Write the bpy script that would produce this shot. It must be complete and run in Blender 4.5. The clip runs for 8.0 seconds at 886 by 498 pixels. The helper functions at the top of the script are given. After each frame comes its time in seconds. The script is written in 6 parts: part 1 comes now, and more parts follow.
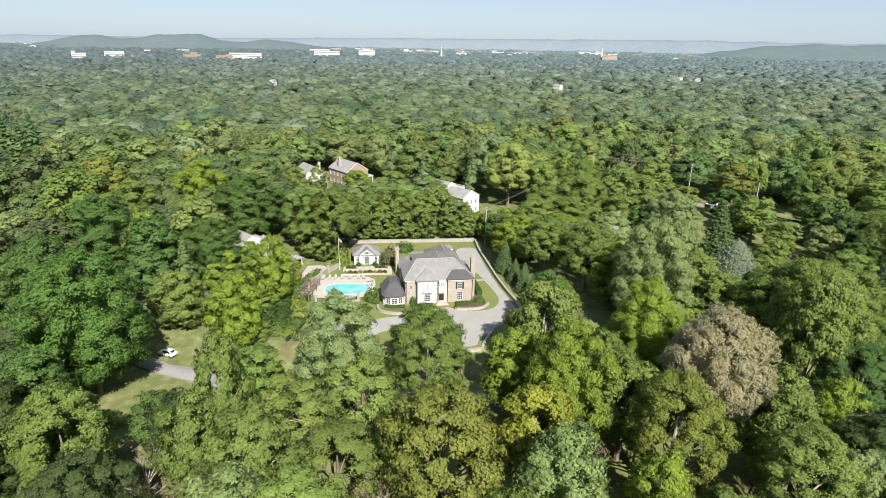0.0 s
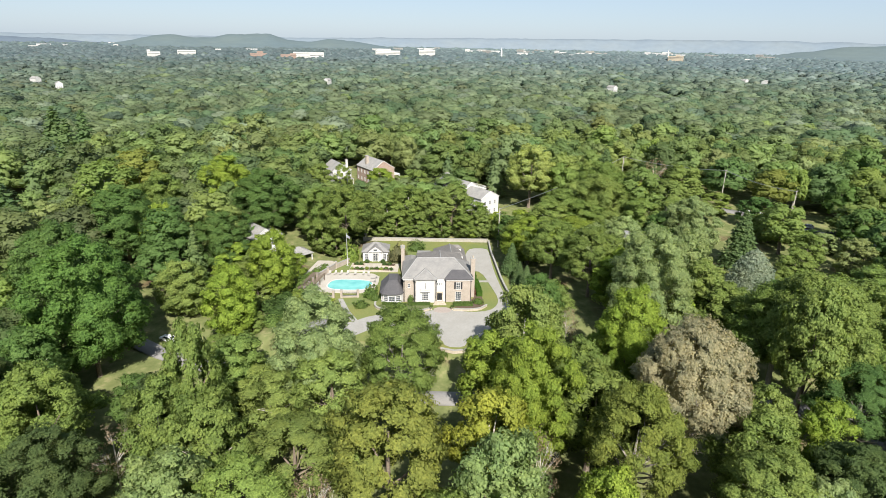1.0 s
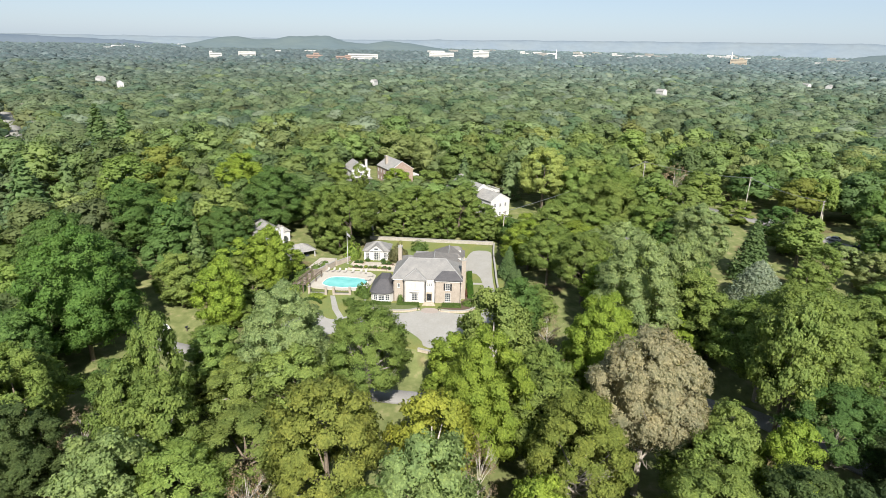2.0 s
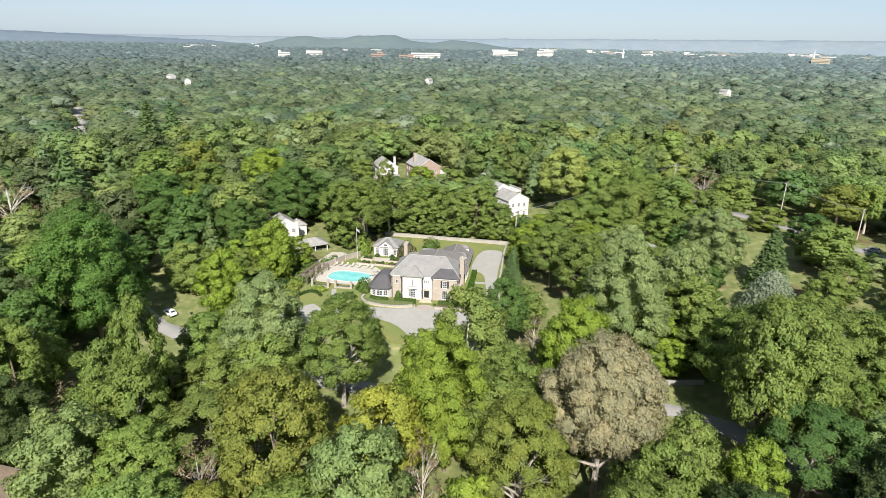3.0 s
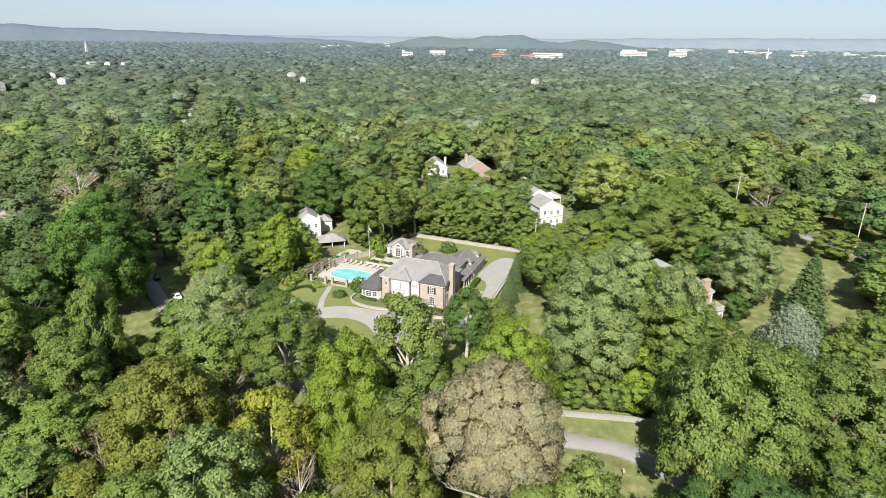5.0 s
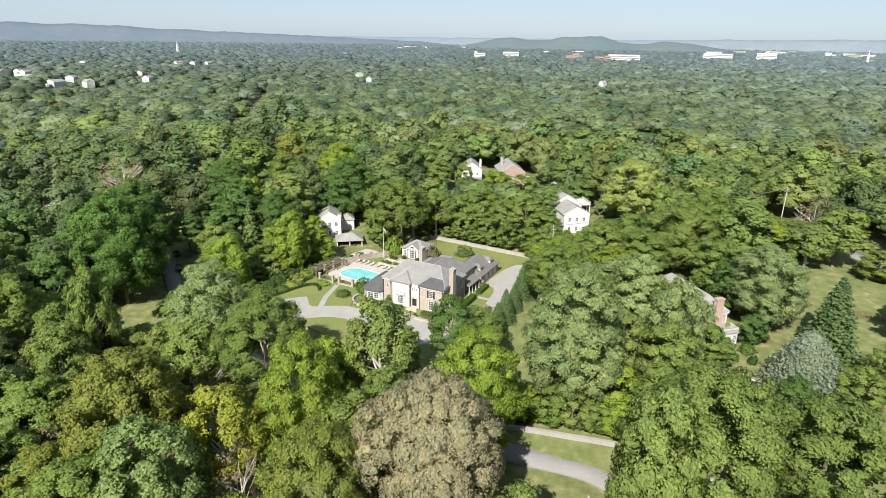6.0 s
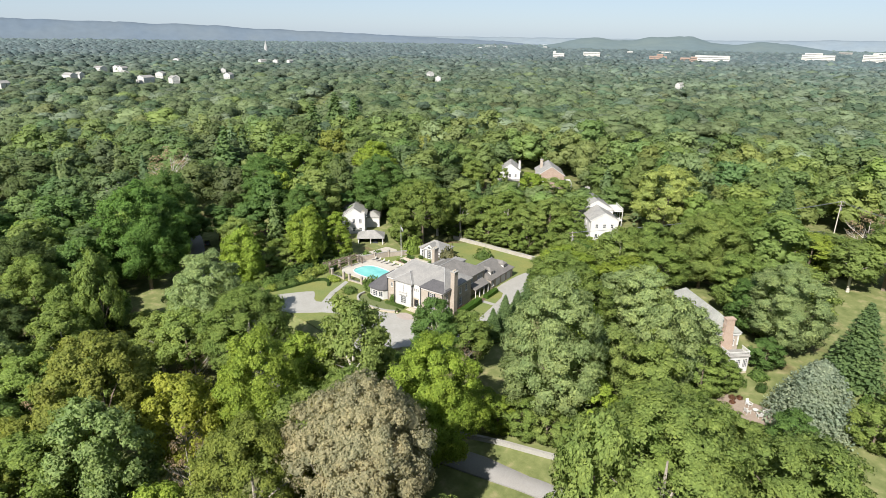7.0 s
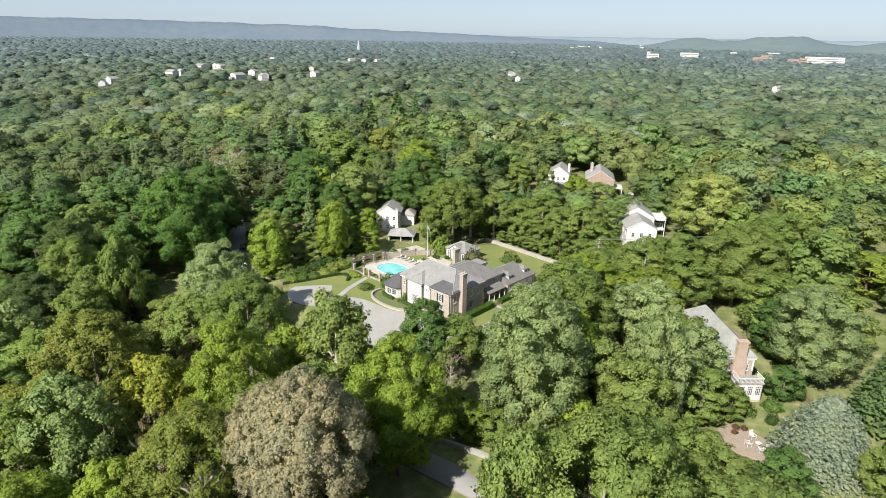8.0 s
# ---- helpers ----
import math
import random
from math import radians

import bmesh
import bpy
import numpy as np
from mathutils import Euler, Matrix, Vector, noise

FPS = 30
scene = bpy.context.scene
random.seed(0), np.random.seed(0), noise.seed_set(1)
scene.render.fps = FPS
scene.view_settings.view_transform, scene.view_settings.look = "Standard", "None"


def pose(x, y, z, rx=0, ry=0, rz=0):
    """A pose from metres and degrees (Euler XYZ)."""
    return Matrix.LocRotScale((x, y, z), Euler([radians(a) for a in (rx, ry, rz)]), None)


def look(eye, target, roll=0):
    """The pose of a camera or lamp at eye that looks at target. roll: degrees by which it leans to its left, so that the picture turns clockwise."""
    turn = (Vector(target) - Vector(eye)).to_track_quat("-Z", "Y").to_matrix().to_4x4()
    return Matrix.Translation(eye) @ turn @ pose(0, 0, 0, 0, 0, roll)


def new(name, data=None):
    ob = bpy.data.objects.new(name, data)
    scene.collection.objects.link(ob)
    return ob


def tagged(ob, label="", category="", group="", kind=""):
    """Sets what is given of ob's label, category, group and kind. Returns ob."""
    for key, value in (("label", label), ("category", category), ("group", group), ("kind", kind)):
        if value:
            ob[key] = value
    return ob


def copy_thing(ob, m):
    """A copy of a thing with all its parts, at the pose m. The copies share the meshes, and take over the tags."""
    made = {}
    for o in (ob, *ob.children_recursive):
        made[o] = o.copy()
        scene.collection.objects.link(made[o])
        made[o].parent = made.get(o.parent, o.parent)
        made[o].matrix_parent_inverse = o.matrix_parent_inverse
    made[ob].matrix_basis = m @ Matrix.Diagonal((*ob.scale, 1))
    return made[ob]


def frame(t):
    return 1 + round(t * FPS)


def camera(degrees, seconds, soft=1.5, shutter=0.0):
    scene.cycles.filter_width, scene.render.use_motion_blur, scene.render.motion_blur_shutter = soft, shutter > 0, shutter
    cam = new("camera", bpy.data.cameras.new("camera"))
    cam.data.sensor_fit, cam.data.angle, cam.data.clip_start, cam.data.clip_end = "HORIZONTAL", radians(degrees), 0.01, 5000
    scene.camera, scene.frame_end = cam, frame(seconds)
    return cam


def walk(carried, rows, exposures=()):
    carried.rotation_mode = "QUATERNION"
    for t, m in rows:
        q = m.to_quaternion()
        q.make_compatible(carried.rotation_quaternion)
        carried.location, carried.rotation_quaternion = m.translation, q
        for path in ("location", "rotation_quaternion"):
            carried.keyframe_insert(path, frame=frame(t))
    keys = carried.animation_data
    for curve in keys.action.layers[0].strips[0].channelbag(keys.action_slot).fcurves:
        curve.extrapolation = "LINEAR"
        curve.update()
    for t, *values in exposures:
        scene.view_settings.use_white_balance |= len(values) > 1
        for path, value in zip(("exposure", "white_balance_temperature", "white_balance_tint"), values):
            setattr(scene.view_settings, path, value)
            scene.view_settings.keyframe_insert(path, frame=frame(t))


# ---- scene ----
cam = camera(72.9, 8.0, soft=0.85)
PATH = [
    (0, (-2.874, 0.683, 70.186), (-2.838, 2.571, 69.529), 1.0),
    (0.5, (5.162, 0.996, 70.197), (5.099, 2.883, 69.538), 1.2),
    (1, (13.32, 1.58, 70.28), (13.165, 3.462, 69.619), 1.1),
    (1.5, (21.732, 2.48, 70.352), (21.498, 4.354, 69.691), 1.1),
    (1.7, (25.177, 2.967, 70.361), (24.909, 4.836, 69.703), 1.2),
    (2.8, (44.414, 6.485, 70.43), (43.922, 8.306, 69.766), 0.9),
    (3, (47.834, 7.434, 70.435), (47.307, 9.245, 69.771), 1.0),
    (3.5, (56.127, 10.698, 70.433), (55.494, 12.474, 69.767), 1.0),
    (4, (64.011, 15.135, 70.44), (63.27, 16.869, 69.772), 1.1),
    (5.3, (83.09, 29.924, 70.414), (82.136, 31.55, 69.745), 0.8),
    (5.5, (85.915, 32.41, 70.403), (84.915, 34.007, 69.735), 0.9),
    (6, (92.786, 39.037, 70.291), (91.692, 40.572, 69.622), 0.8),
    (6.5, (99.403, 45.966, 70.158), (98.216, 47.429, 69.487), 0.8),
    (7, (105.735, 53.261, 70.082), (104.449, 54.637, 69.409), 0.9),
    (7.5, (111.652, 60.992, 69.971), (110.267, 62.268, 69.297), 0.9),
    (8, (117.238, 68.826, 69.858), (115.762, 69.994, 69.181), 0.9),
]
walk(cam, [(t, look(eye, target, roll)) for t, eye, target, roll in PATH])

# ---- light ----
SUN_FROM = Vector((0.28, -0.96, 0.0)).normalized()
SUN_UP = radians(41)
sun_dir = Vector((SUN_FROM.x * math.cos(SUN_UP), SUN_FROM.y * math.cos(SUN_UP), math.sin(SUN_UP)))
sun = new("sun", bpy.data.lights.new("sun", "SUN"))
sun.data.energy, sun.data.angle, sun.data.color = 4.5, radians(0.6), (1.0, 0.95, 0.87)
sun.matrix_world = look(sun_dir * 100, (0, 0, 0))
world = bpy.data.worlds.new("sky")
scene.world = world
world.use_nodes = True
wn = world.node_tree
sky = wn.nodes.new("ShaderNodeTexSky")
sky.sky_type, sky.sun_disc = "NISHITA", False
sky.sun_elevation = SUN_UP
sky.sun_rotation = math.atan2(SUN_FROM.x, SUN_FROM.y)
sky.altitude, sky.air_density, sky.dust_density, sky.ozone_density = 200, 0.8, 0.6, 1.0
veil = wn.nodes.new("ShaderNodeMixRGB")
veil.inputs[0].default_value, veil.inputs[2].default_value = 0.65, (3.75, 4.7, 6.0, 1)
wn.links.new(sky.outputs[0], veil.inputs[1])
wn.links.new(veil.outputs[0], wn.nodes["Background"].inputs[0])
wn.nodes["Background"].inputs[1].default_value = 0.056
scene.view_settings.exposure = 1.25


# ---- materials ----
class Nodes:
    """A small builder of node materials."""

    def __init__(self, name):
        self.mat = bpy.data.materials.new(name)
        self.mat.use_nodes = True
        self.tree = self.mat.node_tree
        self.bsdf = self.tree.nodes["Principled BSDF"]
        self.out = self.tree.nodes["Material Output"]

    def node(self, kind):
        return self.tree.nodes.new("ShaderNode" + kind)

    def link(self, a, b):
        self.tree.links.new(a, b)

    def coords(self, space="Object"):
        return self.node("TexCoord").outputs[space]

    def noise(self, scale, detail=3.0, rough=0.6, vec=None):
        n = self.node("TexNoise")
        n.inputs["Scale"].default_value, n.inputs["Detail"].default_value, n.inputs["Roughness"].default_value = scale, detail, rough
        self.link(vec or self.coords(), n.inputs["Vector"])
        return n.outputs["Fac"]

    def ramp(self, fac, stops):
        n = self.node("ValToRGB")
        el = n.color_ramp.elements
        el[0].position, el[0].color = stops[0][0], (*stops[0][1], 1)
        el[1].position, el[1].color = stops[-1][0], (*stops[-1][1], 1)
        for pos, col in stops[1:-1]:
            el.new(pos).color = (*col, 1)
        self.link(fac, n.inputs[0])
        return n.outputs[0]

    def mix(self, a, b, fac, how="MIX"):
        n = self.node("MixRGB")
        n.blend_type = how
        for sock, v in ((n.inputs[0], fac), (n.inputs[1], a), (n.inputs[2], b)):
            if isinstance(v, (int, float)):
                sock.default_value = v
            elif isinstance(v, tuple):
                sock.default_value = (*v, 1)
            else:
                self.link(v, sock)
        return n.outputs[0]

    def bump(self, fac, strength, distance=0.05):
        n = self.node("Bump")
        n.inputs["Strength"].default_value, n.inputs["Distance"].default_value = strength, distance
        self.link(fac, n.inputs["Height"])
        self.link(n.outputs[0], self.bsdf.inputs["Normal"])

    def done(self, colour=None, rough=0.8, spec=0.3, metal=0.0):
        if isinstance(colour, tuple):
            self.bsdf.inputs["Base Color"].default_value = (*colour, 1)
        elif colour is not None:
            self.link(colour, self.bsdf.inputs["Base Color"])
        self.bsdf.inputs["Roughness"].default_value = rough
        self.bsdf.inputs["Specular IOR Level"].default_value = spec
        self.bsdf.inputs["Metallic"].default_value = metal
        return self.mat


def scaled(c, k):
    return tuple(min(1.0, v * k) for v in c)


def mottled(name, colour, fine=8.0, coarse=0.6, depth=0.25, rough=0.85, bump=0.3, spec=0.3):
    m = Nodes(name)
    a = m.ramp(m.noise(fine, 4), [(0.3, scaled(colour, 1 - depth)), (0.7, scaled(colour, 1 + depth))])
    b = m.ramp(m.noise(coarse, 3), [(0.3, scaled((0.8, 0.78, 0.74), 1)), (0.7, (1.0, 1.0, 1.0))])
    col = m.mix(a, b, 0.6, "MULTIPLY")
    m.bump(m.noise(fine * 2, 4), bump, 0.02)
    return m.done(col, rough, spec)


def leaf_material(name, tinted="object", near=True):
    """Foliage: the colour comes from the tree (object colour or a tint stored on the mesh), varied in patches and by leaf."""
    m = Nodes(name)
    if tinted == "object":
        base = m.node("ObjectInfo").outputs["Color"]
    else:
        n = m.node("Attribute")
        n.attribute_name = "tint"
        base = n.outputs["Color"]
    island = m.node("NewGeometry").outputs["Random Per Island"]
    leafy = m.ramp(island, [(0.0, (0.74, 0.77, 0.72)), (0.5, (1.0, 1.0, 0.97)), (1.0, (1.3, 1.25, 1.15))] if near else [(0.0, (0.87, 0.88, 0.86)), (1.0, (1.13, 1.12, 1.08))])
    fine = m.noise(2.6 if tinted == "object" else 0.9, 4, 0.7)
    speck = m.ramp(fine, [(0.3, (0.6, 0.64, 0.6)), (0.52, (1.0, 1.0, 1.0)), (0.7, (1.45, 1.4, 1.3))])
    patch = m.ramp(m.noise(0.25 if tinted == "object" else 0.12, 3), [(0.3, (0.8, 0.87, 0.84)), (0.7, (1.15, 1.08, 0.95))])
    col = m.mix(m.mix(m.mix(base, leafy, 1.0, "MULTIPLY"), patch, 0.8 if near else 0.5, "MULTIPLY"), speck, 0.5 if near else 0.25, "MULTIPLY")
    m.done(col, 0.6, 0.2)
    if tinted == "object":
        m.bump(fine, 0.8, 0.3)
    else:
        m.bump(m.noise(0.9, 4, 0.6), 0.3, 0.8)
    glow = m.node("BsdfTranslucent")
    m.link(m.mix(col, (1.1, 1.1, 0.7), 1.0, "MULTIPLY"), glow.inputs[0])
    both = m.node("MixShader")
    both.inputs[0].default_value = 0.5
    m.link(m.bsdf.outputs[0], both.inputs[1])
    m.link(glow.outputs[0], both.inputs[2])
    m.link(both.outputs[0], m.out.inputs[0])
    return m.mat


def ground_material():
    m = Nodes("forest_floor_and_grass")
    grass = m.ramp(m.noise(0.35, 5), [(0.3, (0.085, 0.105, 0.036)), (0.55, (0.14, 0.155, 0.062)), (0.75, (0.25, 0.22, 0.12))])
    litter = m.ramp(m.noise(1.2, 5), [(0.3, (0.05, 0.034, 0.02)), (0.7, (0.15, 0.1, 0.06))])
    where = m.ramp(m.noise(0.05, 3), [(0.56, (0, 0, 0)), (0.68, (1, 1, 1))])
    m.bump(m.noise(2.0, 5), 0.6, 0.15)
    return m.done(m.mix(grass, litter, where), 0.95, 0.1)


def lawn_material():
    m = Nodes("mown_lawn")
    a = m.ramp(m.noise(3.0, 5), [(0.3, (0.108, 0.13, 0.044)), (0.7, (0.155, 0.172, 0.07))])
    b = m.ramp(m.noise(0.12, 3), [(0.35, (0.9, 1.0, 0.9)), (0.7, (1.3, 1.12, 0.95))])
    m.bump(m.noise(14.0, 3), 0.6, 0.05)
    return m.done(m.mix(a, b, 0.8, "MULTIPLY"), 0.95, 0.1)


def brick_material(name, c1, c2, mortar, wash=0.0):
    m = Nodes(name)
    n = m.node("TexBrick")
    for key, v in (("Color1", c1), ("Color2", c2), ("Mortar", mortar)):
        n.inputs[key].default_value = (*v, 1)
    n.inputs["Scale"].default_value = 4.4
    n.inputs["Mortar Size"].default_value = 0.018
    mp = m.node("Mapping")
    mp.inputs["Rotation"].default_value = (radians(90), 0, 0)
    m.link(m.coords(), mp.inputs[0])
    m.link(mp.outputs[0], n.inputs["Vector"])
    stain = m.ramp(m.noise(0.7, 4), [(0.3, (0.82, 0.8, 0.78)), (0.7, (1.05, 1.05, 1.05))])
    m.bump(n.outputs["Fac"], 0.3, 0.01)
    return m.done(m.mix(n.outputs["Color"], stain, 0.8, "MULTIPLY"), 0.9, 0.2)


def slate_material(name, c, k=0.25):
    m = Nodes(name)
    n = m.node("TexBrick")
    n.inputs["Color1"].default_value, n.inputs["Color2"].default_value, n.inputs["Mortar"].default_value = (*scaled(c, 1 - k), 1), (*scaled(c, 1 + k), 1), (*scaled(c, 0.68), 1)
    n.inputs["Scale"].default_value, n.inputs["Mortar Size"].default_value = 2.4, 0.012
    m.link(m.coords(), n.inputs["Vector"])
    stain = m.ramp(m.noise(0.5, 4), [(0.3, (0.8, 0.8, 0.8)), (0.7, (1.1, 1.08, 1.05))])
    m.bump(m.noise(7, 4), 0.35, 0.03)
    return m.done(m.mix(n.outputs["Color"], stain, 0.9, "MULTIPLY"), 0.75, 0.3)


LEAF, LEAF_MID, LEAF_FAR = leaf_material("leaves"), leaf_material("treetop_leaves", near=False), leaf_material("far_leaves", "mesh", False)
BARK = mottled("bark", (0.16, 0.13, 0.1), 6, 1.5, 0.4, 0.95, 0.6)
GREY_BARK = mottled("grey_bark", (0.27, 0.245, 0.21), 5, 1.0, 0.35, 0.9, 0.4)
PALE_BARK = mottled("pale_bark", (0.42, 0.39, 0.34), 5, 1.0, 0.35, 0.9, 0.4)
GROUND, LAWN = ground_material(), lawn_material()
ASPHALT = mottled("asphalt", (0.2, 0.195, 0.19), 6, 0.25, 0.2, 0.95, 0.3)
CONCRETE = mottled("pale_concrete", (0.275, 0.268, 0.25), 3, 0.2, 0.12, 0.9, 0.2)
STUCCO = mottled("pale_painted_brick", (0.43, 0.405, 0.375), 7, 0.5, 0.1, 0.85, 0.3)
BRICK = brick_material("tan_brick", (0.275, 0.238, 0.198), (0.33, 0.285, 0.238), (0.38, 0.345, 0.31))
RED_BRICK = brick_material("red_brick", (0.25, 0.18, 0.14), (0.3, 0.22, 0.175), (0.38, 0.33, 0.29))
SLATE = slate_material("grey_slate", (0.2, 0.196, 0.19), 0.12)
DARK_SLATE = slate_material("dark_slate", (0.075, 0.073, 0.078), 0.12)
OLD_SLATE = slate_material("weathered_slate", (0.15, 0.142, 0.135), 0.15)
LEAD = mottled("lead_ridge", (0.27, 0.27, 0.27), 4, 0.5, 0.12, 0.6)
BAY = mottled("pale_grey_stucco", (0.46, 0.445, 0.425), 3, 0.5, 0.07, 0.85, 0.15)
WHITE = mottled("white_paint", (0.5, 0.495, 0.485), 4, 0.4, 0.05, 0.6, 0.1)
STONE = mottled("buff_stone", (0.368, 0.320, 0.256), 3, 0.5, 0.25, 0.9, 0.5)
TIMBER = mottled("weathered_timber", (0.14, 0.112, 0.088), 5, 0.8, 0.25, 0.9, 0.3)
BLACK = mottled("dark_paint", (0.02, 0.022, 0.025), 5, 0.5, 0.2, 0.5, 0.1)
METAL = Nodes("grey_metal").done((0.35, 0.36, 0.37), 0.4, 0.5, 0.8)


def glass_material():
    m = Nodes("window_glass")
    col = m.ramp(m.noise(0.4, 2), [(0.3, (0.03, 0.036, 0.042)), (0.7, (0.07, 0.08, 0.09))])
    return m.done(col, 0.06, 0.8)


def water_material():
    m = Nodes("pool_water")
    col = m.ramp(m.noise(0.35, 2), [(0.3, (0.12, 0.37, 0.365)), (0.7, (0.19, 0.46, 0.45))])
    m.bump(m.noise(2.5, 3), 0.15, 0.05)
    return m.done(col, 0.08, 0.5)


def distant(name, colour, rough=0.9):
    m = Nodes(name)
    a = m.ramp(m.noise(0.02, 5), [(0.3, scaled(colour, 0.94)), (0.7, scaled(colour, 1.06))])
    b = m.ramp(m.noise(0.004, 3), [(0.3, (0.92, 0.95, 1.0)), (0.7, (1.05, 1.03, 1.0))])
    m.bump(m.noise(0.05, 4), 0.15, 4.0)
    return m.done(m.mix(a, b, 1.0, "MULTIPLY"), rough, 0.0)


# hill colours with the haze of distance mixed in
HAZE_HILL = distant("hazed_blue_ridge", (0.104, 0.13, 0.157))
PALE_HAZE_HILL = distant("hazed_pale_ridge", (0.158, 0.19, 0.215))
GREEN_HAZE_HILL = distant("hazed_wooded_hill", (0.105, 0.135, 0.14))
GLASS, WATER = glass_material(), water_material()


# ---- mesh helpers ----
def part(name, bm, material, parent=None, label=""):
    me = bpy.data.meshes.new(name)
    bm.to_mesh(me)
    bm.free()
    for m in material if isinstance(material, (list, tuple)) else [material]:
        me.materials.append(m)
    ob = new(name, me)
    ob.parent = parent
    return tagged(ob, label)


def thing(name, label, category, group="", at=(0, 0, 0), turn=0, kind=""):
    ob = new(name)
    ob.empty_display_size = 0.5
    ob.matrix_basis = pose(*at, 0, 0, turn)
    return tagged(ob, label, category, group, kind)


def box(bm, x0, x1, y0, y1, z0, z1, mat=0):
    vs = [bm.verts.new(p) for p in ((x0, y0, z0), (x1, y0, z0), (x1, y1, z0), (x0, y1, z0), (x0, y0, z1), (x1, y0, z1), (x1, y1, z1), (x0, y1, z1))]
    for f in ((3, 2, 1, 0), (4, 5, 6, 7), (0, 1, 5, 4), (1, 2, 6, 5), (2, 3, 7, 6), (3, 0, 4, 7)):
        bm.faces.new([vs[i] for i in f]).material_index = mat
    return vs


def boxes(*dims):
    bm = bmesh.new()
    for d in dims:
        box(bm, *d)
    return bm


def bevelled(bm, w=0.03):
    bmesh.ops.bevel(bm, geom=bm.edges[:], offset=w, segments=1, affect="EDGES")
    return bm


def solid(bm, verts, faces):
    vs = [bm.verts.new(v) for v in verts]
    for f in faces:
        bm.faces.new([vs[i] for i in f])


def slab(points, z0, z1):
    """A flat slab with the given outline."""
    bm = bmesh.new()
    lo, hi = [bm.verts.new((x, y, z0)) for x, y in points], [bm.verts.new((x, y, z1)) for x, y in points]
    bm.faces.new(hi)
    bm.faces.new(lo[::-1])
    for i in range(len(points)):
        j = (i + 1) % len(points)
        bm.faces.new((lo[i], lo[j], hi[j], hi[i]))
    bmesh.ops.recalc_face_normals(bm, faces=bm.faces[:])
    return bm


def tube(bm, path, radii, sides=6, cap=True):
    """A tapered tube along the path."""
    rings = []
    for i, p in enumerate(path):
        p = Vector(p)
        d = (Vector(path[min(i + 1, len(path) - 1)]) - Vector(path[max(i - 1, 0)])).normalized()
        a = d.orthogonal().normalized()
        b = d.cross(a)
        rings.append([bm.verts.new(p + radii[i] * (math.cos(k * math.tau / sides) * a + math.sin(k * math.tau / sides) * b)) for k in range(sides)])
    for r, s in zip(rings, rings[1:]):
        for k in range(sides):
            bm.faces.new((r[k], r[(k + 1) % sides], s[(k + 1) % sides], s[k]))
    if cap:
        bm.faces.new(rings[0][::-1])
        bm.faces.new(rings[-1])


def smoothed(pts, rounds=2):
    """Chaikin's corner cutting of a closed outline."""
    for _ in range(rounds):
        pts = [q for i in range(len(pts)) for a, b in [(pts[i], pts[(i + 1) % len(pts)])]
               for q in ((0.75 * a[0] + 0.25 * b[0], 0.75 * a[1] + 0.25 * b[1]), (0.25 * a[0] + 0.75 * b[0], 0.25 * a[1] + 0.75 * b[1]))]
    return pts


def smooth_line(pts, rounds=2):
    for _ in range(rounds):
        out = [pts[0]]
        for a, b in zip(pts, pts[1:]):
            out += [tuple(0.75 * u + 0.25 * v for u, v in zip(a, b)), tuple(0.25 * u + 0.75 * v for u, v in zip(a, b))]
        pts = out + [pts[-1]]
    return pts


# ---- ground ----
SLOPE_Y = [0, 60, 100, 118, 128, 140, 160, 180, 210, 240, 300, 600, 5000]
SLOPE_Z = [-9, -8, -6.5, -5, -4.5, -2.5, -0.3, 1.0, 3, 5, 5, 3, 0]


def ground_z(x, y):
    base = float(np.interp(y, SLOPE_Y, SLOPE_Z))
    d = math.hypot(max(-42 - x, 0, x - 24), max(131 - y, 0, y - 216))
    w = max(0.0, 1 - d / 7.0)
    w = w * w * (3 - 2 * w)
    lump = 0.5 * noise.noise((x * 0.02, y * 0.02, 0.3)) if d > 0 else 0
    return base * (1 - w) + lump * (1 - w)


def grid_axis(lo, hi, a, b, step):
    mid = list(np.arange(a, b + 0.1, step))
    left, right, s = [], [], step
    p = a
    while p > lo:
        s *= 1.25
        p -= s
        left.append(max(p, lo))
    p, s = b, step
    while p < hi:
        s *= 1.25
        p += s
        right.append(min(p, hi))
    return left[::-1] + mid + right


gx, gy = grid_axis(-4900, 4900, -160, 170, 3.0), grid_axis(-4900, 4900, 40, 300, 3.0)
bm = bmesh.new()
rows = [[bm.verts.new((x, y, ground_z(x, y))) for x in gx] for y in gy]
for r, s in zip(rows, rows[1:]):
    for i in range(len(gx) - 1):
        bm.faces.new((r[i], r[i + 1], s[i + 1], s[i])).smooth = True
tagged(part("ground", bm, GROUND), "grassy ground strewn with leaf litter under the trees", "ground", kind="structure")


def ribbon(name, line, width, material, lift=0.06, thick=0.3):
    bm = bmesh.new()
    last = None
    for i, p in enumerate(line):
        a, b = Vector(line[max(i - 1, 0)]), Vector(line[min(i + 1, len(line) - 1)])
        n = Vector((-(b - a).y, (b - a).x)).normalized() * width / 2
        l, r = Vector(p) + n, Vector(p) - n
        z = ground_z(*p) + lift
        vs = [bm.verts.new(q) for q in ((l.x, l.y, z - thick), (l.x, l.y, z), (p[0], p[1], z + 0.05), (r.x, r.y, z), (r.x, r.y, z - thick))]
        if last:
            for k in range(4):
                bm.faces.new((last[k], vs[k], vs[k + 1], last[k + 1])).smooth = k in (1, 2)
        last = vs
    return part(name, bm, material)


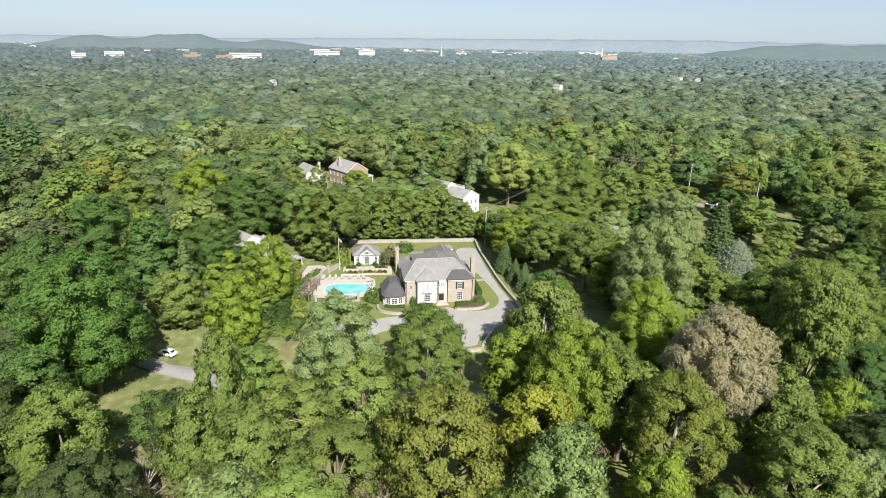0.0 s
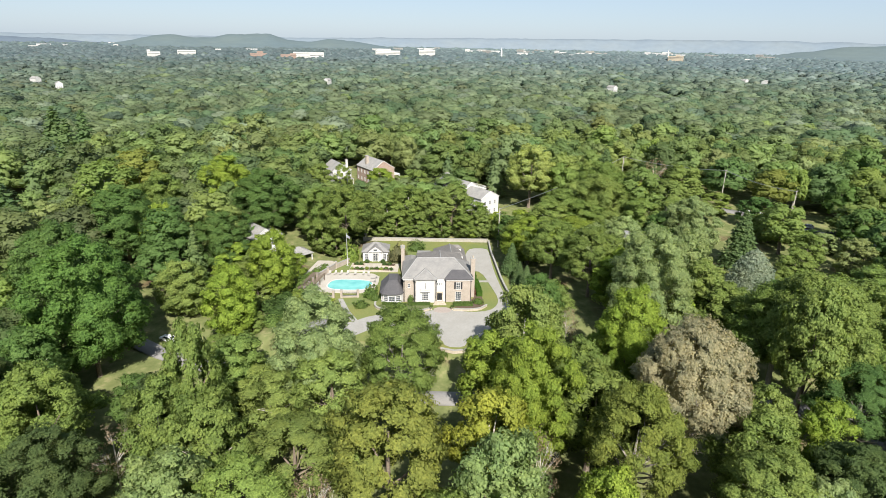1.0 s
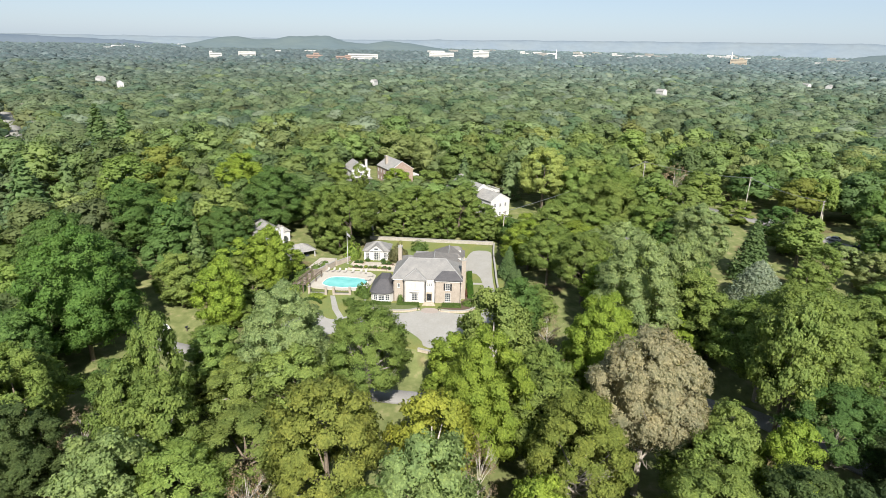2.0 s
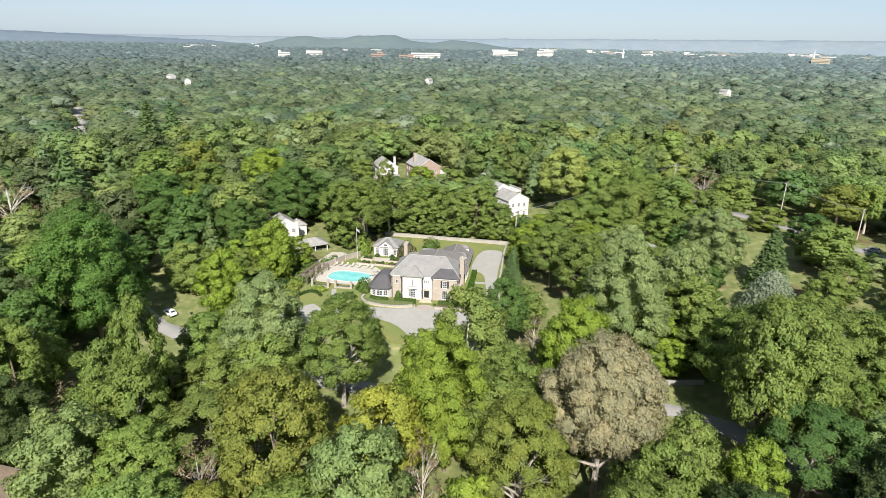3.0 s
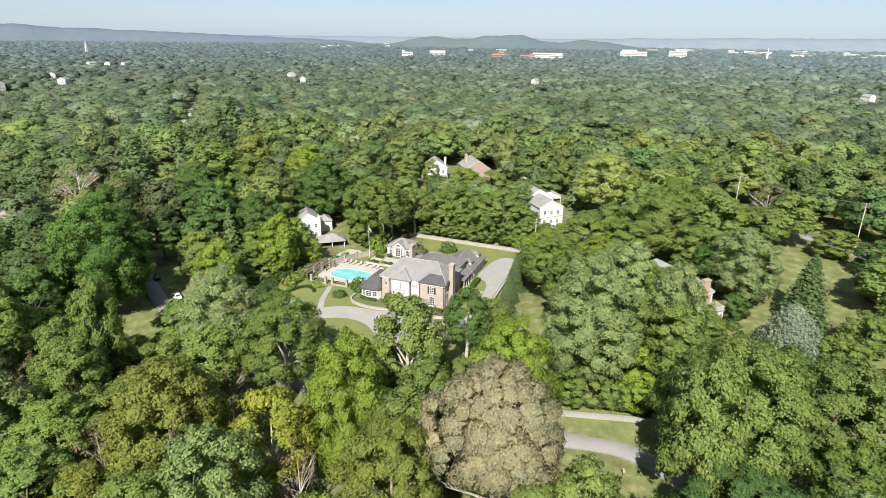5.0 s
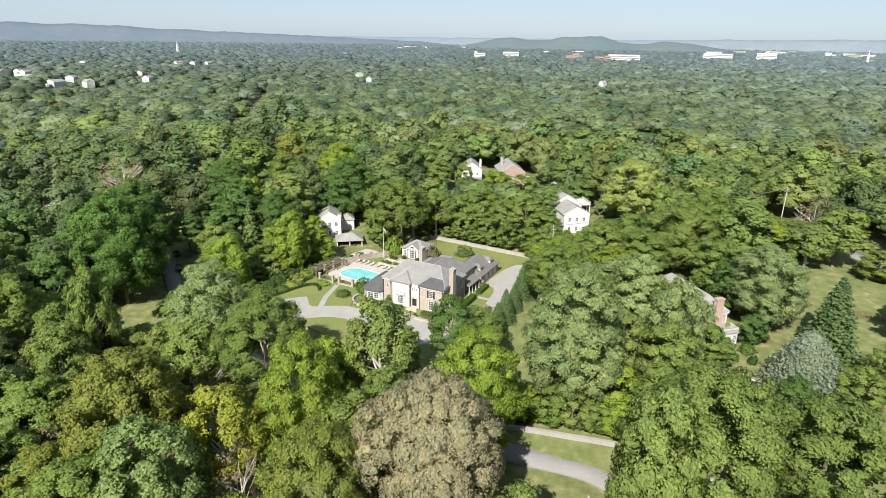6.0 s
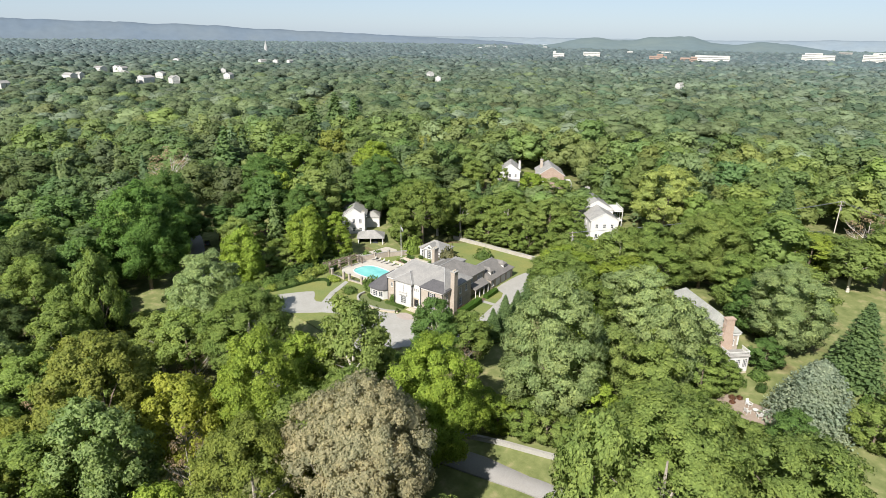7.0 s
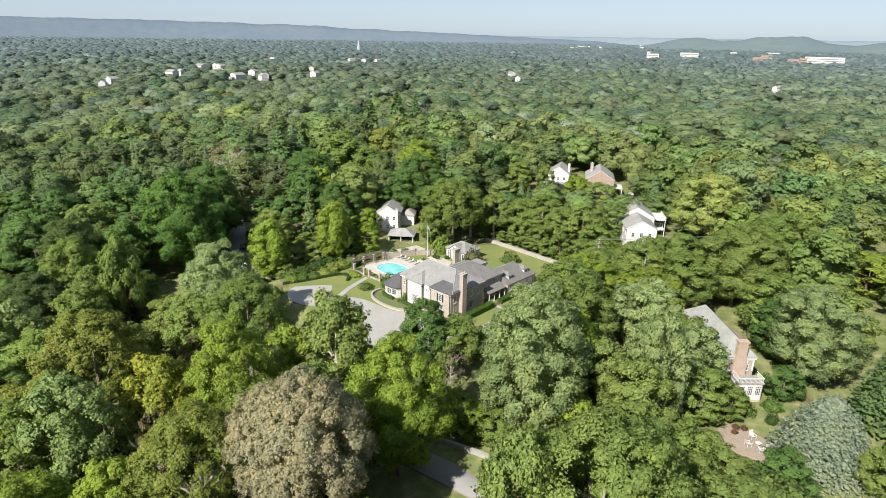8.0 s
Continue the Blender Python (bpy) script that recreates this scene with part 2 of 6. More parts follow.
ROAD = smooth_line([(-190, 150), (-125, 150), (-105, 146), (-88, 138.6), (-76, 132.6), (-65, 127.6), (-54, 124.4), (-44, 121), (-20, 117.5), (6, 117.0), (30, 120.0), (51, 126), (61, 129), (69, 128.8), (77, 125), (86, 119), (96, 111.5), (112, 98), (150, 74), (200, 60)], 3)
tagged(ribbon("road", ROAD, 7.6, ASPHALT), "grey asphalt lane winding between wooded lots", "road", kind="structure")


# ---- trees ----
rng = np.random.default_rng(7)
ICO = {}
for n in (1, 2, 3):
    bm = bmesh.new()
    bmesh.ops.create_icosphere(bm, subdivisions=n, radius=1)
    ICO[n] = (np.array([v.co for v in bm.verts]), np.array([[v.index for v in f.verts] for f in bm.faces]))
    bm.free()


def unit(v):
    return v / (np.linalg.norm(v, axis=-1, keepdims=True) + 1e-9)


def mesh_from(name, verts, tris, material, smooth=False, quads=False, normals=None):
    k = 4 if quads else 3
    me = bpy.data.meshes.new(name)
    me.vertices.add(len(verts))
    me.vertices.foreach_set("co", np.asarray(verts, np.float32).ravel())
    me.loops.add(len(tris) * k)
    me.loops.foreach_set("vertex_index", np.asarray(tris, np.int32).ravel())
    me.polygons.add(len(tris))
    me.polygons.foreach_set("loop_start", np.arange(0, len(tris) * k, k, dtype=np.int32))
    if smooth:
        me.polygons.foreach_set("use_smooth", np.ones(len(tris), bool))
    me.update(calc_edges=True)
    if normals is not None:
        me.attributes.new("custom_normal", "FLOAT_VECTOR", "POINT").data.foreach_set("vector", np.asarray(normals, np.float32).ravel())
    me.materials.append(material)
    return me


def leaf_cards(points, normals, size, rand):
    """Small folded leaf sprays (two triangles each) at the points."""
    n = len(points)
    d = normals + rand.normal(0, 0.42, (n, 3))
    d /= np.linalg.norm(d, axis=1)[:, None]
    a = np.cross(d, rand.normal(0, 1, (n, 3)))
    a /= np.linalg.norm(a, axis=1)[:, None]
    b = np.cross(d, a)
    s = size * rand.uniform(0.6, 1.35, n)[:, None]
    q = np.stack([points - a * s * 0.62, points - b * s * 0.4 - d * s * 0.22, points + a * s * 0.62, points + b * s * 0.4 - d * s * 0.22], 1)
    base = np.arange(n)[:, None] * 4
    tris = np.concatenate([base + [0, 1, 2], base + [0, 2, 3]])
    return q.reshape(-1, 3), tris


def lumpy(n, centre, radius, rand, rough=0.22):
    v, f = ICO[n]
    off = rand.uniform(0, 50, 3)
    k = np.array([1 + rough * 2 * noise.noise(Vector(p * 1.7 + off)) for p in v])
    return v * k[:, None] * radius + centre, f


def leaf_tris(points, normals, size, rand, tilt=0.45):
    """Single leaf sprays, one uneven triangle each."""
    n = len(points)
    d = unit(normals + rand.normal(0, tilt, (n, 3)))
    a = unit(np.cross(d, rand.normal(0, 1, (n, 3))))
    b = np.cross(d, a)
    s = size * rand.uniform(0.6, 1.35, n)[:, None]
    k = rand.uniform(-0.35, 0.35, n)[:, None]
    q = np.stack([points - a * s * 0.58 - b * s * 0.4, points + a * s * 0.58 - b * s * (0.4 + k), points + a * s * k + b * s * 0.66], 1)
    return q.reshape(-1, 3), np.arange(n * 3).reshape(-1, 3)


def crown_form(seed, boughs, clumps, leaves, leaf, R=6.0, z0=2.8, z1=20.0, clump=0.13, heart=0.3, rough_=0.22, dome=0.6, tilt=0.45, low=-0.7, fill=0.25, core=0.48, level=2, bulk=1.5, inner=0):
    """A crown in three levels: boughs on an uneven dome, leaf clumps on each bough, leaf sprays in each clump, over a lumpy shaded heart."""
    rand = np.random.default_rng(seed)
    zc, hz = z0 + (z1 - z0) * 0.4, (z1 - z0) * 0.6
    i = np.arange(boughs)
    h = 1 - (1 - low) * (i + 0.5) / boughs
    ang = i * 2.39996 + rand.normal(0, 0.3, boughs)
    ring = np.sqrt(np.maximum(0.0, 1 - h * h))
    wide = 1 + 0.13 * np.sin(ang * 2 + seed) + 0.08 * np.sin(ang * 3 + seed * 1.7)
    out = unit(np.stack([np.cos(ang) * ring, np.sin(ang) * ring, h * 0.8 + 0.25], 1))
    br = R * bulk / math.sqrt(boughs) * rand.uniform(0.8, 1.25, boughs)
    reach = (1 - br / R * 0.8) * rand.uniform(0.8, 1.1, boughs) * wide
    c = np.stack([np.cos(ang) * ring * R * reach, np.sin(ang) * ring * R * reach, zc + h * (hz - br * 0.7) * np.where(h < 0, 0.6, 1.0) * rand.uniform(0.84, 1.03, boughs)], 1)
    own = np.repeat(i, clumps)
    N = len(own)
    d = unit(rand.normal(0, 1, (N, 3)) + out[own] * 1.0 + [0, 0, 0.15])
    cc = c[own] + d * (br[own] * rand.uniform(0.66, 1.22, N))[:, None] * [1, 1, 0.82]
    cr = R * clump * rand.uniform(0.55, 1.45, N)
    # sprays gathered in clumps, and loose ones spread over each bough
    n = int(leaves * (1 - fill))
    k = np.repeat(np.arange(N), n)
    e = unit(rand.normal(0, 1, (len(k), 3)) + 0.8 * d[k] + [0, 0, 0.35])
    p = cc[k] + e * (cr[k] * rand.uniform(0.45, 1.12, len(k)))[:, None] * [1, 1, 0.7]
    k2 = np.repeat(i, clumps * (leaves - n))
    e2 = unit(rand.normal(0, 1, (len(k2), 3)) + out[k2] * 0.7)
    p2 = c[k2] + e2 * (br[k2] * rand.uniform(core + 0.06, 0.98, len(k2)))[:, None] * [1, 1, 0.82]
    at = np.concatenate([own[k], k2])
    face = np.concatenate([0.6 * e + 0.5 * d[k] + [0, 0, 0.3], e2 + [0, 0, 0.2]])
    soft = np.concatenate([0.5 * e + 0.5 * d[k], e2]) + dome * out[at] + rand.normal(0, rough_, (len(at), 3))
    at_heart = unit(rand.normal(0, 1, (inner, 3)))
    p3 = [0, 0, zc] + at_heart * [R, R, hz] * rand.uniform(heart - 0.03, heart + 0.16, (inner, 1))
    face, soft = np.concatenate([face, at_heart + [0, 0, 0.3]]), np.concatenate([soft, at_heart + rand.normal(0, rough_ + 0.1, (inner, 3))])
    v, f = leaf_tris(np.concatenate([p, p2, p3]), face, leaf, rand, tilt)
    vs, fs, ns, n = [v], [f], [np.repeat(unit(soft), 3, 0)], len(v)
    solids = [(c[j], np.array([1, 1, 0.8]) * br[j] * core, out[j], 1) for j in i] if core else []
    mid = np.array([0, 0, zc])
    if heart:
        solids.append((mid, np.array([R, R, hz]) * heart, np.zeros(3), level))
    for centre, size, lean, level in solids:
        hv, hf = lumpy(level, centre, size, rand, 0.15)
        vs.append(hv)
        fs.append(hf + n)
        ns.append(unit(unit(hv - centre) + dome * lean))
        n += len(hv)
    return np.concatenate(vs), np.concatenate(fs), np.concatenate(ns)


def crown_mesh(name, *args, leaves_of=LEAF, **kw):
    v, f, ns = crown_form(*args, **kw)
    return mesh_from(name, v, f, leaves_of, normals=ns)


def conifer_mesh(name, seed, tiers, per, leaf, R=4.2, z0=2.0, z1=20.0, taper=0.8):
    rand = np.random.default_rng(seed)
    vs, fs, n = [], [], 0
    for i in range(tiers):
        u = i / (tiers - 1)
        z, r = z0 + (z1 - z0) * u, R * (1 - u) ** taper + 0.25
        k = max(6, int(per * (r / R + 0.15)))
        ang = rand.uniform(0, math.tau, k)
        rr = r * np.sqrt(rand.uniform(0.12, 1.0, k)) * (1 + 0.2 * np.sin(ang * 5 + i * 2.4))
        p = np.stack([np.cos(ang) * rr, np.sin(ang) * rr, z + rand.normal(0, 0.25, k) - rr * 0.22], 1)
        d = np.stack([np.cos(ang) * 0.6, np.sin(ang) * 0.6, np.full(k, 0.8)], 1)
        v, f = leaf_cards(p, d, leaf, rand)
        vs.append(v)
        fs.append(f + n)
        n += len(v)
    v, f = ICO[2]
    t = (v[:, 2] + 1) / 2
    v = np.stack([v[:, 0] * R * 0.5 * (1.25 - t), v[:, 1] * R * 0.5 * (1.25 - t), z0 + t * (z1 - z0) * 0.9], 1)
    vs.append(v)
    fs.append(f + n)
    return mesh_from(name, np.concatenate(vs), np.concatenate(fs), LEAF)


def trunk_bmesh(seed, limbs=6, thick=0.42, top=13.0, spread=4.4, twigs=0, sides=6):
    rand = random.Random(seed)
    bm = bmesh.new()
    bend = rand.uniform(-0.5, 0.5)
    tube(bm, [(0, 0, -1.2), (0, 0, 0.4), (bend * 0.4, 0, top * 0.4), (bend, bend * 0.5, top * 0.75), (bend, 0, top)], [thick * 1.5, thick * 1.1, thick * 0.8, thick * 0.5, thick * 0.2], sides)
    for i in range(limbs):
        a = i * 2.4 + rand.uniform(-0.4, 0.4)
        z = top * rand.uniform(0.3, 0.62)
        r, up = spread * rand.uniform(0.8, 1.15), rand.uniform(2.5, 6.0)
        p = [(bend * 0.5, 0, z), (math.cos(a) * r * 0.45, math.sin(a) * r * 0.45, z + up * 0.55), (math.cos(a) * r, math.sin(a) * r, z + up)]
        tube(bm, p, [thick * 0.5, thick * 0.3, thick * 0.1], 5, False)
        for j in range(twigs):
            b = a + rand.uniform(-0.9, 0.9)
            q = Vector(p[1]).lerp(Vector(p[2]), rand.uniform(0.1, 0.9))
            tube(bm, [q, q + Vector((math.cos(b) * 0.9, math.sin(b) * 0.9, 0.9)), q + Vector((math.cos(b) * 1.9, math.sin(b) * 1.9, rand.uniform(1.2, 2.6)))], [thick * 0.16, thick * 0.1, thick * 0.04], 4, False)
    return bm


def tree_model(label, crown, trunk_bm, bark=BARK, category="tree"):
    root = thing("tree", label, category)
    part("trunk", trunk_bm, bark, root)
    if crown:
        new("crown", crown).parent = root
    return root


TINTS = {  # base colours of the foliage
    "G": (0.163, 0.228, 0.064), "D": (0.1, 0.175, 0.052), "L": (0.21, 0.29, 0.052), "Y": (0.26, 0.295, 0.055), "K": (0.09, 0.135, 0.052), "S": (0.234, 0.302, 0.14), "Z": (0.3, 0.36, 0.125), "M": (0.19, 0.262, 0.105),
    "B": (0.262, 0.258, 0.17), "O": (0.188, 0.25, 0.075), "A": (0.188, 0.224, 0.056), "C": (0.1, 0.158, 0.066), "P": (0.188, 0.238, 0.19), "X": (0.26, 0.21, 0.15), "E": (0.1, 0.19, 0.046)}
LABELS = {
    "G": "broad mid-green deciduous tree in full leaf", "D": "large dark green spreading shade tree", "L": "bright lime-green maple with a dense crown",
    "Y": "yellow-green tree turning early autumn colour", "K": "dense dark green tree in a shady wood", "Z": "pale yellow-green spreading tree turning early", "M": "large green tree with a faint silvery bloom", "S": "tall silvery pale green tree with airy foliage", "B": "taupe brown domed tree with dry rounded leaf clumps",
    "O": "olive green oak with an uneven billowing crown", "A": "olive tree tinged with orange autumn leaves", "C": "dark green conifer with a pointed crown",
    "P": "blue-grey spruce with dense drooping boughs", "X": "half-bare tree with pale twiggy branches", "E": "huge bright green spreading shade tree over the lane"}

MODELS = {}
# tier: boughs, clumps on a bough, sprays in a clump, spray size, radius, foot and top of the crown
for tier, boughs, clumps, leaves, leaf, R, z0, z1 in (("near", 34, 17, 34, 0.31, 6.0, 4.6, 20.0), ("fine", 84, 22, 36, 0.28, 10.0, 8.0, 30.0), ("big", 64, 19, 32, 0.36, 10.0, 7.5, 30.0), ("mid", 22, 12, 20, 0.52, 6.0, 4.0, 20.0)):
    MODELS[tier] = [tree_model("x", crown_mesh("crown", 11 + i, boughs, clumps, leaves, leaf, R, z0, z1, clump=0.085 if R > 8 else 0.12, **(dict(rough_=0.2, tilt=0.4, fill=0.5, core=0.68, leaves_of=LEAF_MID) if tier == "mid" else dict(rough_=0.32, tilt=0.55, fill=0.36, core=0.58, heart=0))), trunk_bmesh(i, {"mid": 3, "fine": 16}.get(tier, 7), 0.42 if R < 8 else 0.62, z1 * 0.7, R * (0.72 if R > 8 else 0.7), {"fine": 5}.get(tier, 0), sides=5 if tier == "mid" else 6), GREY_BARK if tier == "fine" else BARK if R > 8 else (BARK, PALE_BARK)[i % 2]) for i in range(3 if R > 8 else 5)]
MODELS["low"] = [tree_model("x", crown_mesh("crown", 81 + i, 40, 15, 30, 0.36, 6.0, 0.2, 20.0, clump=0.13, rough_=0.3, tilt=0.5, low=-0.95, heart=0), trunk_bmesh(80 + i, 4, 0.3, 12.0, 3.4)) for i in range(4)]
MODELS["full"] = [tree_model("x", crown_mesh("crown", 101 + i, 46, 17, 32, 0.31, 6.0, 1.0, 20.0, clump=0.12, rough_=0.32, tilt=0.55, low=-0.95, fill=0.36, core=0.62, heart=0.42, bulk=1.6, inner=2600), trunk_bmesh(90 + i, 6, 0.3, 13.0, 3.2), BARK) for i in range(4)]
MODELS["broad"] = [tree_model("x", crown_mesh("crown", 111 + i, 92, 22, 32, 0.3, 10.0, 2.5, 30.0, clump=0.085, rough_=0.32, tilt=0.55, low=-0.9, fill=0.36, core=0.62, heart=0.44, bulk=1.62, inner=7500), trunk_bmesh(95 + i, 12, 0.45, 20.0, 5.4, 3), BARK) for i in range(2)]
MODELS["dense"] = [tree_model("x", crown_mesh("crown", 71, 110, 24, 26, 0.26, 10.0, 10.5, 30.0, clump=0.062, rough_=0.26, tilt=0.5, fill=0.25, core=0.8, heart=0.6, bulk=1.75, low=-0.7, inner=9000), trunk_bmesh(9, 16, 0.62, 21.0, 7.2, 5), GREY_BARK)]
for tier, tiers, per, leaf in (("near", 34, 150, 0.62), ("mid", 18, 50, 1.1)):
    MODELS[tier + "C"] = [tree_model("x", conifer_mesh("crown", 31 + i, tiers, per, leaf), trunk_bmesh(40 + i, 0)) for i in range(2)]
    MODELS[tier + "X"] = [tree_model("x", crown_mesh("crown", 51, 20, 8, 12, 0.3, heart=0, core=0, fill=0.2), trunk_bmesh(60, 14, 0.26, twigs=9, top=16, spread=5.0), PALE_BARK)]

MODELS["nearP"] = [tree_model("x", conifer_mesh("crown", 36, 34, 520, 0.5, 8.2, 1.6, 15.0, 0.55), trunk_bmesh(44, 0, 0.3, 12.0))]


def scaled_by(c, k):
    return tuple(u * w for u, w in zip(c, k))


def jitter(c, amount, r):
    k = 1.27 + r.uniform(-amount, amount)
    return tuple(max(0.0, v * k * (1 + r.uniform(-amount, amount) * f)) for v, f in zip(scaled_by(c, (1.03, 1.0, 1.05)), (0.35, 0.15, 0.5)))


tree_rand = random.Random(3)


def plant(x, y, height, radius, kind, tier, vary=0.2):
    R, H = (4.2, 20.0) if kind == "C" else (8.2, 15.0) if kind == "P" else (6.0, 20.0)
    if kind in "CPX":
        pool = MODELS[tier + kind]
    elif height < 14:
        pool = MODELS["low"]
    elif kind == "B":
        pool, R, H = MODELS["dense"], 10.0, 30.0
    elif tier == "near" and (kind in "SELKM" or (x > 46 and y > 140) or (x < -40 and y > 110)):
        pool, R, H = (MODELS["broad"], 10.0, 30.0) if radius > 7.6 else (MODELS["full"], 6.0, 20.0)
    elif tier == "near" and radius > 7.6:
        pool, R, H = MODELS["fine" if math.hypot(x - 45, y - 105) < 50 else "big"], 10.0, 30.0
    else:
        pool = MODELS[tier]
    m = pose(x, y, ground_z(x, y), 0, 0, tree_rand.uniform(0, 360)) @ Matrix.Diagonal((radius / R, radius / R, height / H, 1))
    ob = copy_thing(tree_rand.choice(pool), m)
    tagged(ob, LABELS[kind], "conifer" if kind in "CP" else "tree", "trees of the wooded lots")
    for c in ob.children:
        if c.name.startswith("crown"):
            c.color = (*jitter(TINTS[kind], vary, tree_rand), 1)
    return ob


# x, y, height, crown radius
STANDS = {
    "A": [(-1, 78.6, 28.3, 9.5), (38.4, 85.6, 26.5, 8.2), (-127.4, 225.0, 24.0, 9.1), (-36, 73, 15, 6)],
    "B": [(50, 97, 32.6, 9.5)],
    "C": [(25.0, 150, 9.5, 2.6), (25.6, 157, 8.5, 2.4), (24.2, 163.5, 9.5, 2.6), (22.5, 171, 8.0, 2.3), (20.4, 180, 10.5, 3.2), (-167.2, 242.1, 30.0, 9), (93.8, 192.0, 19.0, 5.8), (-154.2, 184.3, 28.0, 9), (60.2, 256.6, 23.0, 7.2), (-205, 285, 30, 10), (-195, 292, 28, 9)],
    "E": [(-75.5, 116, 34.2, 11.8)],
    "D": [(-66.5, 201.6, 24.0, 11), (25.8, 136.7, 18.5, 5.2), (-77.7, 99.0, 22.0, 6.8), (-93.7, 130.7, 31.0, 11), (-67.8, 167.5, 20.0, 8), (-102.2, 173.9, 25.0, 11), (90.8, 158.3, 11.0, 4.4), (71.5, 201, 15.0, 6.2), (78.2, 187.5, 7.5, 3.4), (20.5, 205.0, 13, 5.0)],
    "G": [(-39, 91.5, 30.5, 4.7), (-3.6, 109.1, 25.4, 8.8), (32.3, 175.0, 19.0, 8), (-32.0, 81.2, 23.0, 6.6), (-63.0, 83.9, 24.0, 8.0), (-42.4, 85.6, 23.0, 5.5), (32.3, 107.6, 22.0, 5.6), (42.2, 165.0, 21.0, 8), (79.3, 129.6, 25.0, 10.0), (97.2, 134.4, 24.0, 9.6), (71.8, 143.5, 17.0, 7.0), (-35.8, 194, 23.5, 8.5), (-46, 199, 20, 8)],
    "G2": [(59.5, 89.7, 21.0, 6.4), (-124.6, 200.0, 26.0, 11), (-103.5, 201.6, 22.0, 7.5), (51.4, 217.7, 22.0, 10.0), (55.0, 230.9, 23.0, 8.9), (68.9, 150.5, 20.0, 6.4), (-26, 217, 16, 6.5), (-18, 219.5, 17, 7), (-9, 219, 15, 6.5), (-1.8, 221.5, 15.5, 6.5), (6, 219.5, 13, 5.5), (24.5, 212, 13, 6), (26, 188, 17, 8), (24, 197, 15, 6.5)],
    "G3": [(79.5, 156.5, 8.5, 4.4), (84.5, 152, 10, 5), (76, 153, 11, 5), (90, 148, 11, 5), (95.5, 153, 8, 4), (106, 181, 12, 5), (114, 191, 13, 5.5), (101, 173, 9, 4.2), (-36, 259, 12, 5.5), (-62, 252, 14, 6), (9, 222, 8, 4.2), (71.5, 168.5, 12, 5), (74.5, 174, 7, 3.2), (-58.5, 174.5, 11, 4), (-35.5, 262.5, 10, 5), (-38.5, 190, 10, 4.2), (-43.5, 191, 13, 5), (-21, 255, 12.5, 7), (64, 97.5, 20, 5.6), (-50, 150, 8, 4.6), (-52.5, 143, 7.5, 4.4), (-57, 150, 9, 5), (-49, 161, 8, 4.4), (-58, 158, 9, 5), (-46.5, 136, 6, 3.6), (-51, 126.5, 6.5, 4), (-28, 213, 6, 3.6), (-10, 214.5, 6, 3.8), (-17, 214, 5.5, 3.4), (6, 216, 6, 3.8), (13, 217, 6, 3.6), (-36, 210, 6, 4), (-53.5, 259.5, 13, 3.6), (46, 133.6, 8, 3.6), (50.5, 135.4, 9, 4), (55, 137.2, 9, 4.2), (59.8, 138.6, 8, 3.8), (64.5, 139.8, 9, 4.2), (41, 132.6, 9, 4.2), (112, 205, 18, 8), (77, 211, 17, 7.5), (-33, 211, 17, 6.5), (-40, 206, 18, 7), (9.5, 215.5, 11, 4.2), (17.5, 213.5, 11, 4.2), (-14, 214.5, 10, 4.2), (-22, 213.5, 11, 4.5), (-5, 214.5, 9.5, 4.0), (3, 215.5, 10, 4.2), (15, 219, 8, 4), (33, 204, 17, 7.5), (-47, 154.2, 21, 6), (-53, 160, 13, 5), (-47, 166, 11, 4.5), (-63, 165, 12, 6), (61.5, 178.0, 15.5, 6.2), (65, 208, 17, 7.0), (45, 205, 16, 7), (38, 212, 18, 7), (29, 143, 15, 6)],
    "L": [(15.2, 111, 20.5, 6.4), (22.7, 96.9, 30, 8), (60.5, 143.5, 13, 5.5), (-51.1, 134.3, 20.5, 6), (44, 117.2, 28, 8), (32.6, 75.0, 20.0, 5.1), (74.3, 97.0, 19.0, 4.9), (-89.2, 172.3, 21.0, 5.3), (-87.1, 216.7, 24.0, 9.4), (49.0, 156.1, 19.0, 7.0)],
    "O": [(21.8, 117.8, 28, 7.6), (82.6, 122, 31, 11), (57.1, 77.8, 21.0, 8.6), (77.5, 113, 32, 6.4), (-67.7, 143.0, 16.5, 6.5), (-16.5, 101, 20, 6.8), (-27, 99, 16, 6)],
    "P": [(90.8, 173.6, 13.5, 8.0)],
    "M": [(17, 72.5, 26.5, 7.4), (-31.3, 66.2, 23.0, 7.6)],
    "S": [(52.7, 141.7, 31, 10), (-21.4, 109.4, 28, 9.4), (78.5, 196.5, 22, 8.6), (52.7, 178.3, 20.5, 6.5), (64.5, 76.5, 20.0, 4.4), (65.6, 173.4, 16.5, 5.8), (66.6, 159, 25, 5.5)],
    "X": [(-60.5, 81.5, 15, 4.2), (-50, 83, 14, 4), (-12, 73, 17, 3.6), (59, 89, 17, 4), (-10, 99.5, 13, 3.6), (33, 138, 12, 3.2), (36.5, 111, 17, 3.2), (23.0, 83.1, 19.0, 3.2), (-154.7, 159.2, 24.0, 9.4), (82, 263, 19, 6)],
    "Y": [(14.9, 86.4, 24, 6.8)],
    "Z": [(28.4, 243.7, 26.0, 10.5)],
}
taken = []
for key, stand in STANDS.items():
    for x, y, h, r in stand:
        plant(x, y, h, r, tree_rand.choice("GGOLOG") if len(key) > 1 else key[0], "near" if y < 262 and abs(x) < 110 else "mid", 0.07)
        taken.append((x, y, r))

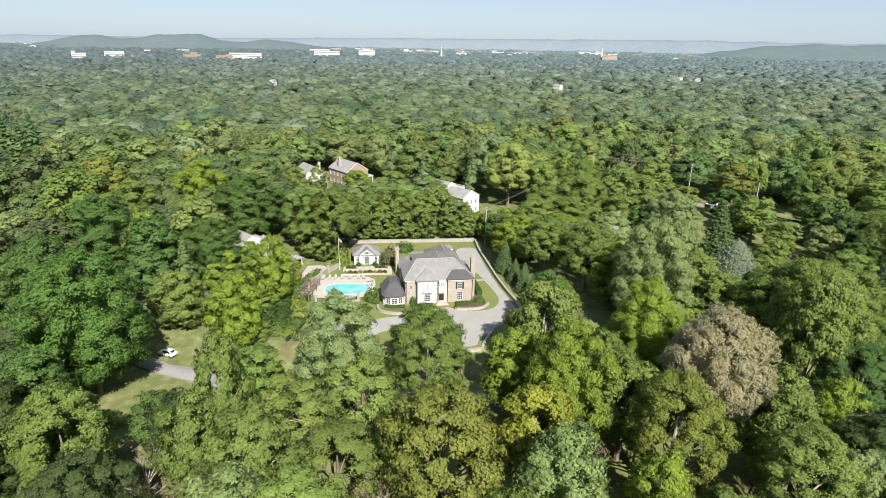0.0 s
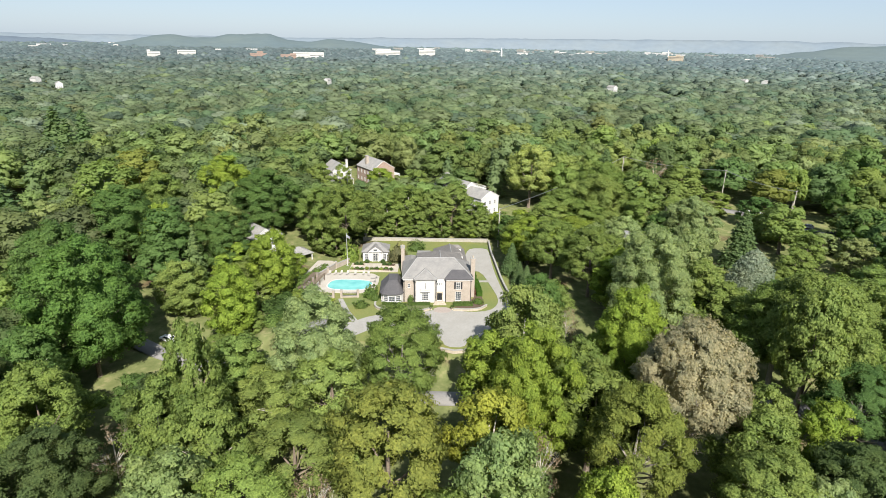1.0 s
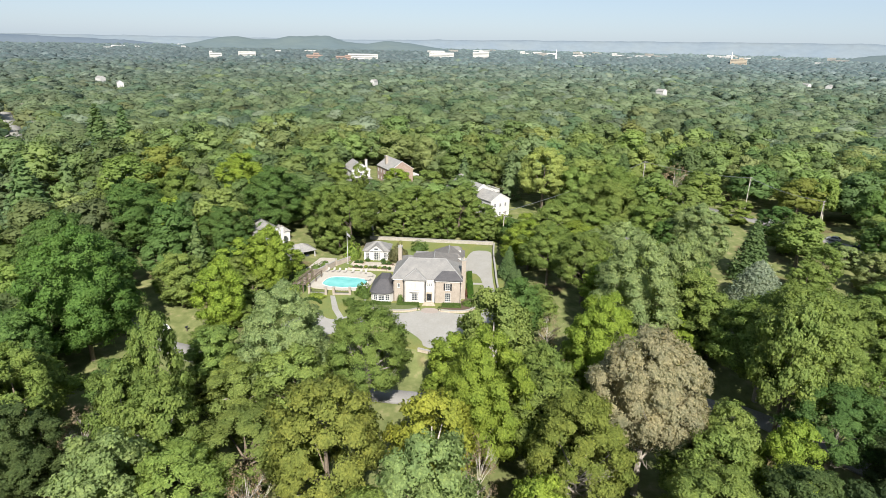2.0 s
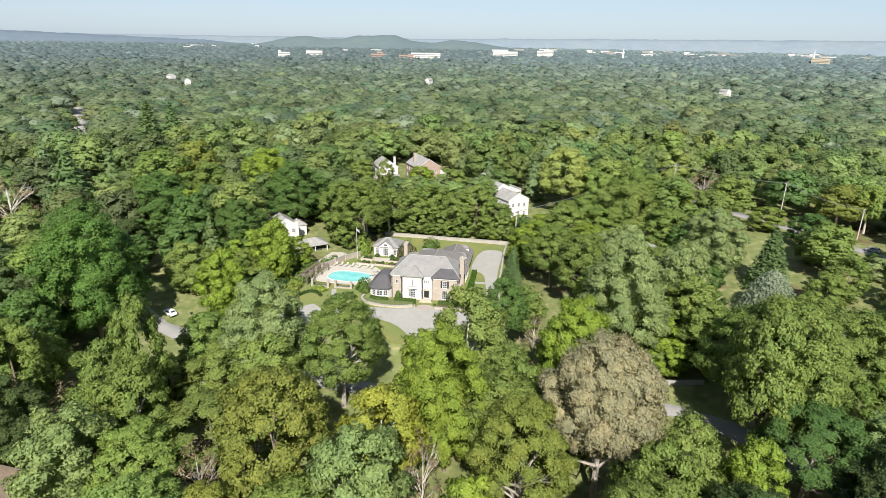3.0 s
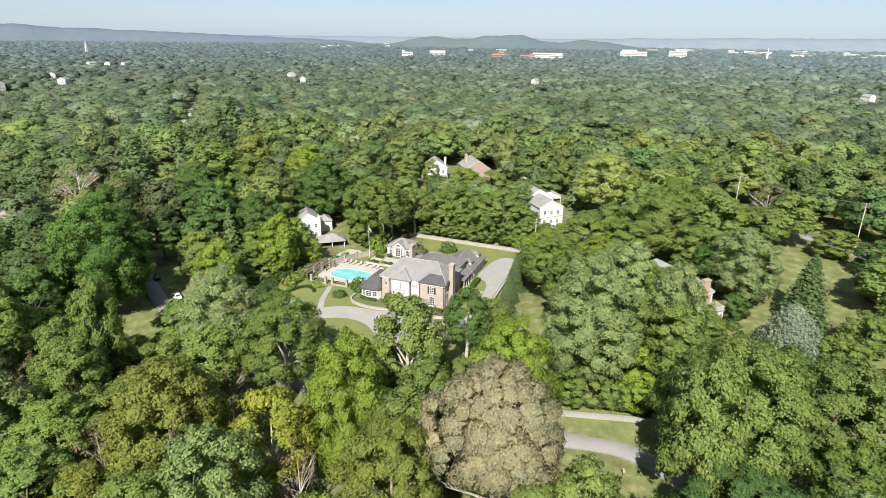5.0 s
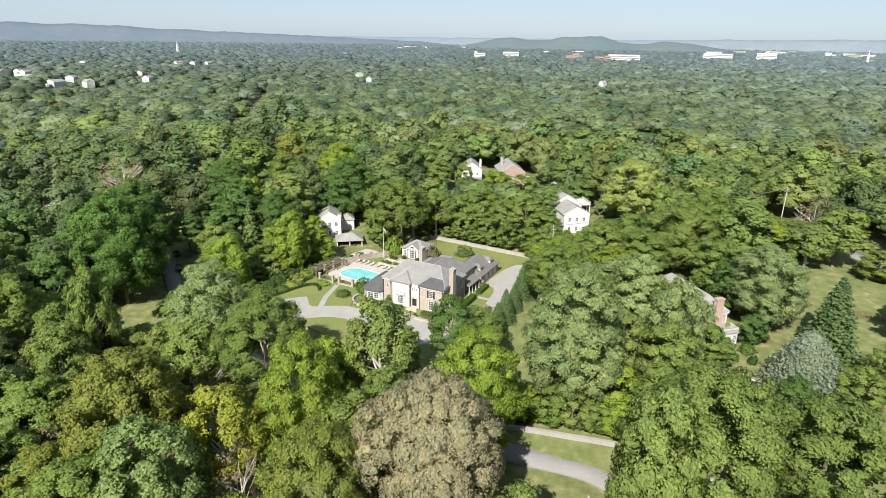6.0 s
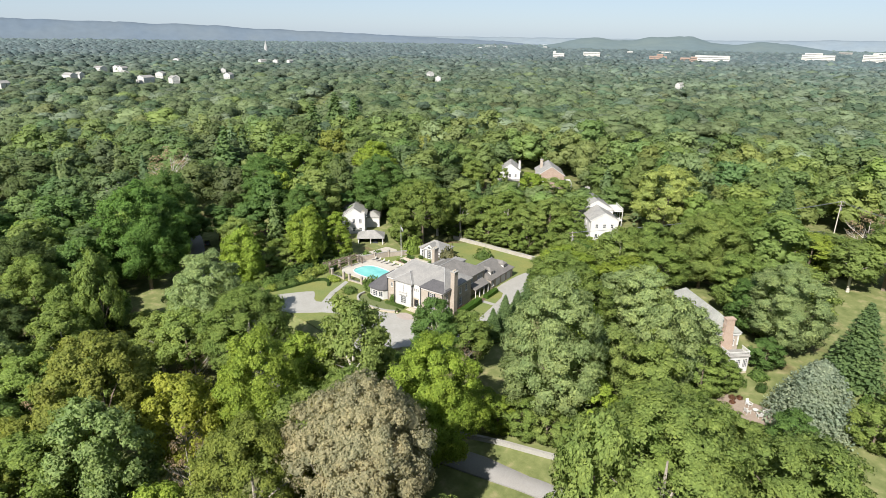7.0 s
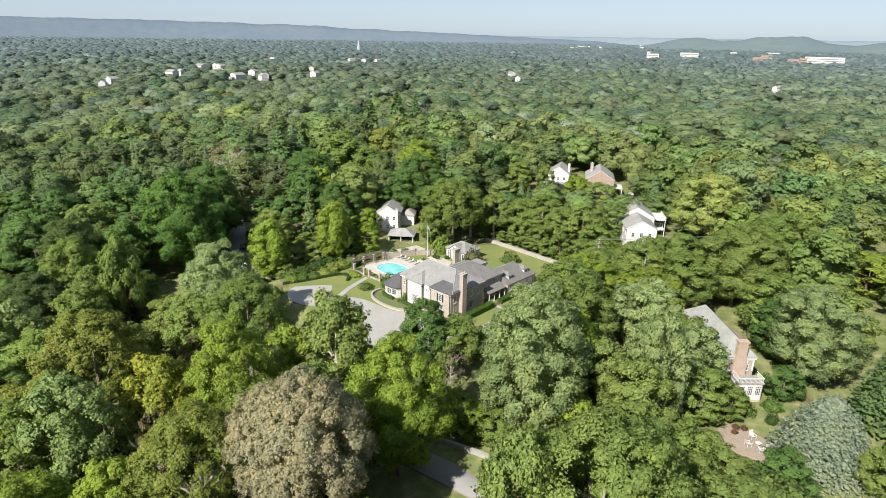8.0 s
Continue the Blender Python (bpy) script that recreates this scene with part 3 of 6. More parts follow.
# open ground where no further tree may stand: x0, x1, y0, y1
CLEAR = [(-36, 3, 122, 134), (-9, 14, 88, 108), (4, 12, 106, 118), (-43, 20, 134, 214), (1, 11, 112, 134), (58, 100, 160, 200), (2, 26, 224, 250), (-75, -58, 120, 150), (-60, -38, 170, 192), (-66, -36, 260, 296), (99, 122, 170, 212), (76, 112, 143, 200), (46, 72, 118, 137), (54, 76, 98, 120), (-72, -46, 106, 124), (41, 52, 118, 132), (-48, -36, 130, 160), (-178, -150, 128, 150), (-54, -40, 48, 66), (47, 62, 196, 212), (33, 44, 141, 157), (78, 108, 198, 234)]
# low growth on the slope below the houses behind the garden: house x, y
LOW = [(-38, 277, 0.57, 0.82, 75), (-57, 271, 0.57, 0.82, 75), (12.6, 234, 0.57, 0.82, 75), (-50, 281, 0.57, 0.82, 75), (-211, 286, 0.72, 0.69, 50), (-173, 140, 0.92, 0.38, 30),
       (-262, 292, 0.76, 0.65, 60), (134, 231, -0.36, 0.93, 45), (126, 238, -0.36, 0.93, 40), (71.5, 276, 0.2, 0.98, 40), (110, 258, -0.1, 0.99, 30)]


def low_limit(x, y):
    """The height that trees reach on the open ground before each house, pole and roadside."""
    top = 99.0
    for hx, hy, dx, dy, reach in LOW:
        along_ = (x - hx) * dx + (hy - y) * dy
        aside = (x - hx) * dy - (hy - y) * dx
        if -2 < along_ < reach and abs(aside) < (15 if reach > 45 else 8):
            top = min(top, (1.2 if reach != 40 and reach != 30 else 6) + 0.26 * along_)
    return top


LANES = [((62, 296), (134, 230.5)), ((134, 230.5), (190, 196)), ((-240, 272), (-470, 485))]


def near_lane(x, y, gap):
    for a, b in LANES:
        d = (Vector(b) - Vector(a))
        t = max(0.0, min(1.0, (Vector((x, y)) - Vector(a)).dot(d) / d.length_squared))
        if (Vector(a) + d * t - Vector((x, y))).length < gap:
            return True
    return False


def on_road(x, y, gap):
    return any((x - a) ** 2 + (y - b) ** 2 < gap * gap for a, b in ROAD[::3]) or near_lane(x, y, gap + 2.5)


def open_ground(x, y, r):
    return any(a - 0.6 * r < x < b + 0.6 * r and c - 0.6 * r < y < d + 0.6 * r for a, b, c, d in CLEAR)


MIXTURE = "GGGGGGGGGGGGDDDDDOOOOOOOOSSLACC"
cells = {}
for x, y, r in taken:
    cells.setdefault((int(x // 12), int(y // 12)), []).append((x, y, r))


def crowded(x, y, r, k):
    i, j = int(x // 12), int(y // 12)
    return any((x - a) ** 2 + (y - b) ** 2 < (k * (r + c)) ** 2 for u in (-2, -1, 0, 1, 2) for v in (-2, -1, 0, 1, 2) for a, b, c in cells.get((i + u, j + v), ()))


spots = []
for i in range(9000):
    d = 30 + 330 * math.sqrt(tree_rand.random())
    a = radians(tree_rand.uniform(-92, 46))
    x, y = 45 + math.sin(a) * d, 15 + math.cos(a) * d
    r = tree_rand.uniform(5.0, 10.2)
    if open_ground(x, y, r) or on_road(x, y, 6.5) or crowded(x, y, r, 0.65) or d < 34:
        continue
    h = r * tree_rand.uniform(1.15, 1.6) + tree_rand.uniform(5, 12)
    if (100 < y < 132 and -50 < x < 40) or (214 < y < 268 and -70 < x < 5):
        h *= 0.72
    h = min(h, low_limit(x, y))
    r = min(r, h * 0.62)
    # darker mixes in the west: dark trees, and shade put into the tints
    kind = tree_rand.choice("KKKKDDGC" if x < -80 and 60 < y < 270 else "GKDOOG" if y < 112 and x < -45 else "OOOAGGLOG" if y < 112 and x < 0 else "GKDDOC" if x < -60 and 70 < y < 240 else MIXTURE)
    # darker kinds here put the trees' shaded side into their tint
    if x > 70 and y < 112 and kind not in "CX":
        kind = "D" if int(x) % 3 == 0 else "K"
    spots.append((min(d, math.hypot(x - 90, y - 60) + 10), x, y, h, r * (0.62 if kind == "C" else 1), kind))
    cells.setdefault((int(x // 12), int(y // 12)), []).append((x, y, r))
spots.sort()
SINGLE = 215
for d, x, y, h, r, kind in spots[:SINGLE]:
    plant(x, y, h, r, kind, "near" if d < 150 else "mid")
# the rest of the wood's edge: joined
edge_forms = []
for i in range(8):
    edge_forms.append(crown_form(90 + i, *((15, 9, 20, 0.6) if i < 4 else (13, 8, 13, 0.8)), clump=0.17, dome=0.8, tilt=0.3, low=-0.6, core=0.74, fill=0.7))
for i in range(2):
    me = conifer_mesh("edge", 95 + i, 15, 30, 1.25)
    v = np.zeros(len(me.vertices) * 3, np.float32)
    me.vertices.foreach_get("co", v)
    f = np.zeros(len(me.polygons) * 3, np.int32)
    me.polygons.foreach_get("vertices", f)
    v = v.reshape(-1, 3)
    edge_forms.append((v * [1.4, 1.4, 1], f.reshape(-1, 3), unit(np.stack([v[:, 0], v[:, 1], np.full(len(v), 1.6)], 1))))
    bpy.data.meshes.remove(me)
vs, fs, cs, ns, n = [], [], [], [], 0
for i, (d, x, y, h, r, kind) in enumerate(spots[SINGLE:]):
    v, f, nrm = edge_forms[8 + tree_rand.randrange(2) if kind == "C" else tree_rand.randrange(4) + (0 if i < 280 else 4)]
    a = tree_rand.uniform(0, math.tau)
    p = np.stack([(v[:, 0] * math.cos(a) - v[:, 1] * math.sin(a)) * r / 6 + x, (v[:, 0] * math.sin(a) + v[:, 1] * math.cos(a)) * r / 6 + y, v[:, 2] * h / 20 + ground_z(x, y)], 1)
    vs.append(p)
    fs.append(f + n)
    ns.append(np.stack([nrm[:, 0] * math.cos(a) - nrm[:, 1] * math.sin(a), nrm[:, 0] * math.sin(a) + nrm[:, 1] * math.cos(a), nrm[:, 2]], 1))
    # haze mixed into the tint: greyer with distance, to meet the far woods
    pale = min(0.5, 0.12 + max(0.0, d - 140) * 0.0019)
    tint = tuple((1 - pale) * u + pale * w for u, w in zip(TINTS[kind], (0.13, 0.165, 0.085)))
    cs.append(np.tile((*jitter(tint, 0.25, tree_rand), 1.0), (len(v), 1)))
    n += len(v)
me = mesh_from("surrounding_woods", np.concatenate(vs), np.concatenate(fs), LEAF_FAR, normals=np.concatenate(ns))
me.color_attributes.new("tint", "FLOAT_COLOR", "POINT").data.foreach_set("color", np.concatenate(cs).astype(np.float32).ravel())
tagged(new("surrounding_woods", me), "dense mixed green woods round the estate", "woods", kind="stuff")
for group in MODELS.values():
    for root in group:
        for o in (*root.children, root):
            bpy.data.objects.remove(o)


# ---- far woods ----
FAR_HOMES = [(-770, 305, 15), (-782, 318, 10), (-925, 392, 17), (-905, 408, 13), (-935, 412, 12), (-790, 375, 12), (-680, 350, 18), (-752, 403, 14), (-655, 383, 12), (-668, 390, 10), (-688, 467, 13), (-1080, 748, 15), (-1052, 768, 14), (-1030, 785, 12), (-655, 195, 10), (-700, 210, 12), (-488, 673, 10), (-224, 846, 10), (-565, 740, 11), (430, 1085, 15), (452, 1070, 12), (170, 840, 12), (-800, 520, 12), (-1190, 620, 16)]
SITES = [(-392, 2260, 85), (-255, 2330, 60), (-660, 1790, 75), (-560, 1800, 70), (-905, 1600, 45), (-935, 1830, 50), (640, 2280, 45), (-545, 1740, 40)]


# distance -> factors that put haze into the foliage's red, green and blue
HAZE_D = [330, 700, 1000, 1700, 2600, 3400, 4500]
HAZE_R = [0.97, 0.96, 0.95, 0.94, 0.97, 1.08, 1.25]
HAZE_G = [0.92, 0.9, 0.89, 0.88, 0.9, 1.0, 1.15]
HAZE_B = [1.5, 2.05, 2.55, 3.3, 3.9, 4.2, 4.4]


def far_woods(name, d0, d1, spacing, size, label, boughs, clumps, leaves, spray, **solid_):
    """One joined mesh of far trees between two distances."""
    r = np.random.default_rng(int(d0))
    forms = []
    for k in range(10):
        v, f, ns = crown_form(200 + k + int(d0), boughs, clumps, leaves, spray * 6 / size, R=6.0, z0=0.0, z1=12.0, clump=0.16, rough_=0.12, dome=0.9, tilt=0.2, low=-0.25, fill=0.8, **solid_)
        n = boughs * clumps * leaves
        cut = f[n:]
        cut = cut[v[cut].mean(1)[:, 2] > 3.0]
        forms.append((v * [1 / 6, 1 / 6, 1 / 12], np.concatenate([f[:n], cut]), ns))
    pts = []
    steps = int((d1 - d0) / (spacing * 0.87))
    for i in range(steps):
        d = d0 + (i + 0.5) * (d1 - d0) / steps
        n = int(radians(140) * d / spacing)
        a = np.radians(-93) + np.radians(140) * (np.arange(n) + r.uniform(0, 1) + r.normal(0, 0.32, n)) / n
        dd = d + r.normal(0, spacing * 0.32, n)
        pts.append(np.stack([45 + np.sin(a) * dd, 15 + np.cos(a) * dd], 1))
    pts = np.concatenate(pts)
    for bx, by, br in SITES + [(x, y, w * 0.5 + 9) for x, y, w in FAR_HOMES]:
        pts = pts[(pts[:, 0] - bx) ** 2 + (pts[:, 1] - by) ** 2 > br * br]
    if d0 < 700:
        pts = pts[[not near_lane(x, y, 10) and not open_ground(x, y, 5) for x, y in pts]]
    T = len(pts)
    dist = np.hypot(pts[:, 0] - 45, pts[:, 1] - 15)
    crown = size * r.uniform(0.55, 1.5, T)
    patch = np.array([noise.noise((x * 0.008, y * 0.008, 2.0)) for x, y in pts])
    shade_ = np.array([noise.noise((x * 0.02, y * 0.02, 7.0)) for x, y in pts])
    top = np.interp(pts[:, 1], SLOPE_Y, SLOPE_Z) + r.uniform(10, 16, T) + 5 * patch + (crown - size) * 0.4
    for hx, hy, w in FAR_HOMES:
        ux, uy = unit(np.array([100.0 - hx, 50.0 - hy]))
        on = (pts[:, 0] - hx) * ux + (pts[:, 1] - hy) * uy
        aside = np.abs((pts[:, 0] - hx) * uy - (pts[:, 1] - hy) * ux)
        top = np.where((on > 0) & (on < 120) & (aside < w * 0.5 + 6), np.minimum(top, 10.5 + on * 0.055), top)
    tall = crown * r.uniform(0.95, 1.45, T)
    cols = np.array([TINTS[k] for k in MIXTURE])[r.integers(0, len(MIXTURE), T)]
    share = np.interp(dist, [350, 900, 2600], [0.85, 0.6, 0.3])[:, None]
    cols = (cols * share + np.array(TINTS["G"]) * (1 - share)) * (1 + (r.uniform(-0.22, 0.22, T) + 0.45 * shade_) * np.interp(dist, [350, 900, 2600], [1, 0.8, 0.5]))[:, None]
    cols = 1.05 * cols * np.stack([np.interp(dist, HAZE_D, q) for q in (HAZE_R, HAZE_G, HAZE_B)], 1)
    # tints dim westward, a fall-off of light put into the colour
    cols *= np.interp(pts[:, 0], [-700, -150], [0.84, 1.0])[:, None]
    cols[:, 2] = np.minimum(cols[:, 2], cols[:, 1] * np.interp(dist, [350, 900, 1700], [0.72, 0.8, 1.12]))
    turn, pick = r.uniform(0, math.tau, T), r.integers(0, 10, T)
    vs, fs, nn, cc, base = [], [], [], [], 0
    for k, (v, f, ns) in enumerate(forms):
        w = np.nonzero(pick == k)[0]
        c, s_ = np.cos(turn[w])[:, None], np.sin(turn[w])[:, None]
        x = (v[None, :, 0] * c - v[None, :, 1] * s_) * crown[w, None] + pts[w, 0, None]
        y = (v[None, :, 0] * s_ + v[None, :, 1] * c) * crown[w, None] + pts[w, 1, None]
        z = top[w, None] + (v[None, :, 2] - 1) * tall[w, None]
        vs.append(np.stack([x, y, z], 2).reshape(-1, 3))
        nn.append(np.stack([ns[None, :, 0] * c - ns[None, :, 1] * s_, ns[None, :, 0] * s_ + ns[None, :, 1] * c, np.repeat(ns[None, :, 2], len(w), 0)], 2).reshape(-1, 3))
        fs.append((f[None] + (base + np.arange(len(w)) * len(v))[:, None, None]).reshape(-1, 3))
        cc.append(np.repeat(cols[w], len(v), 0))
        base += len(w) * len(v)
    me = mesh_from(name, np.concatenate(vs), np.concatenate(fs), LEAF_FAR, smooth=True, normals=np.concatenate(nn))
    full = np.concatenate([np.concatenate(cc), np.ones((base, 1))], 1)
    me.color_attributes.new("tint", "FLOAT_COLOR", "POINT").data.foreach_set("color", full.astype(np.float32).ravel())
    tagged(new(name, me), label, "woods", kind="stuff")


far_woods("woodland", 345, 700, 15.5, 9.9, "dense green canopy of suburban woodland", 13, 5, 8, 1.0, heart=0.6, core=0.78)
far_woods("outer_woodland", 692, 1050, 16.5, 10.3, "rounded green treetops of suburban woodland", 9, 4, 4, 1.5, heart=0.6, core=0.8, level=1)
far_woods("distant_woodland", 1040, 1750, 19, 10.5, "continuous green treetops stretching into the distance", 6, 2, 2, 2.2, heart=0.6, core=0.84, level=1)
far_woods("far_woodland", 1740, 2700, 23, 12.5, "far treetops with haze mixed into their green", 4, 1, 2, 3.2, heart=0.93, core=0, level=1)
far_woods("backdrop_woodland", 2690, 4500, 36, 17, "low wooded plain near the horizon with haze in its blue-green tint", 3, 1, 1, 4.0, heart=0.95, core=0, level=1)


# ---- building helpers ----
def along(a, b):
    """The frame of a wall from a to b: x along it, y into the house, z up."""
    d = (Vector(b) - Vector(a)).normalized()
    return Matrix(((d.x, -d.y, 0, a[0]), (d.y, d.x, 0, a[1]), (0, 0, 1, 0), (0, 0, 0, 1)))


def wall_with(bm, a, b, z0, z1, holes=(), t=0.3):
    """A wall with real openings (s0, s1, za, zb)."""
    L = (Vector(b) - Vector(a)).length
    xs = sorted({0.0, L, *[v for h in holes for v in h[:2]]})
    zs = sorted({z0, z1, *[v for h in holes for v in h[2:]]})
    made = []
    for x0, x1 in zip(xs, xs[1:]):
        run = None
        for c, d in zip(zs, zs[1:]):
            free = not any(h[0] - 0.001 <= x0 and x1 <= h[1] + 0.001 and h[2] - 0.001 <= c and d <= h[3] + 0.001 for h in holes)
            if free:
                run = (run[0], d) if run else (c, d)
            if run and (not free or d == zs[-1]):
                made += box(bm, x0, x1, 0, t, *run)
                run = None
    bmesh.ops.transform(bm, matrix=along(a, b), verts=made)


def put(bm, m):
    bmesh.ops.transform(bm, matrix=m, verts=bm.verts[:])
    return bm


def window(parent, a, b, hole, nx=2, nz=3, name="window", frame_mat=None, sill=True, shutters=False, balcony=False):
    """Frame with glazing bars, pane and sill set into an opening of the wall from a to b."""
    s0, s1, z0, z1 = hole
    m, f = along(a, b), 0.09
    bm = bmesh.new()
    ring = [(s0, z0), (s1, z0), (s1, z1), (s0, z1), (s0 + f, z0 + f), (s1 - f, z0 + f), (s1 - f, z1 - f), (s0 + f, z1 - f)]
    solid(bm, [(x, y, z) for y in (-0.03, 0.14) for x, z in ring], [q for i in range(4) for j in [(i + 1) % 4] for q in ((i, j, j + 4, i + 4), (j + 8, i + 8, i + 12, j + 12), (j, i, i + 8, j + 8), (i + 4, j + 4, j + 12, i + 12))])
    w = part(name, put(bm, m), frame_mat or WHITE, parent)
    bm = bmesh.new()
    for i in range(1, nx):
        x = s0 + (s1 - s0) * i / nx
        box(bm, x - 0.03, x + 0.03, 0.02, 0.1, z0 + f, z1 - f)
    for i in range(1, nz):
        z = z0 + (z1 - z0) * i / nz
        box(bm, s0 + f, s1 - f, 0.03, 0.09, z - 0.03, z + 0.03)
    if nx + nz > 2:
        part("glazing_grid", put(bm, m), frame_mat or WHITE, w)
    part("pane", put(boxes((s0 + 0.04, s1 - 0.04, 0.11, 0.13, z0 + 0.04, z1 - 0.04)), m), GLASS, w, "dark reflecting glass")
    if sill:
        part("sill", put(boxes((s0 - 0.08, s1 + 0.08, -0.12, 0.02, z0 - 0.1, z0 - 0.004)), m), WHITE, w)
    if shutters:
        for x0, x1 in ((s0 - 0.5, s0 - 0.04), (s1 + 0.04, s1 + 0.5)):
            bm = boxes((x0, x1, -0.06, -0.004, z0, z1))
            for i in range(9):
                z = z0 + 0.1 + (z1 - z0 - 0.2) * i / 9
                box(bm, x0 + 0.05, x1 - 0.05, -0.08, -0.061, z, z + 0.07)
            part("shutter", put(bm, m), BLACK, w, "dark louvred shutter")
    return w


def roof(u0, u1, v0, v1, ze, zr, along_u=True, hip0=True, hip1=True, over=0.45, thick=0.16, runs=(None, None)):
    """A closed hip or gable roof over a rectangle."""
    u0, u1, v0, v1 = u0 - over, u1 + over, v0 - over, v1 + over
    bm = bmesh.new()
    half = (v1 - v0) / 2 if along_u else (u1 - u0) / 2
    h0, h1 = (half if hip0 else 0) if runs[0] is None else runs[0], (half if hip1 else 0) if runs[1] is None else runs[1]
    if along_u:
        vm = (v0 + v1) / 2
        r0, r1 = (u0 + h0, vm, zr), (u1 - h1, vm, zr)
    else:
        um = (u0 + u1) / 2
        r0, r1 = (um, v0 + h0, zr), (um, v1 - h1, zr)
    lo = [(u0, v0, ze - thick), (u1, v0, ze - thick), (u1, v1, ze - thick), (u0, v1, ze - thick)]
    hi = [(x, y, ze) for x, y, _ in lo]
    sides = [(0, 1, 5, 4), (1, 2, 6, 5), (2, 3, 7, 6), (3, 0, 4, 7), (3, 2, 1, 0)]
    tops = [(4, 5, 9, 8), (5, 6, 9), (6, 7, 8, 9), (7, 4, 8)] if along_u else [(4, 5, 8), (5, 6, 9, 8), (6, 7, 9), (7, 4, 8, 9)]
    solid(bm, lo + hi + [r0, r1], sides + tops)
    bmesh.ops.recalc_face_normals(bm, faces=bm.faces[:])
    return bm


def ridge_caps(points_pairs, r=0.11):
    bm = bmesh.new()
    for p, q in points_pairs:
        tube(bm, [p, q], [r, r], 6)
    return bm


def chimney(parent, u0, u1, v0, v1, top, material, pots=2, foot=0.0):
    bm = boxes((u0, u1, v0, v1, foot, top - 0.5), (u0 - 0.1, u1 + 0.1, v0 - 0.1, v1 + 0.1, top - 0.496, top - 0.2))
    c = part("chimney", bm, material, parent, "tall brick chimney stack with a pale cap")
    part("cap", boxes((u0 - 0.16, u1 + 0.16, v0 - 0.16, v1 + 0.16, top - 0.196, top - 0.05)), CONCRETE, c)
    for i in range(pots):
        bm = bmesh.new()
        v = v0 + (v1 - v0) * (i + 0.5) / pots
        tube(bm, [((u0 + u1) / 2, v, top - 0.05), ((u0 + u1) / 2, v, top + 0.35)], [0.2, 0.16], 8)
        part("chimney_pot", bm, STONE, c)
    return c


def downspout(parent, u, v, z):
    bm = bmesh.new()
    tube(bm, [(u, v, 0.1), (u, v, z)], [0.09, 0.09], 6)
    box(bm, u - 0.16, u + 0.16, v - 0.14, v + 0.14, z - 0.02, z + 0.28)
    part("downspout", bm, BLACK, parent, "dark metal downspout")


# ---- mansion ----
HOUSE_AT, HOUSE_TURN = (-1.0, 156.3, 0.0), 8.0
mansion = thing("mansion", "large pale brick mansion with grey slate hip roofs and chimneys", "house", at=HOUSE_AT, turn=HOUSE_TURN)


def shell(name, pts, z0, z1, material, holes, parent, label=""):
    """The outer walls of one block; holes: side index -> openings."""
    bm = bmesh.new()
    n = len(pts)
    for i in range(n):
        a, b = Vector(pts[i]), Vector(pts[(i + 1) % n])
        d = (b - a).normalized() * 0.3
        wall_with(bm, a, b - d if i % 2 == 0 else b - d, z0, z1, holes.get(i, ()))
    w = part(name, bm, material, parent, label)
    return w


def rect(u0, u1, v0, v1):
    return [(u0, v0), (u1, v0), (u1, v1), (u0, v1)]


ZM = 7.1
main = rect(-9.3, 2.6, 0, 13)
mh = {0: [(1.2, 1.9, 4.4, 5.6), (9.35, 9.75, 4.9, 5.9), (9.95, 10.35, 4.9, 5.9), (10.55, 10.95, 4.9, 5.9), (9.45, 10.85, 0.55, 3.0)],
      3: [(2.0, 3.2, 4.2, 6.0), (6.5, 7.7, 4.2, 6.0)]}
shell("wall", main, 0, ZM, BRICK, mh, mansion, "tan brick front wall")
bm = bmesh.new()
wall_with(bm, (-0.28, -0.09), (2.58, -0.09), 0, ZM, [(h[0] - 9.02, h[1] - 9.02, h[2], h[3]) for h in mh[0][1:]], 0.085)
part("door_bay", bm, BAY, mansion, "pale stuccoed strip round the front door")
for h, n in zip(mh[0][:4], ((1, 2), (1, 2), (1, 2), (1, 2))):
    window(mansion, main[0], main[1], h, *n)
for h in mh[3]:
    window(mansion, main[3], main[0], h)
# projecting bay with its own hip
bay = [(-6.1, -0.6), (-0.3, -0.6), (-0.3, -0.004), (-6.1, -0.004)]
bh = [(1.9, 3.9, 4.0, 6.2), (2.0, 3.8, 0.7, 3.0)]
bm = bmesh.new()
wall_with(bm, bay[0], bay[1], 0, ZM + 0.05, bh)
wall_with(bm, bay[1], bay[2], 0, ZM + 0.05, (), 0.3)
wall_with(bm, bay[3], bay[0], 0, ZM + 0.05, (), 0.3)
bay_wall = part("bay", bm, BAY, mansion, "projecting pale stuccoed entrance bay")
window(bay_wall, bay[0], bay[1], bh[1], 4, 4)
upper = window(bay_wall, bay[0], bay[1], bh[0], 2, 1, sill=False)
for u in (-4.08, -3.04):
    part("shutter_panel", boxes((u, u + 0.9, -0.56, -0.51, 4.1, 6.1), (u + 0.12, u + 0.78, -0.575, -0.561, 4.25, 5.0), (u + 0.12, u + 0.78, -0.575, -0.561, 5.15, 5.95)), BAY, upper, "pale closed panel behind the balcony")
# balcony rail on the bay
rail = boxes((-4.6, -1.8, -1.15, -0.605, 3.45, 3.6))
for i in range(13):
    u = -4.55 + i * 0.222
    box(rail, u, u + 0.05, -1.14, -1.09, 3.6, 4.35)
for x0, x1, y0, y1 in ((-4.6, -1.8, -1.15, -1.08), (-4.6, -4.53, -1.08, -0.605), (-1.87, -1.8, -1.08, -0.605)):
    box(rail, x0, x1, y0, y1, 4.352, 4.42)
part("balcony", rail, WHITE, mansion, "small white balcony with thin balusters")
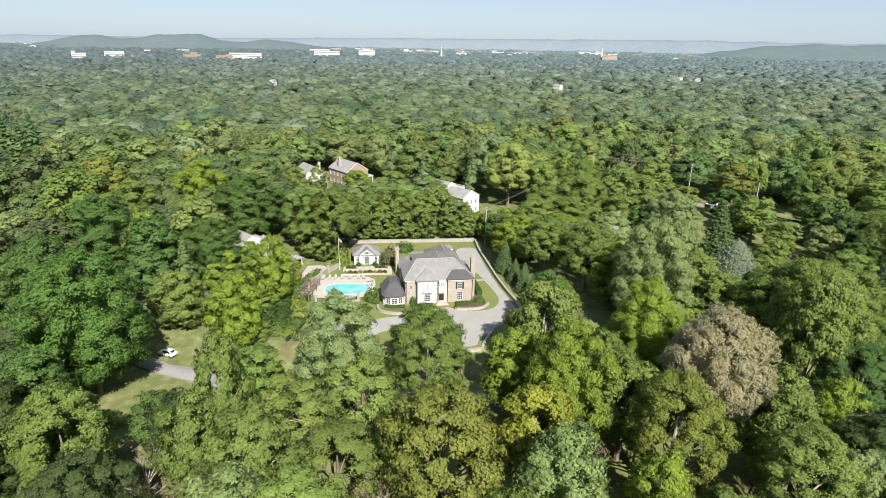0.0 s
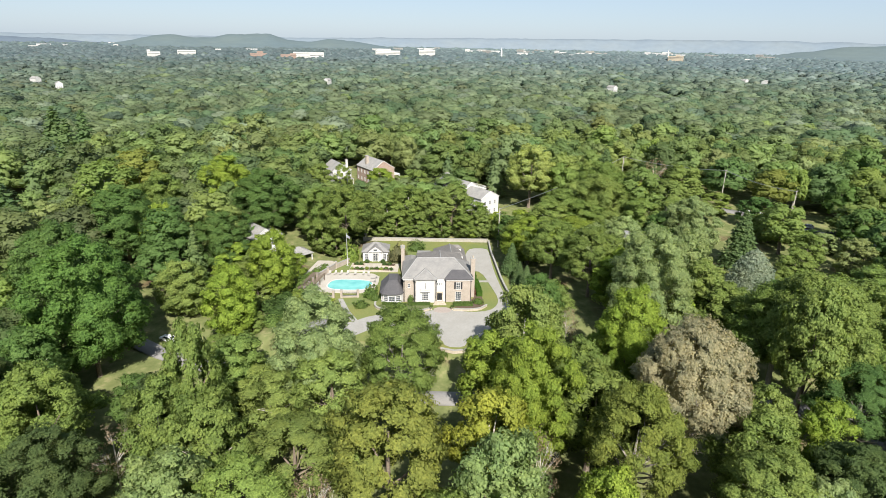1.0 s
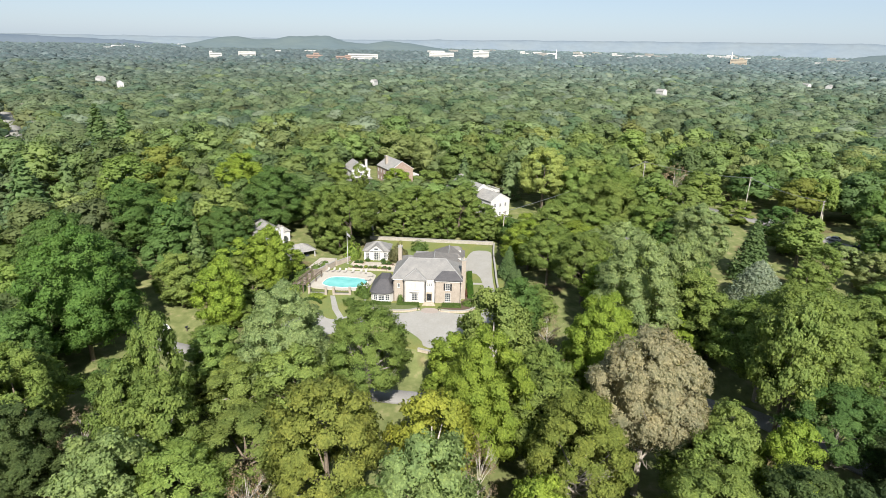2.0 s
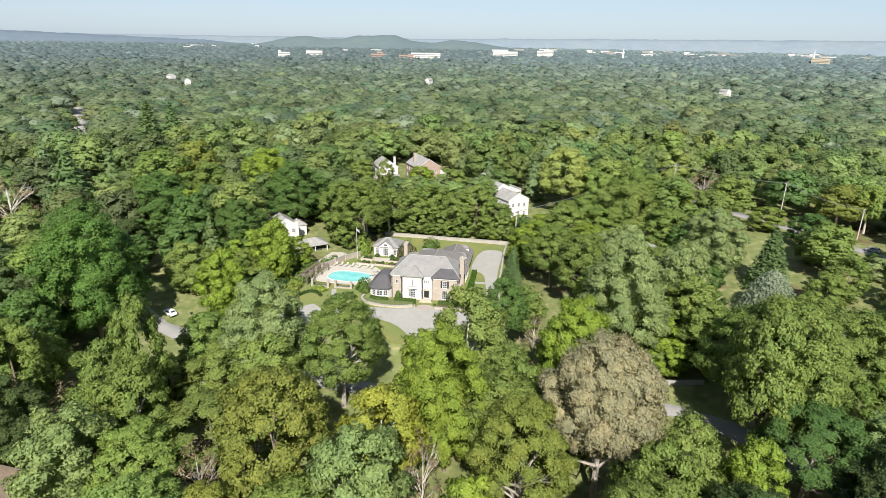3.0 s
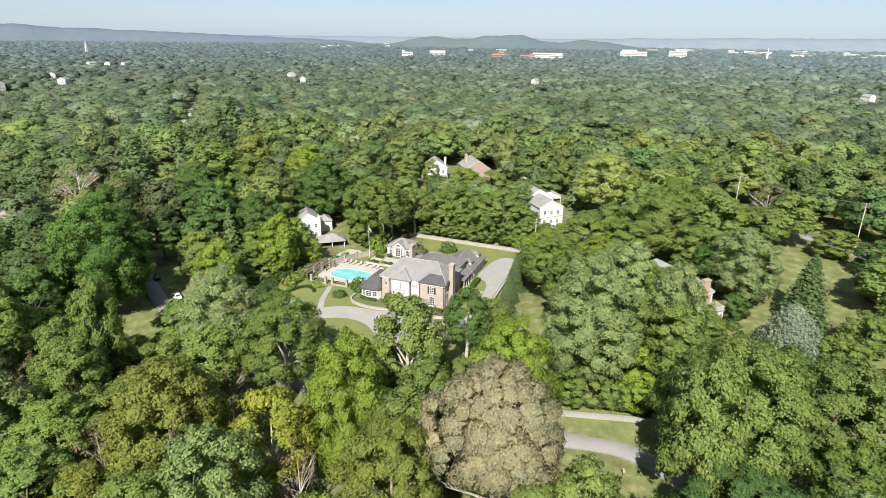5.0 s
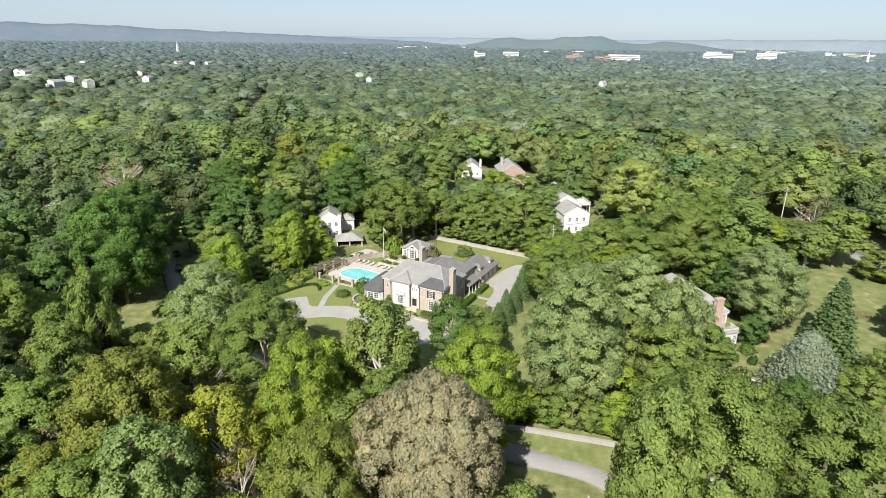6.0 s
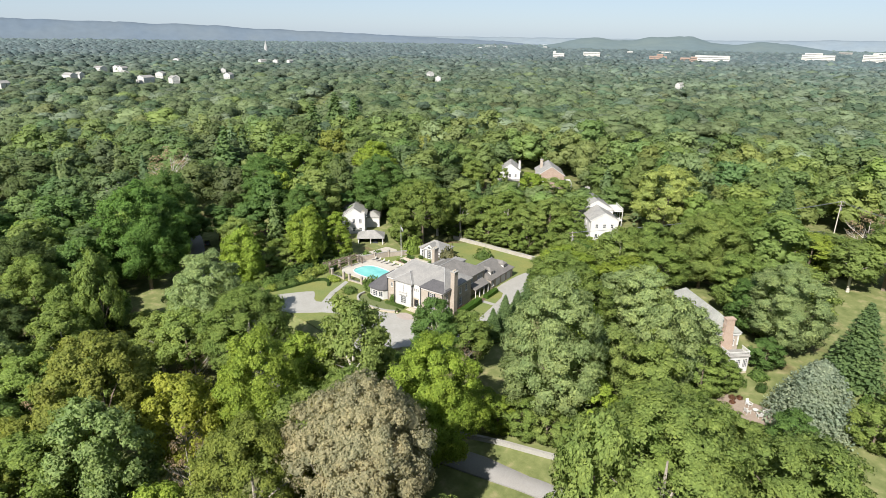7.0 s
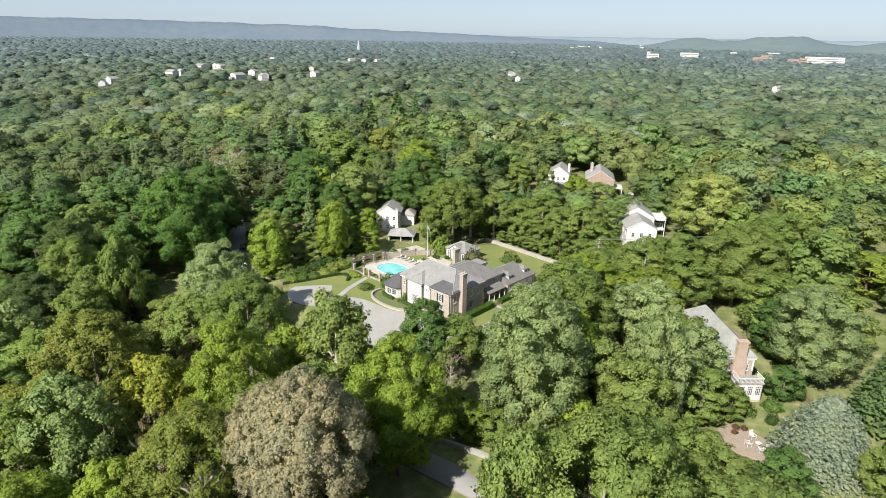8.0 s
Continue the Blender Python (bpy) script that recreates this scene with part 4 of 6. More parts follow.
# door with surround
door = part("door", boxes((0.18, 0.82, 0.12, 0.2, 0.55, 2.5), (0.88, 1.52, 0.12, 0.2, 0.55, 2.5)), BLACK, mansion, "dark double front door")
part("door_surround", boxes((-0.05, 0.15, -0.12, 0.08, 0.3, 2.75), (1.55, 1.75, -0.12, 0.08, 0.3, 2.75), (-0.15, 1.85, -0.16, 0.1, 2.752, 3.0), (0.05, 1.65, -0.12, 0.1, 3.004, 3.2)), STONE, door)
part("fanlight", boxes((0.18, 1.52, 0.1, 0.14, 2.52, 2.75)), GLASS, door)
bm = bmesh.new()
tube(bm, [(0.78, 0.08, 1.5), (0.78, 0.04, 1.5)], [0.04, 0.05], 8)
part("handle", bm, METAL, door)
steps = boxes((-0.6, 2.3, -1.6, -0.62, 0, 0.52), (-0.8, 2.5, -2.0, -1.604, 0, 0.36), (-1.0, 2.7, -2.4, -2.004, 0, 0.19))
part("front_steps", bevelled(steps, 0.02), STONE, mansion, "three pale stone front steps")
# right block, brick
rb = rect(2.61, 9.8, -0.25, 13)
rh = {0: [(2.8, 4.1, 4.0, 6.1), (2.7, 4.3, 0.55, 3.2)],
      1: [(1.2, 2.2, 4.2, 6.0), (1.2, 2.2, 0.8, 3.0), (7.6, 8.6, 4.2, 6.0), (7.6, 8.8, 0.8, 3.0), (10.4, 11.4, 4.2, 6.0)]}
shell("wall", rb, 0, ZM - 0.15, BRICK, rh, mansion, "warm tan brick wall")
window(mansion, rb[0], rb[1], rh[0][0], 2, 4, shutters=True)
window(mansion, rb[0], rb[1], rh[0][1], 3, 4)
for h in rh[1]:
    window(mansion, rb[1], rb[2], h, 2, 3)
# main roofs
part("roof", roof(-9.3, 9.8, 0.3, 13, ZM + 0.02, 10.9, runs=(4.3, 5.0)), SLATE, mansion, "grey slate hip roof")
part("ridge_cap", ridge_caps([((-5.45, 6.65, 10.9), (5.25, 6.65, 10.9)), ((-9.75, -0.15, 7.12), (-5.45, 6.65, 10.9)), ((10.25, -0.15, 7.12), (5.25, 6.65, 10.9))]), LEAD, mansion)
part("bay_roof", roof(-6.1, -0.3, -0.6, 5.0, ZM + 0.07, 9.1, False, True, False), SLATE, mansion, "grey slate hip over the bay")
part("ridge_cap", ridge_caps([((-6.5, -1.0, 7.2), (-3.2, 2.3, 9.12)), ((0.1, -1.0, 7.2), (-3.2, 2.3, 9.12)), ((-3.2, 2.3, 9.12), (-3.2, 4.0, 9.12))], 0.1), LEAD, mansion)
part("side_roof", roof(2.6, 9.8, -0.25, 5.6, ZM + 0.03, 8.75, True, True, True, runs=(2.2, 2.2)), DARK_SLATE, mansion, "dark slate hip roof")
part("cornice", boxes((-9.45, -6.2, -0.12, -0.004, ZM - 0.45, ZM - 0.16), (-0.2, 2.5, -0.12, -0.004, ZM - 0.45, ZM - 0.16), (2.5, 9.95, -0.38, -0.254, ZM - 0.6, ZM - 0.3), (9.804, 9.93, -0.25, 13, ZM - 0.6, ZM - 0.3), (-9.43, -9.304, -0.12, 13, ZM - 0.45, ZM - 0.16), (-6.25, -0.15, -0.75, -0.604, ZM - 0.4, ZM - 0.1)), WHITE, mansion, "white painted eaves cornice")
for u, v in ((-6.25, -0.72), (-0.15, -0.72), (2.5, -0.4), (9.6, -0.4), (-9.1, -0.15)):
    downspout(mansion, u, v, ZM - 0.75)
chimney(mansion, 9.804, 11.0, 3.0, 4.6, 12.1, BRICK)
# rear two-storey wing
rw = rect(-5.0, 8.1, 13.004, 23)
rwh = {1: [(1.0, 2.0, 3.9, 5.4), (2.6, 3.6, 3.9, 5.4), (6.0, 6.9, 3.9, 5.4), (7.0, 7.9, 3.9, 5.4), (8.0, 8.9, 3.9, 5.4), (1.0, 2.4, 0.8, 2.6)],
       3: [(2.0, 3.0, 3.9, 5.4), (5.0, 6.0, 3.9, 5.4)]}
shell("wall", rw, 0, 6.2, BRICK, rwh, mansion, "tan brick rear wing")
for i, hs in rwh.items():
    for h in hs:
        window(mansion, rw[i], rw[(i + 1) % 4], h, 2, 3)
part("roof", roof(-5.0, 8.1, 9.0, 23, 6.25, 9.7, False, False, True), OLD_SLATE, mansion, "weathered grey slate roof")
part("ridge_cap", ridge_caps([((1.55, 9.0, 9.7), (1.55, 16.5, 9.7))]), LEAD, mansion)
part("cornice", boxes((8.104, 8.2, 13, 23, 5.7, 6.0)), WHITE, mansion)
# side porch
porch_roof = bmesh.new()
solid(porch_roof, [(8.1, 14.5, 3.1), (10.6, 14.5, 2.75), (10.6, 21.9, 2.75), (8.1, 21.9, 3.1), (8.1, 14.5, 3.9), (10.6, 14.5, 2.95), (10.6, 21.9, 2.95), (8.1, 21.9, 3.9)],
      [(3, 2, 1, 0), (4, 5, 6, 7), (0, 1, 5, 4), (1, 2, 6, 5), (2, 3, 7, 6), (3, 0, 4, 7)])
porch = part("porch", porch_roof, OLD_SLATE, mansion, "slate porch roof on white posts")
for v in (14.8, 17.0, 19.3, 21.6):
    bm = bmesh.new()
    tube(bm, [(10.35, v, 0.0), (10.35, v, 2.8)], [0.13, 0.11], 8)
    box(bm, 10.19, 10.51, v - 0.16, v + 0.16, 0, 0.2)
    part("post", bm, WHITE, porch)
# garage wing
gw = rect(0.8, 10.3, 23.004, 36)
gh = {1: [(0.7, 1.9, 0.9, 2.5), (3.0, 5.6, 0.05, 2.5), (6.2, 8.8, 0.05, 2.5), (9.4, 12.0, 0.05, 2.5)]}
shell("wall", gw, 0, 3.15, BRICK, gh, mansion, "low tan brick garage wing")
window(mansion, gw[1], gw[2], gh[1][0], 3, 3)
for s0, s1, z0, z1 in gh[1][1:]:
    bm = bmesh.new()
    for i in range(4):
        for j in range(4):
            w, hh = (s1 - s0) / 4, (z1 - z0) / 4
            box(bm, s0 + i * w + 0.03, s0 + i * w + w - 0.03, 0.12, 0.18, z0 + j * hh + 0.03, z0 + j * hh + hh - 0.03)
    box(bm, s0, s1, 0.181, 0.22, z0, z1)
    part("garage_door", put(bm, along(gw[1], gw[2])), WHITE, mansion, "white panelled garage door")
part("roof", roof(0.8, 10.3, 23.2, 36, 3.2, 6.7, False, False, True), OLD_SLATE, mansion, "weathered grey slate roof")
part("ridge_cap", ridge_caps([((5.55, 23.0, 6.7), (5.55, 31.4, 6.7))]), LEAD, mansion)
for v in (25.2, 32.6):
    d = part("dormer", boxes((7.4, 9.4, v - 0.9, v + 0.9, 3.4, 5.1)), WHITE, mansion, "white dormer with a slate hip")
    part("dormer_roof", roof(6.6, 9.4, v - 0.9, v + 0.9, 5.15, 6.0, True, False, True, 0.2), OLD_SLATE, d)
    part("pane", boxes((9.404, 9.42, v - 0.5, v + 0.5, 3.9, 4.8)), GLASS, d)
# low rear-left wing with its chimney
lw = rect(-9.2, -5.004, 16.5, 26)
shell("wall", lw, 0, 4.2, STUCCO, {3: [(2.0, 3.4, 0.6, 2.8), (5.5, 6.9, 0.6, 2.8)], 0: [(1.4, 2.8, 0.6, 2.8)]}, mansion, "single-storey pale brick wing")
for h in ((2.0, 3.4, 0.6, 2.8), (5.5, 6.9, 0.6, 2.8)):
    window(mansion, lw[3], lw[0], h, 3, 4)
window(mansion, lw[0], lw[1], (1.4, 2.8, 0.6, 2.8), 3, 4)
part("roof", roof(-9.2, -5.0, 16.5, 26, 4.25, 5.6, False), SLATE, mansion, "low grey hip roof")
chimney(mansion, -10.3, -9.21, 21.9, 24.0, 8.8, BRICK)
part("parapet_block", boxes((-4.9, -1.2, 23.01, 27, 0, 5.6)), WHITE, mansion, "white flat-roofed stair block")
part("flat_roof", boxes((-5.15, -0.95, 23.02, 27.25, 5.604, 5.8)), SLATE, mansion)
# sunroom wing with a curved front
sr = [(-15.6, 0.2), (-14.9, -1.0), (-13.5, -1.6), (-11.5, -1.6), (-10.1, -1.0), (-9.4, 0.2), (-9.4, 8.0), (-15.6, 8.0)]
bm = bmesh.new()
sun_holes = []
for i in range(8):
    a, b = Vector(sr[i]), Vector(sr[(i + 1) % 8])
    L = (b - a).length
    hs = [(0.12, L - 0.12, 0.8, 2.5)] if i in (0, 1, 2, 3) else [(1.5, 3.1, 0.8, 2.5), (4.3, 5.9, 0.8, 2.5)] if i == 7 else []
    wall_with(bm, a, b, 0, 3.0, hs, 0.18)
    sun_holes += [(a, b, h) for h in hs]
sunroom = part("sunroom", bm, WHITE, mansion, "white bow-fronted sunroom")
for a, b, h in sun_holes:
    window(sunroom, a, b, h, 2, 3)
bm = bmesh.new()
eave = [(x + (-0.35 if x < -12.2 else 0.2), y + (-0.35 if y < 4 else 0.0)) for x, y in sr]
apex = [(-13.5, 2.8, 5.5), (-11.0, 2.8, 5.5), (-11.0, 8.0, 5.5), (-13.5, 8.0, 5.5)]
lo = [bm.verts.new((x, y, 2.9)) for x, y in eave]
hi = [bm.verts.new((x, y, 3.1)) for x, y in eave]
p, p2, q2, q = [bm.verts.new(v) for v in apex]
bm.faces.new(lo[::-1])
for i in range(8):
    bm.faces.new((lo[i], lo[(i + 1) % 8], hi[(i + 1) % 8], hi[i]))
for i in (0, 1):
    bm.faces.new((hi[i], hi[i + 1], p))
bm.faces.new((hi[2], hi[3], p2, p))
for i in (3, 4):
    bm.faces.new((hi[i], hi[i + 1], p2))
bm.faces.new((hi[5], hi[6], q2, p2))
bm.faces.new((hi[6], hi[7], q, q2))
bm.faces.new((hi[7], hi[0], p, q))
bm.faces.new((p, p2, q2, q))
bmesh.ops.recalc_face_normals(bm, faces=bm.faces[:])
part("sunroom_roof", bm, DARK_SLATE, mansion, "dark slate sunroom roof")

# ---- pool house ----
pool_house = thing("pool_house", "small white pool house with a pedimented front and grey hip roof", "house", at=(-24.3, 186.2, 0), turn=8)
ph = rect(-4.2, 4.2, 0, 7)
phh = {0: [(0.7, 1.7, 0.5, 2.7), (3.0, 5.4, 0.1, 2.8), (6.7, 7.7, 0.5, 2.7)], 1: [(2.0, 3.2, 0.6, 2.6), (4.6, 5.8, 0.6, 2.6)], 3: [(1.5, 2.7, 0.6, 2.6)]}
shell("wall", ph, 0, 3.4, WHITE, phh, pool_house)
for i, hs in phh.items():
    for h in hs:
        window(pool_house, ph[i], ph[(i + 1) % 4], h, 4 if h[1] - h[0] > 2 else 2, 4)
part("roof", roof(-4.2, 4.2, 0, 7, 3.45, 5.7), SLATE, pool_house, "grey slate hip roof")
bm = bmesh.new()
solid(bm, [(-2.4, -0.6, 3.4), (2.4, -0.6, 3.4), (0, -0.6, 5.2), (-2.4, 2.6, 3.4), (2.4, 2.6, 3.4), (0, 2.6, 5.2)], [(0, 1, 2), (5, 4, 3), (0, 3, 4, 1), (1, 4, 5, 2), (2, 5, 3, 0)])
ped = part("pediment", bm, WHITE, pool_house, "white gable pediment with a fan window")
bm = bmesh.new()
solid(bm, [(-2.75, -0.75, 3.35), (0, -0.75, 5.35), (2.75, -0.75, 3.35), (2.75, -0.75, 3.5), (0, -0.75, 5.52), (-2.75, -0.75, 3.5), (-2.75, 2.6, 3.35), (0, 2.6, 5.35), (2.75, 2.6, 3.35), (2.75, 2.6, 3.5), (0, 2.6, 5.52), (-2.75, 2.6, 3.5)],
      [(0, 1, 4, 5), (1, 2, 3, 4), (11, 10, 7, 6), (10, 9, 8, 7), (5, 4, 10, 11), (4, 3, 9, 10), (0, 6, 7, 1), (1, 7, 8, 2), (0, 5, 11, 6), (2, 8, 9, 3)])
part("gable_roof", bm, SLATE, ped)
part("fan_window", boxes((-0.6, 0.6, -0.64, -0.61, 3.9, 4.4)), GLASS, ped)
for u in (-2.2, -0.9, 0.9, 2.2):
    bm = bmesh.new()
    tube(bm, [(u, -0.45, 0.1), (u, -0.45, 3.4)], [0.16, 0.13], 8)
    part("column", bm, WHITE, pool_house)


# ---- grounds of the estate ----
tagged(part("lawn", slab(smoothed([(-42, 131), (-8, 131), (2, 129.5), (12, 130), (21, 138), (24, 152), (21, 170), (16, 190), (13.5, 213), (-30, 209), (-34, 190), (-40, 180), (-43, 160)], 2), -0.6, 0.05), LAWN), "mown green lawn round the mansion", "lawn", kind="structure")
DRIVE = [(-35, 133.5), (-33.4, 137), (-29.6, 143.6), (-27.8, 143), (-23.6, 139.6), (-21.3, 141), (-18.6, 144), (-15.5, 145.9), (-11, 147), (-5, 148), (-2, 150.5), (3, 151.4), (9, 150.5), (14, 152), (16.2, 156), (16.5, 161), (14, 170.5), (11.0, 181), (7.2, 182.2), (6.0, 183.5), (5.0, 193.5), (5.2, 199), (6.6, 203.6), (12.0, 204.2), (13.2, 200), (14.4, 187), (16.6, 172), (19.6, 158), (20.6, 152), (18, 145), (13, 140), (9, 134), (8.2, 130.5), (3.8, 130.3), (2.5, 134), (-3, 139), (-9, 140.6), (-15, 138.4), (-19.5, 133), (-23, 130), (-30, 129.5)]
tagged(part("driveway", slab(smoothed(DRIVE, 1), -0.4, 0.1), CONCRETE), "wide pale concrete driveway sweeping round the house", "driveway", kind="structure")
tagged(part("garden_path", slab([(-28.9, 154.6), (-27.6, 154.9), (-23.5, 146.5), (-20.2, 141.6), (-21.6, 140.8), (-25.2, 146.2)], -0.3, 0.12), CONCRETE), "pale concrete path to the pool gate", "path", kind="structure")
tagged(part("side_path", slab([(9.4, 172.2), (14.0, 172.8), (13.7, 174.1), (9.3, 173.4)], -0.3, 0.115), CONCRETE), "pale side path across the lawn strip", "path", kind="structure")
tagged(part("brick_forecourt", slab(smoothed([(-1.4, 152.3), (3.2, 152.9), (3.8, 149.6), (-1.0, 149.0)], 1), -0.3, 0.125), mottled("forecourt_brick", (0.29, 0.25, 0.225), 6, 0.4, 0.15)), "worn brick forecourt at the front steps", "paving", kind="structure")
COVER = mottled("ground_cover", (0.1, 0.12, 0.045), 5, 0.6, 0.35, 0.95, 0.8)
MULCH = mottled("dark_mulch", (0.09, 0.065, 0.045), 8, 0.7, 0.4, 0.98, 0.6)
tagged(part("front_bed", slab(smoothed([(-17.5, 151.5), (-16, 149), (-11, 148.5), (-2.5, 150.5), (-2.0, 154.5), (-15, 153)], 1), -0.3, 0.13), COVER), "planted bed with low ground cover before the facade", "bed", kind="structure")
tagged(part("east_bed", slab(smoothed([(3.5, 154.8), (4.2, 152.6), (11.5, 153.4), (12.8, 156), (10.6, 166), (8.2, 181), (7.4, 181), (9.0, 166), (9.6, 158.4)], 1), -0.3, 0.13), MULCH), "mulched planting bed along the side wall", "bed", kind="structure")


GREY_STONE = mottled("grey_wall_stone", (0.3, 0.28, 0.245), 2.5, 0.4, 0.2, 0.95, 0.5)


def low_wall(name, line, thick, height, material, label, coping=True, base=-0.3):
    """A garden wall along a line; one mesh, with a coping stone."""
    root = thing(name, label, "wall", kind="structure")
    for nm, w, z0, z1, mat in (("wall_body", thick, base, height, material), ("coping", thick + 0.14, height + 0.002, height + 0.1, CONCRETE)):
        if nm == "coping" and not coping:
            continue
        bm = bmesh.new()
        last = None
        for i, p in enumerate(line):
            a, b = Vector(line[max(i - 1, 0)]), Vector(line[min(i + 1, len(line) - 1)])
            n = Vector((-(b - a).y, (b - a).x)).normalized() * w / 2
            g = ground_z(*p) if len(line[0]) == 2 else 0
            vs = [bm.verts.new((p[0] + s * n.x, p[1] + s * n.y, g + z)) for s, z in ((1, z0), (1, z1), (-1, z1), (-1, z0))]
            if last:
                for k in range(4):
                    bm.faces.new((last[k], vs[k], vs[(k + 1) % 4], last[(k + 1) % 4]))
            else:
                bm.faces.new(vs)
            last = vs
        bm.faces.new(last[::-1])
        bmesh.ops.recalc_face_normals(bm, faces=bm.faces[:])
        part(nm, bm, mat, root)
    return root


low_wall("retaining_wall", smooth_line([(-17.8, 153.0), (-17.6, 150.4), (-15.4, 148.3), (-10, 147.7), (-4.5, 148.9), (-2.4, 150.6)]), 0.4, 0.62, STONE, "low curved buff stone retaining wall with pale coping")
low_wall("retaining_wall", smooth_line([(4.2, 151.0), (8, 151.2), (11.5, 152.2), (13.2, 155.0)]), 0.4, 0.62, STONE, "low curved buff stone retaining wall with pale coping")
low_wall("front_wall", [(2.6, 129.6), (6, 129.2), (9.4, 129.7)], 0.5, 0.5, STONE, "pale stone wall at the edge of the drive")
low_wall("front_wall", smooth_line([(9.6, 130.0), (10.8, 134), (13, 138.5)]), 0.5, 0.5, STONE, "pale stone wall at the edge of the drive")
low_wall("rear_wall", [(-33, 207.2), (-20, 208.4), (-5, 209.6), (12.4, 211.4)], 0.45, 1.2, GREY_STONE, "long pale stuccoed boundary wall behind the garden")
low_wall("side_wall", smooth_line([(12.8, 211), (13.6, 200), (15.4, 188), (17.6, 172), (20.6, 158), (22.2, 152), (21, 147)]), 0.4, 1.0, GREY_STONE, "grey stone boundary wall beside the drive")
low_wall("roadside_wall", smooth_line([(38, 126.6), (47.5, 130.8), (55, 133), (62.3, 135.4), (72, 138)]), 0.5, 0.9, CONCRETE, "low pale dry-stone wall along the lane")

# pool
POOL = smoothed([(-34.3, 160.6), (-34.4, 166.9), (-31.5, 168.8), (-23.0, 168.9), (-21.2, 166.6), (-22.0, 162.4), (-25.6, 160.7)], 2)
DECK = smoothed([(-38.2, 158.8), (-29, 158.5), (-20.4, 159.8), (-19.6, 166), (-20.6, 174.4), (-29, 174.6), (-37.0, 173.4), (-38.0, 166)], 1)
bm = bmesh.new()
loops = [[[bm.verts.new((x, y, z)) for x, y in pts] for z in (0.06, 0.3)] for pts in (DECK, POOL)]
rim = []
for (lo, hi), way in zip(loops, (1, -1)):
    for k in range(len(hi)):
        j = (k + 1) % len(hi)
        bm.faces.new((lo[k], lo[j], hi[j], hi[k])[::way])
        rim.append(bm.edges.get((hi[k], hi[j])))
bmesh.ops.triangle_fill(bm, use_beauty=True, use_dissolve=False, edges=rim)
bmesh.ops.recalc_face_normals(bm, faces=bm.faces[:])
pool_deck = part("pool_deck", bm, mottled("pool_deck_concrete", (0.37, 0.345, 0.305), 3, 0.3, 0.1))
tagged(pool_deck, "pale concrete deck round the swimming pool", "paving", kind="structure")
pool = thing("swimming_pool", "rectangular swimming pool with turquoise water", "pool", at=(0, 0, 0.06))
part("basin", slab(POOL, 0.0, 0.02), mottled("pool_plaster", (0.45, 0.72, 0.72), 4, 0.4, 0.06), pool)
part("water", slab(POOL, 0.03, 0.16), WATER, pool, "clear turquoise water")
bm = bmesh.new()
for k in range(len(POOL)):
    a, b = Vector(POOL[k]), Vector(POOL[(k + 1) % len(POOL)])
    vs = box(bm, -0.02, (b - a).length + 0.02, -0.05, 0.3, 0.25, 0.31)
    bmesh.ops.transform(bm, matrix=along(a, b), verts=vs)
part("coping", bm, WHITE, pool, "white coping edge")


FABRIC = mottled("bleached_sling_fabric", (0.36, 0.34, 0.31), 6, 0.8, 0.12)


def lounger():
    root = thing("sun_lounger", "pale reclining sun lounger on the pool deck", "lounger", "loungers by the pool")
    part("frame", boxes((-0.33, -0.27, -0.95, 0.95, 0.26, 0.33), (0.27, 0.33, -0.95, 0.95, 0.26, 0.33)), METAL, root)
    for x in (-0.3, 0.3):
        for y in (-0.8, 0.7):
            part("leg", boxes((x - 0.03, x + 0.03, y - 0.03, y + 0.03, 0, 0.26)), METAL, root)
    part("mattress", bevelled(boxes((-0.34, 0.34, -0.95, 0.35, 0.335, 0.43)), 0.03), FABRIC, root)
    b = part("backrest", bevelled(boxes((-0.34, 0.34, 0, 0.8, 0, 0.09)), 0.03), FABRIC, root)
    b.matrix_basis = pose(0, 0.36, 0.36, 50, 0, 0)
    return root


first = lounger()
for x, y, a in ((-36.2, 172.2, -12), (-34.4, 172.6, -8), (-32.6, 172.7, -6), (-30.6, 172.9, -2), (-28.2, 173.2, 4), (-25.6, 173.4, 6), (-24.0, 173.3, 12), (-21.6, 170.5, -80), (-21.4, 167.5, -85)):
    copy_thing(first, pose(x, y, 0.3, 0, 0, a))
for o in (*first.children, first):
    bpy.data.objects.remove(o)


def pillar(x, y, h=2.3, w=0.62, turn=8):
    p = thing("gate_pillar", "square buff brick pillar with a pale cap", "pillar", "pillars round the pool garden", (x, y, 0.0), turn)
    part("shaft", boxes((-w / 2, w / 2, -w / 2, w / 2, 0, h)), mottled_brick, p)
    part("cap", bevelled(boxes((-w / 2 - 0.1, w / 2 + 0.1, -w / 2 - 0.1, w / 2 + 0.1, h + 0.002, h + 0.16)), 0.04), CONCRETE, p)
    return p


mottled_brick = BRICK
PILLARS = [(-35.2, 154.6), (-30.4, 155.3), (-28.2, 155.7), (-23.6, 156.6), (-38.9, 160.2), (-38.9, 164.0), (-38.7, 167.6), (-36.9, 173.2), (-35.6, 178.0), (-39.2, 156.6)]
for x, y in PILLARS:
    pillar(x, y)


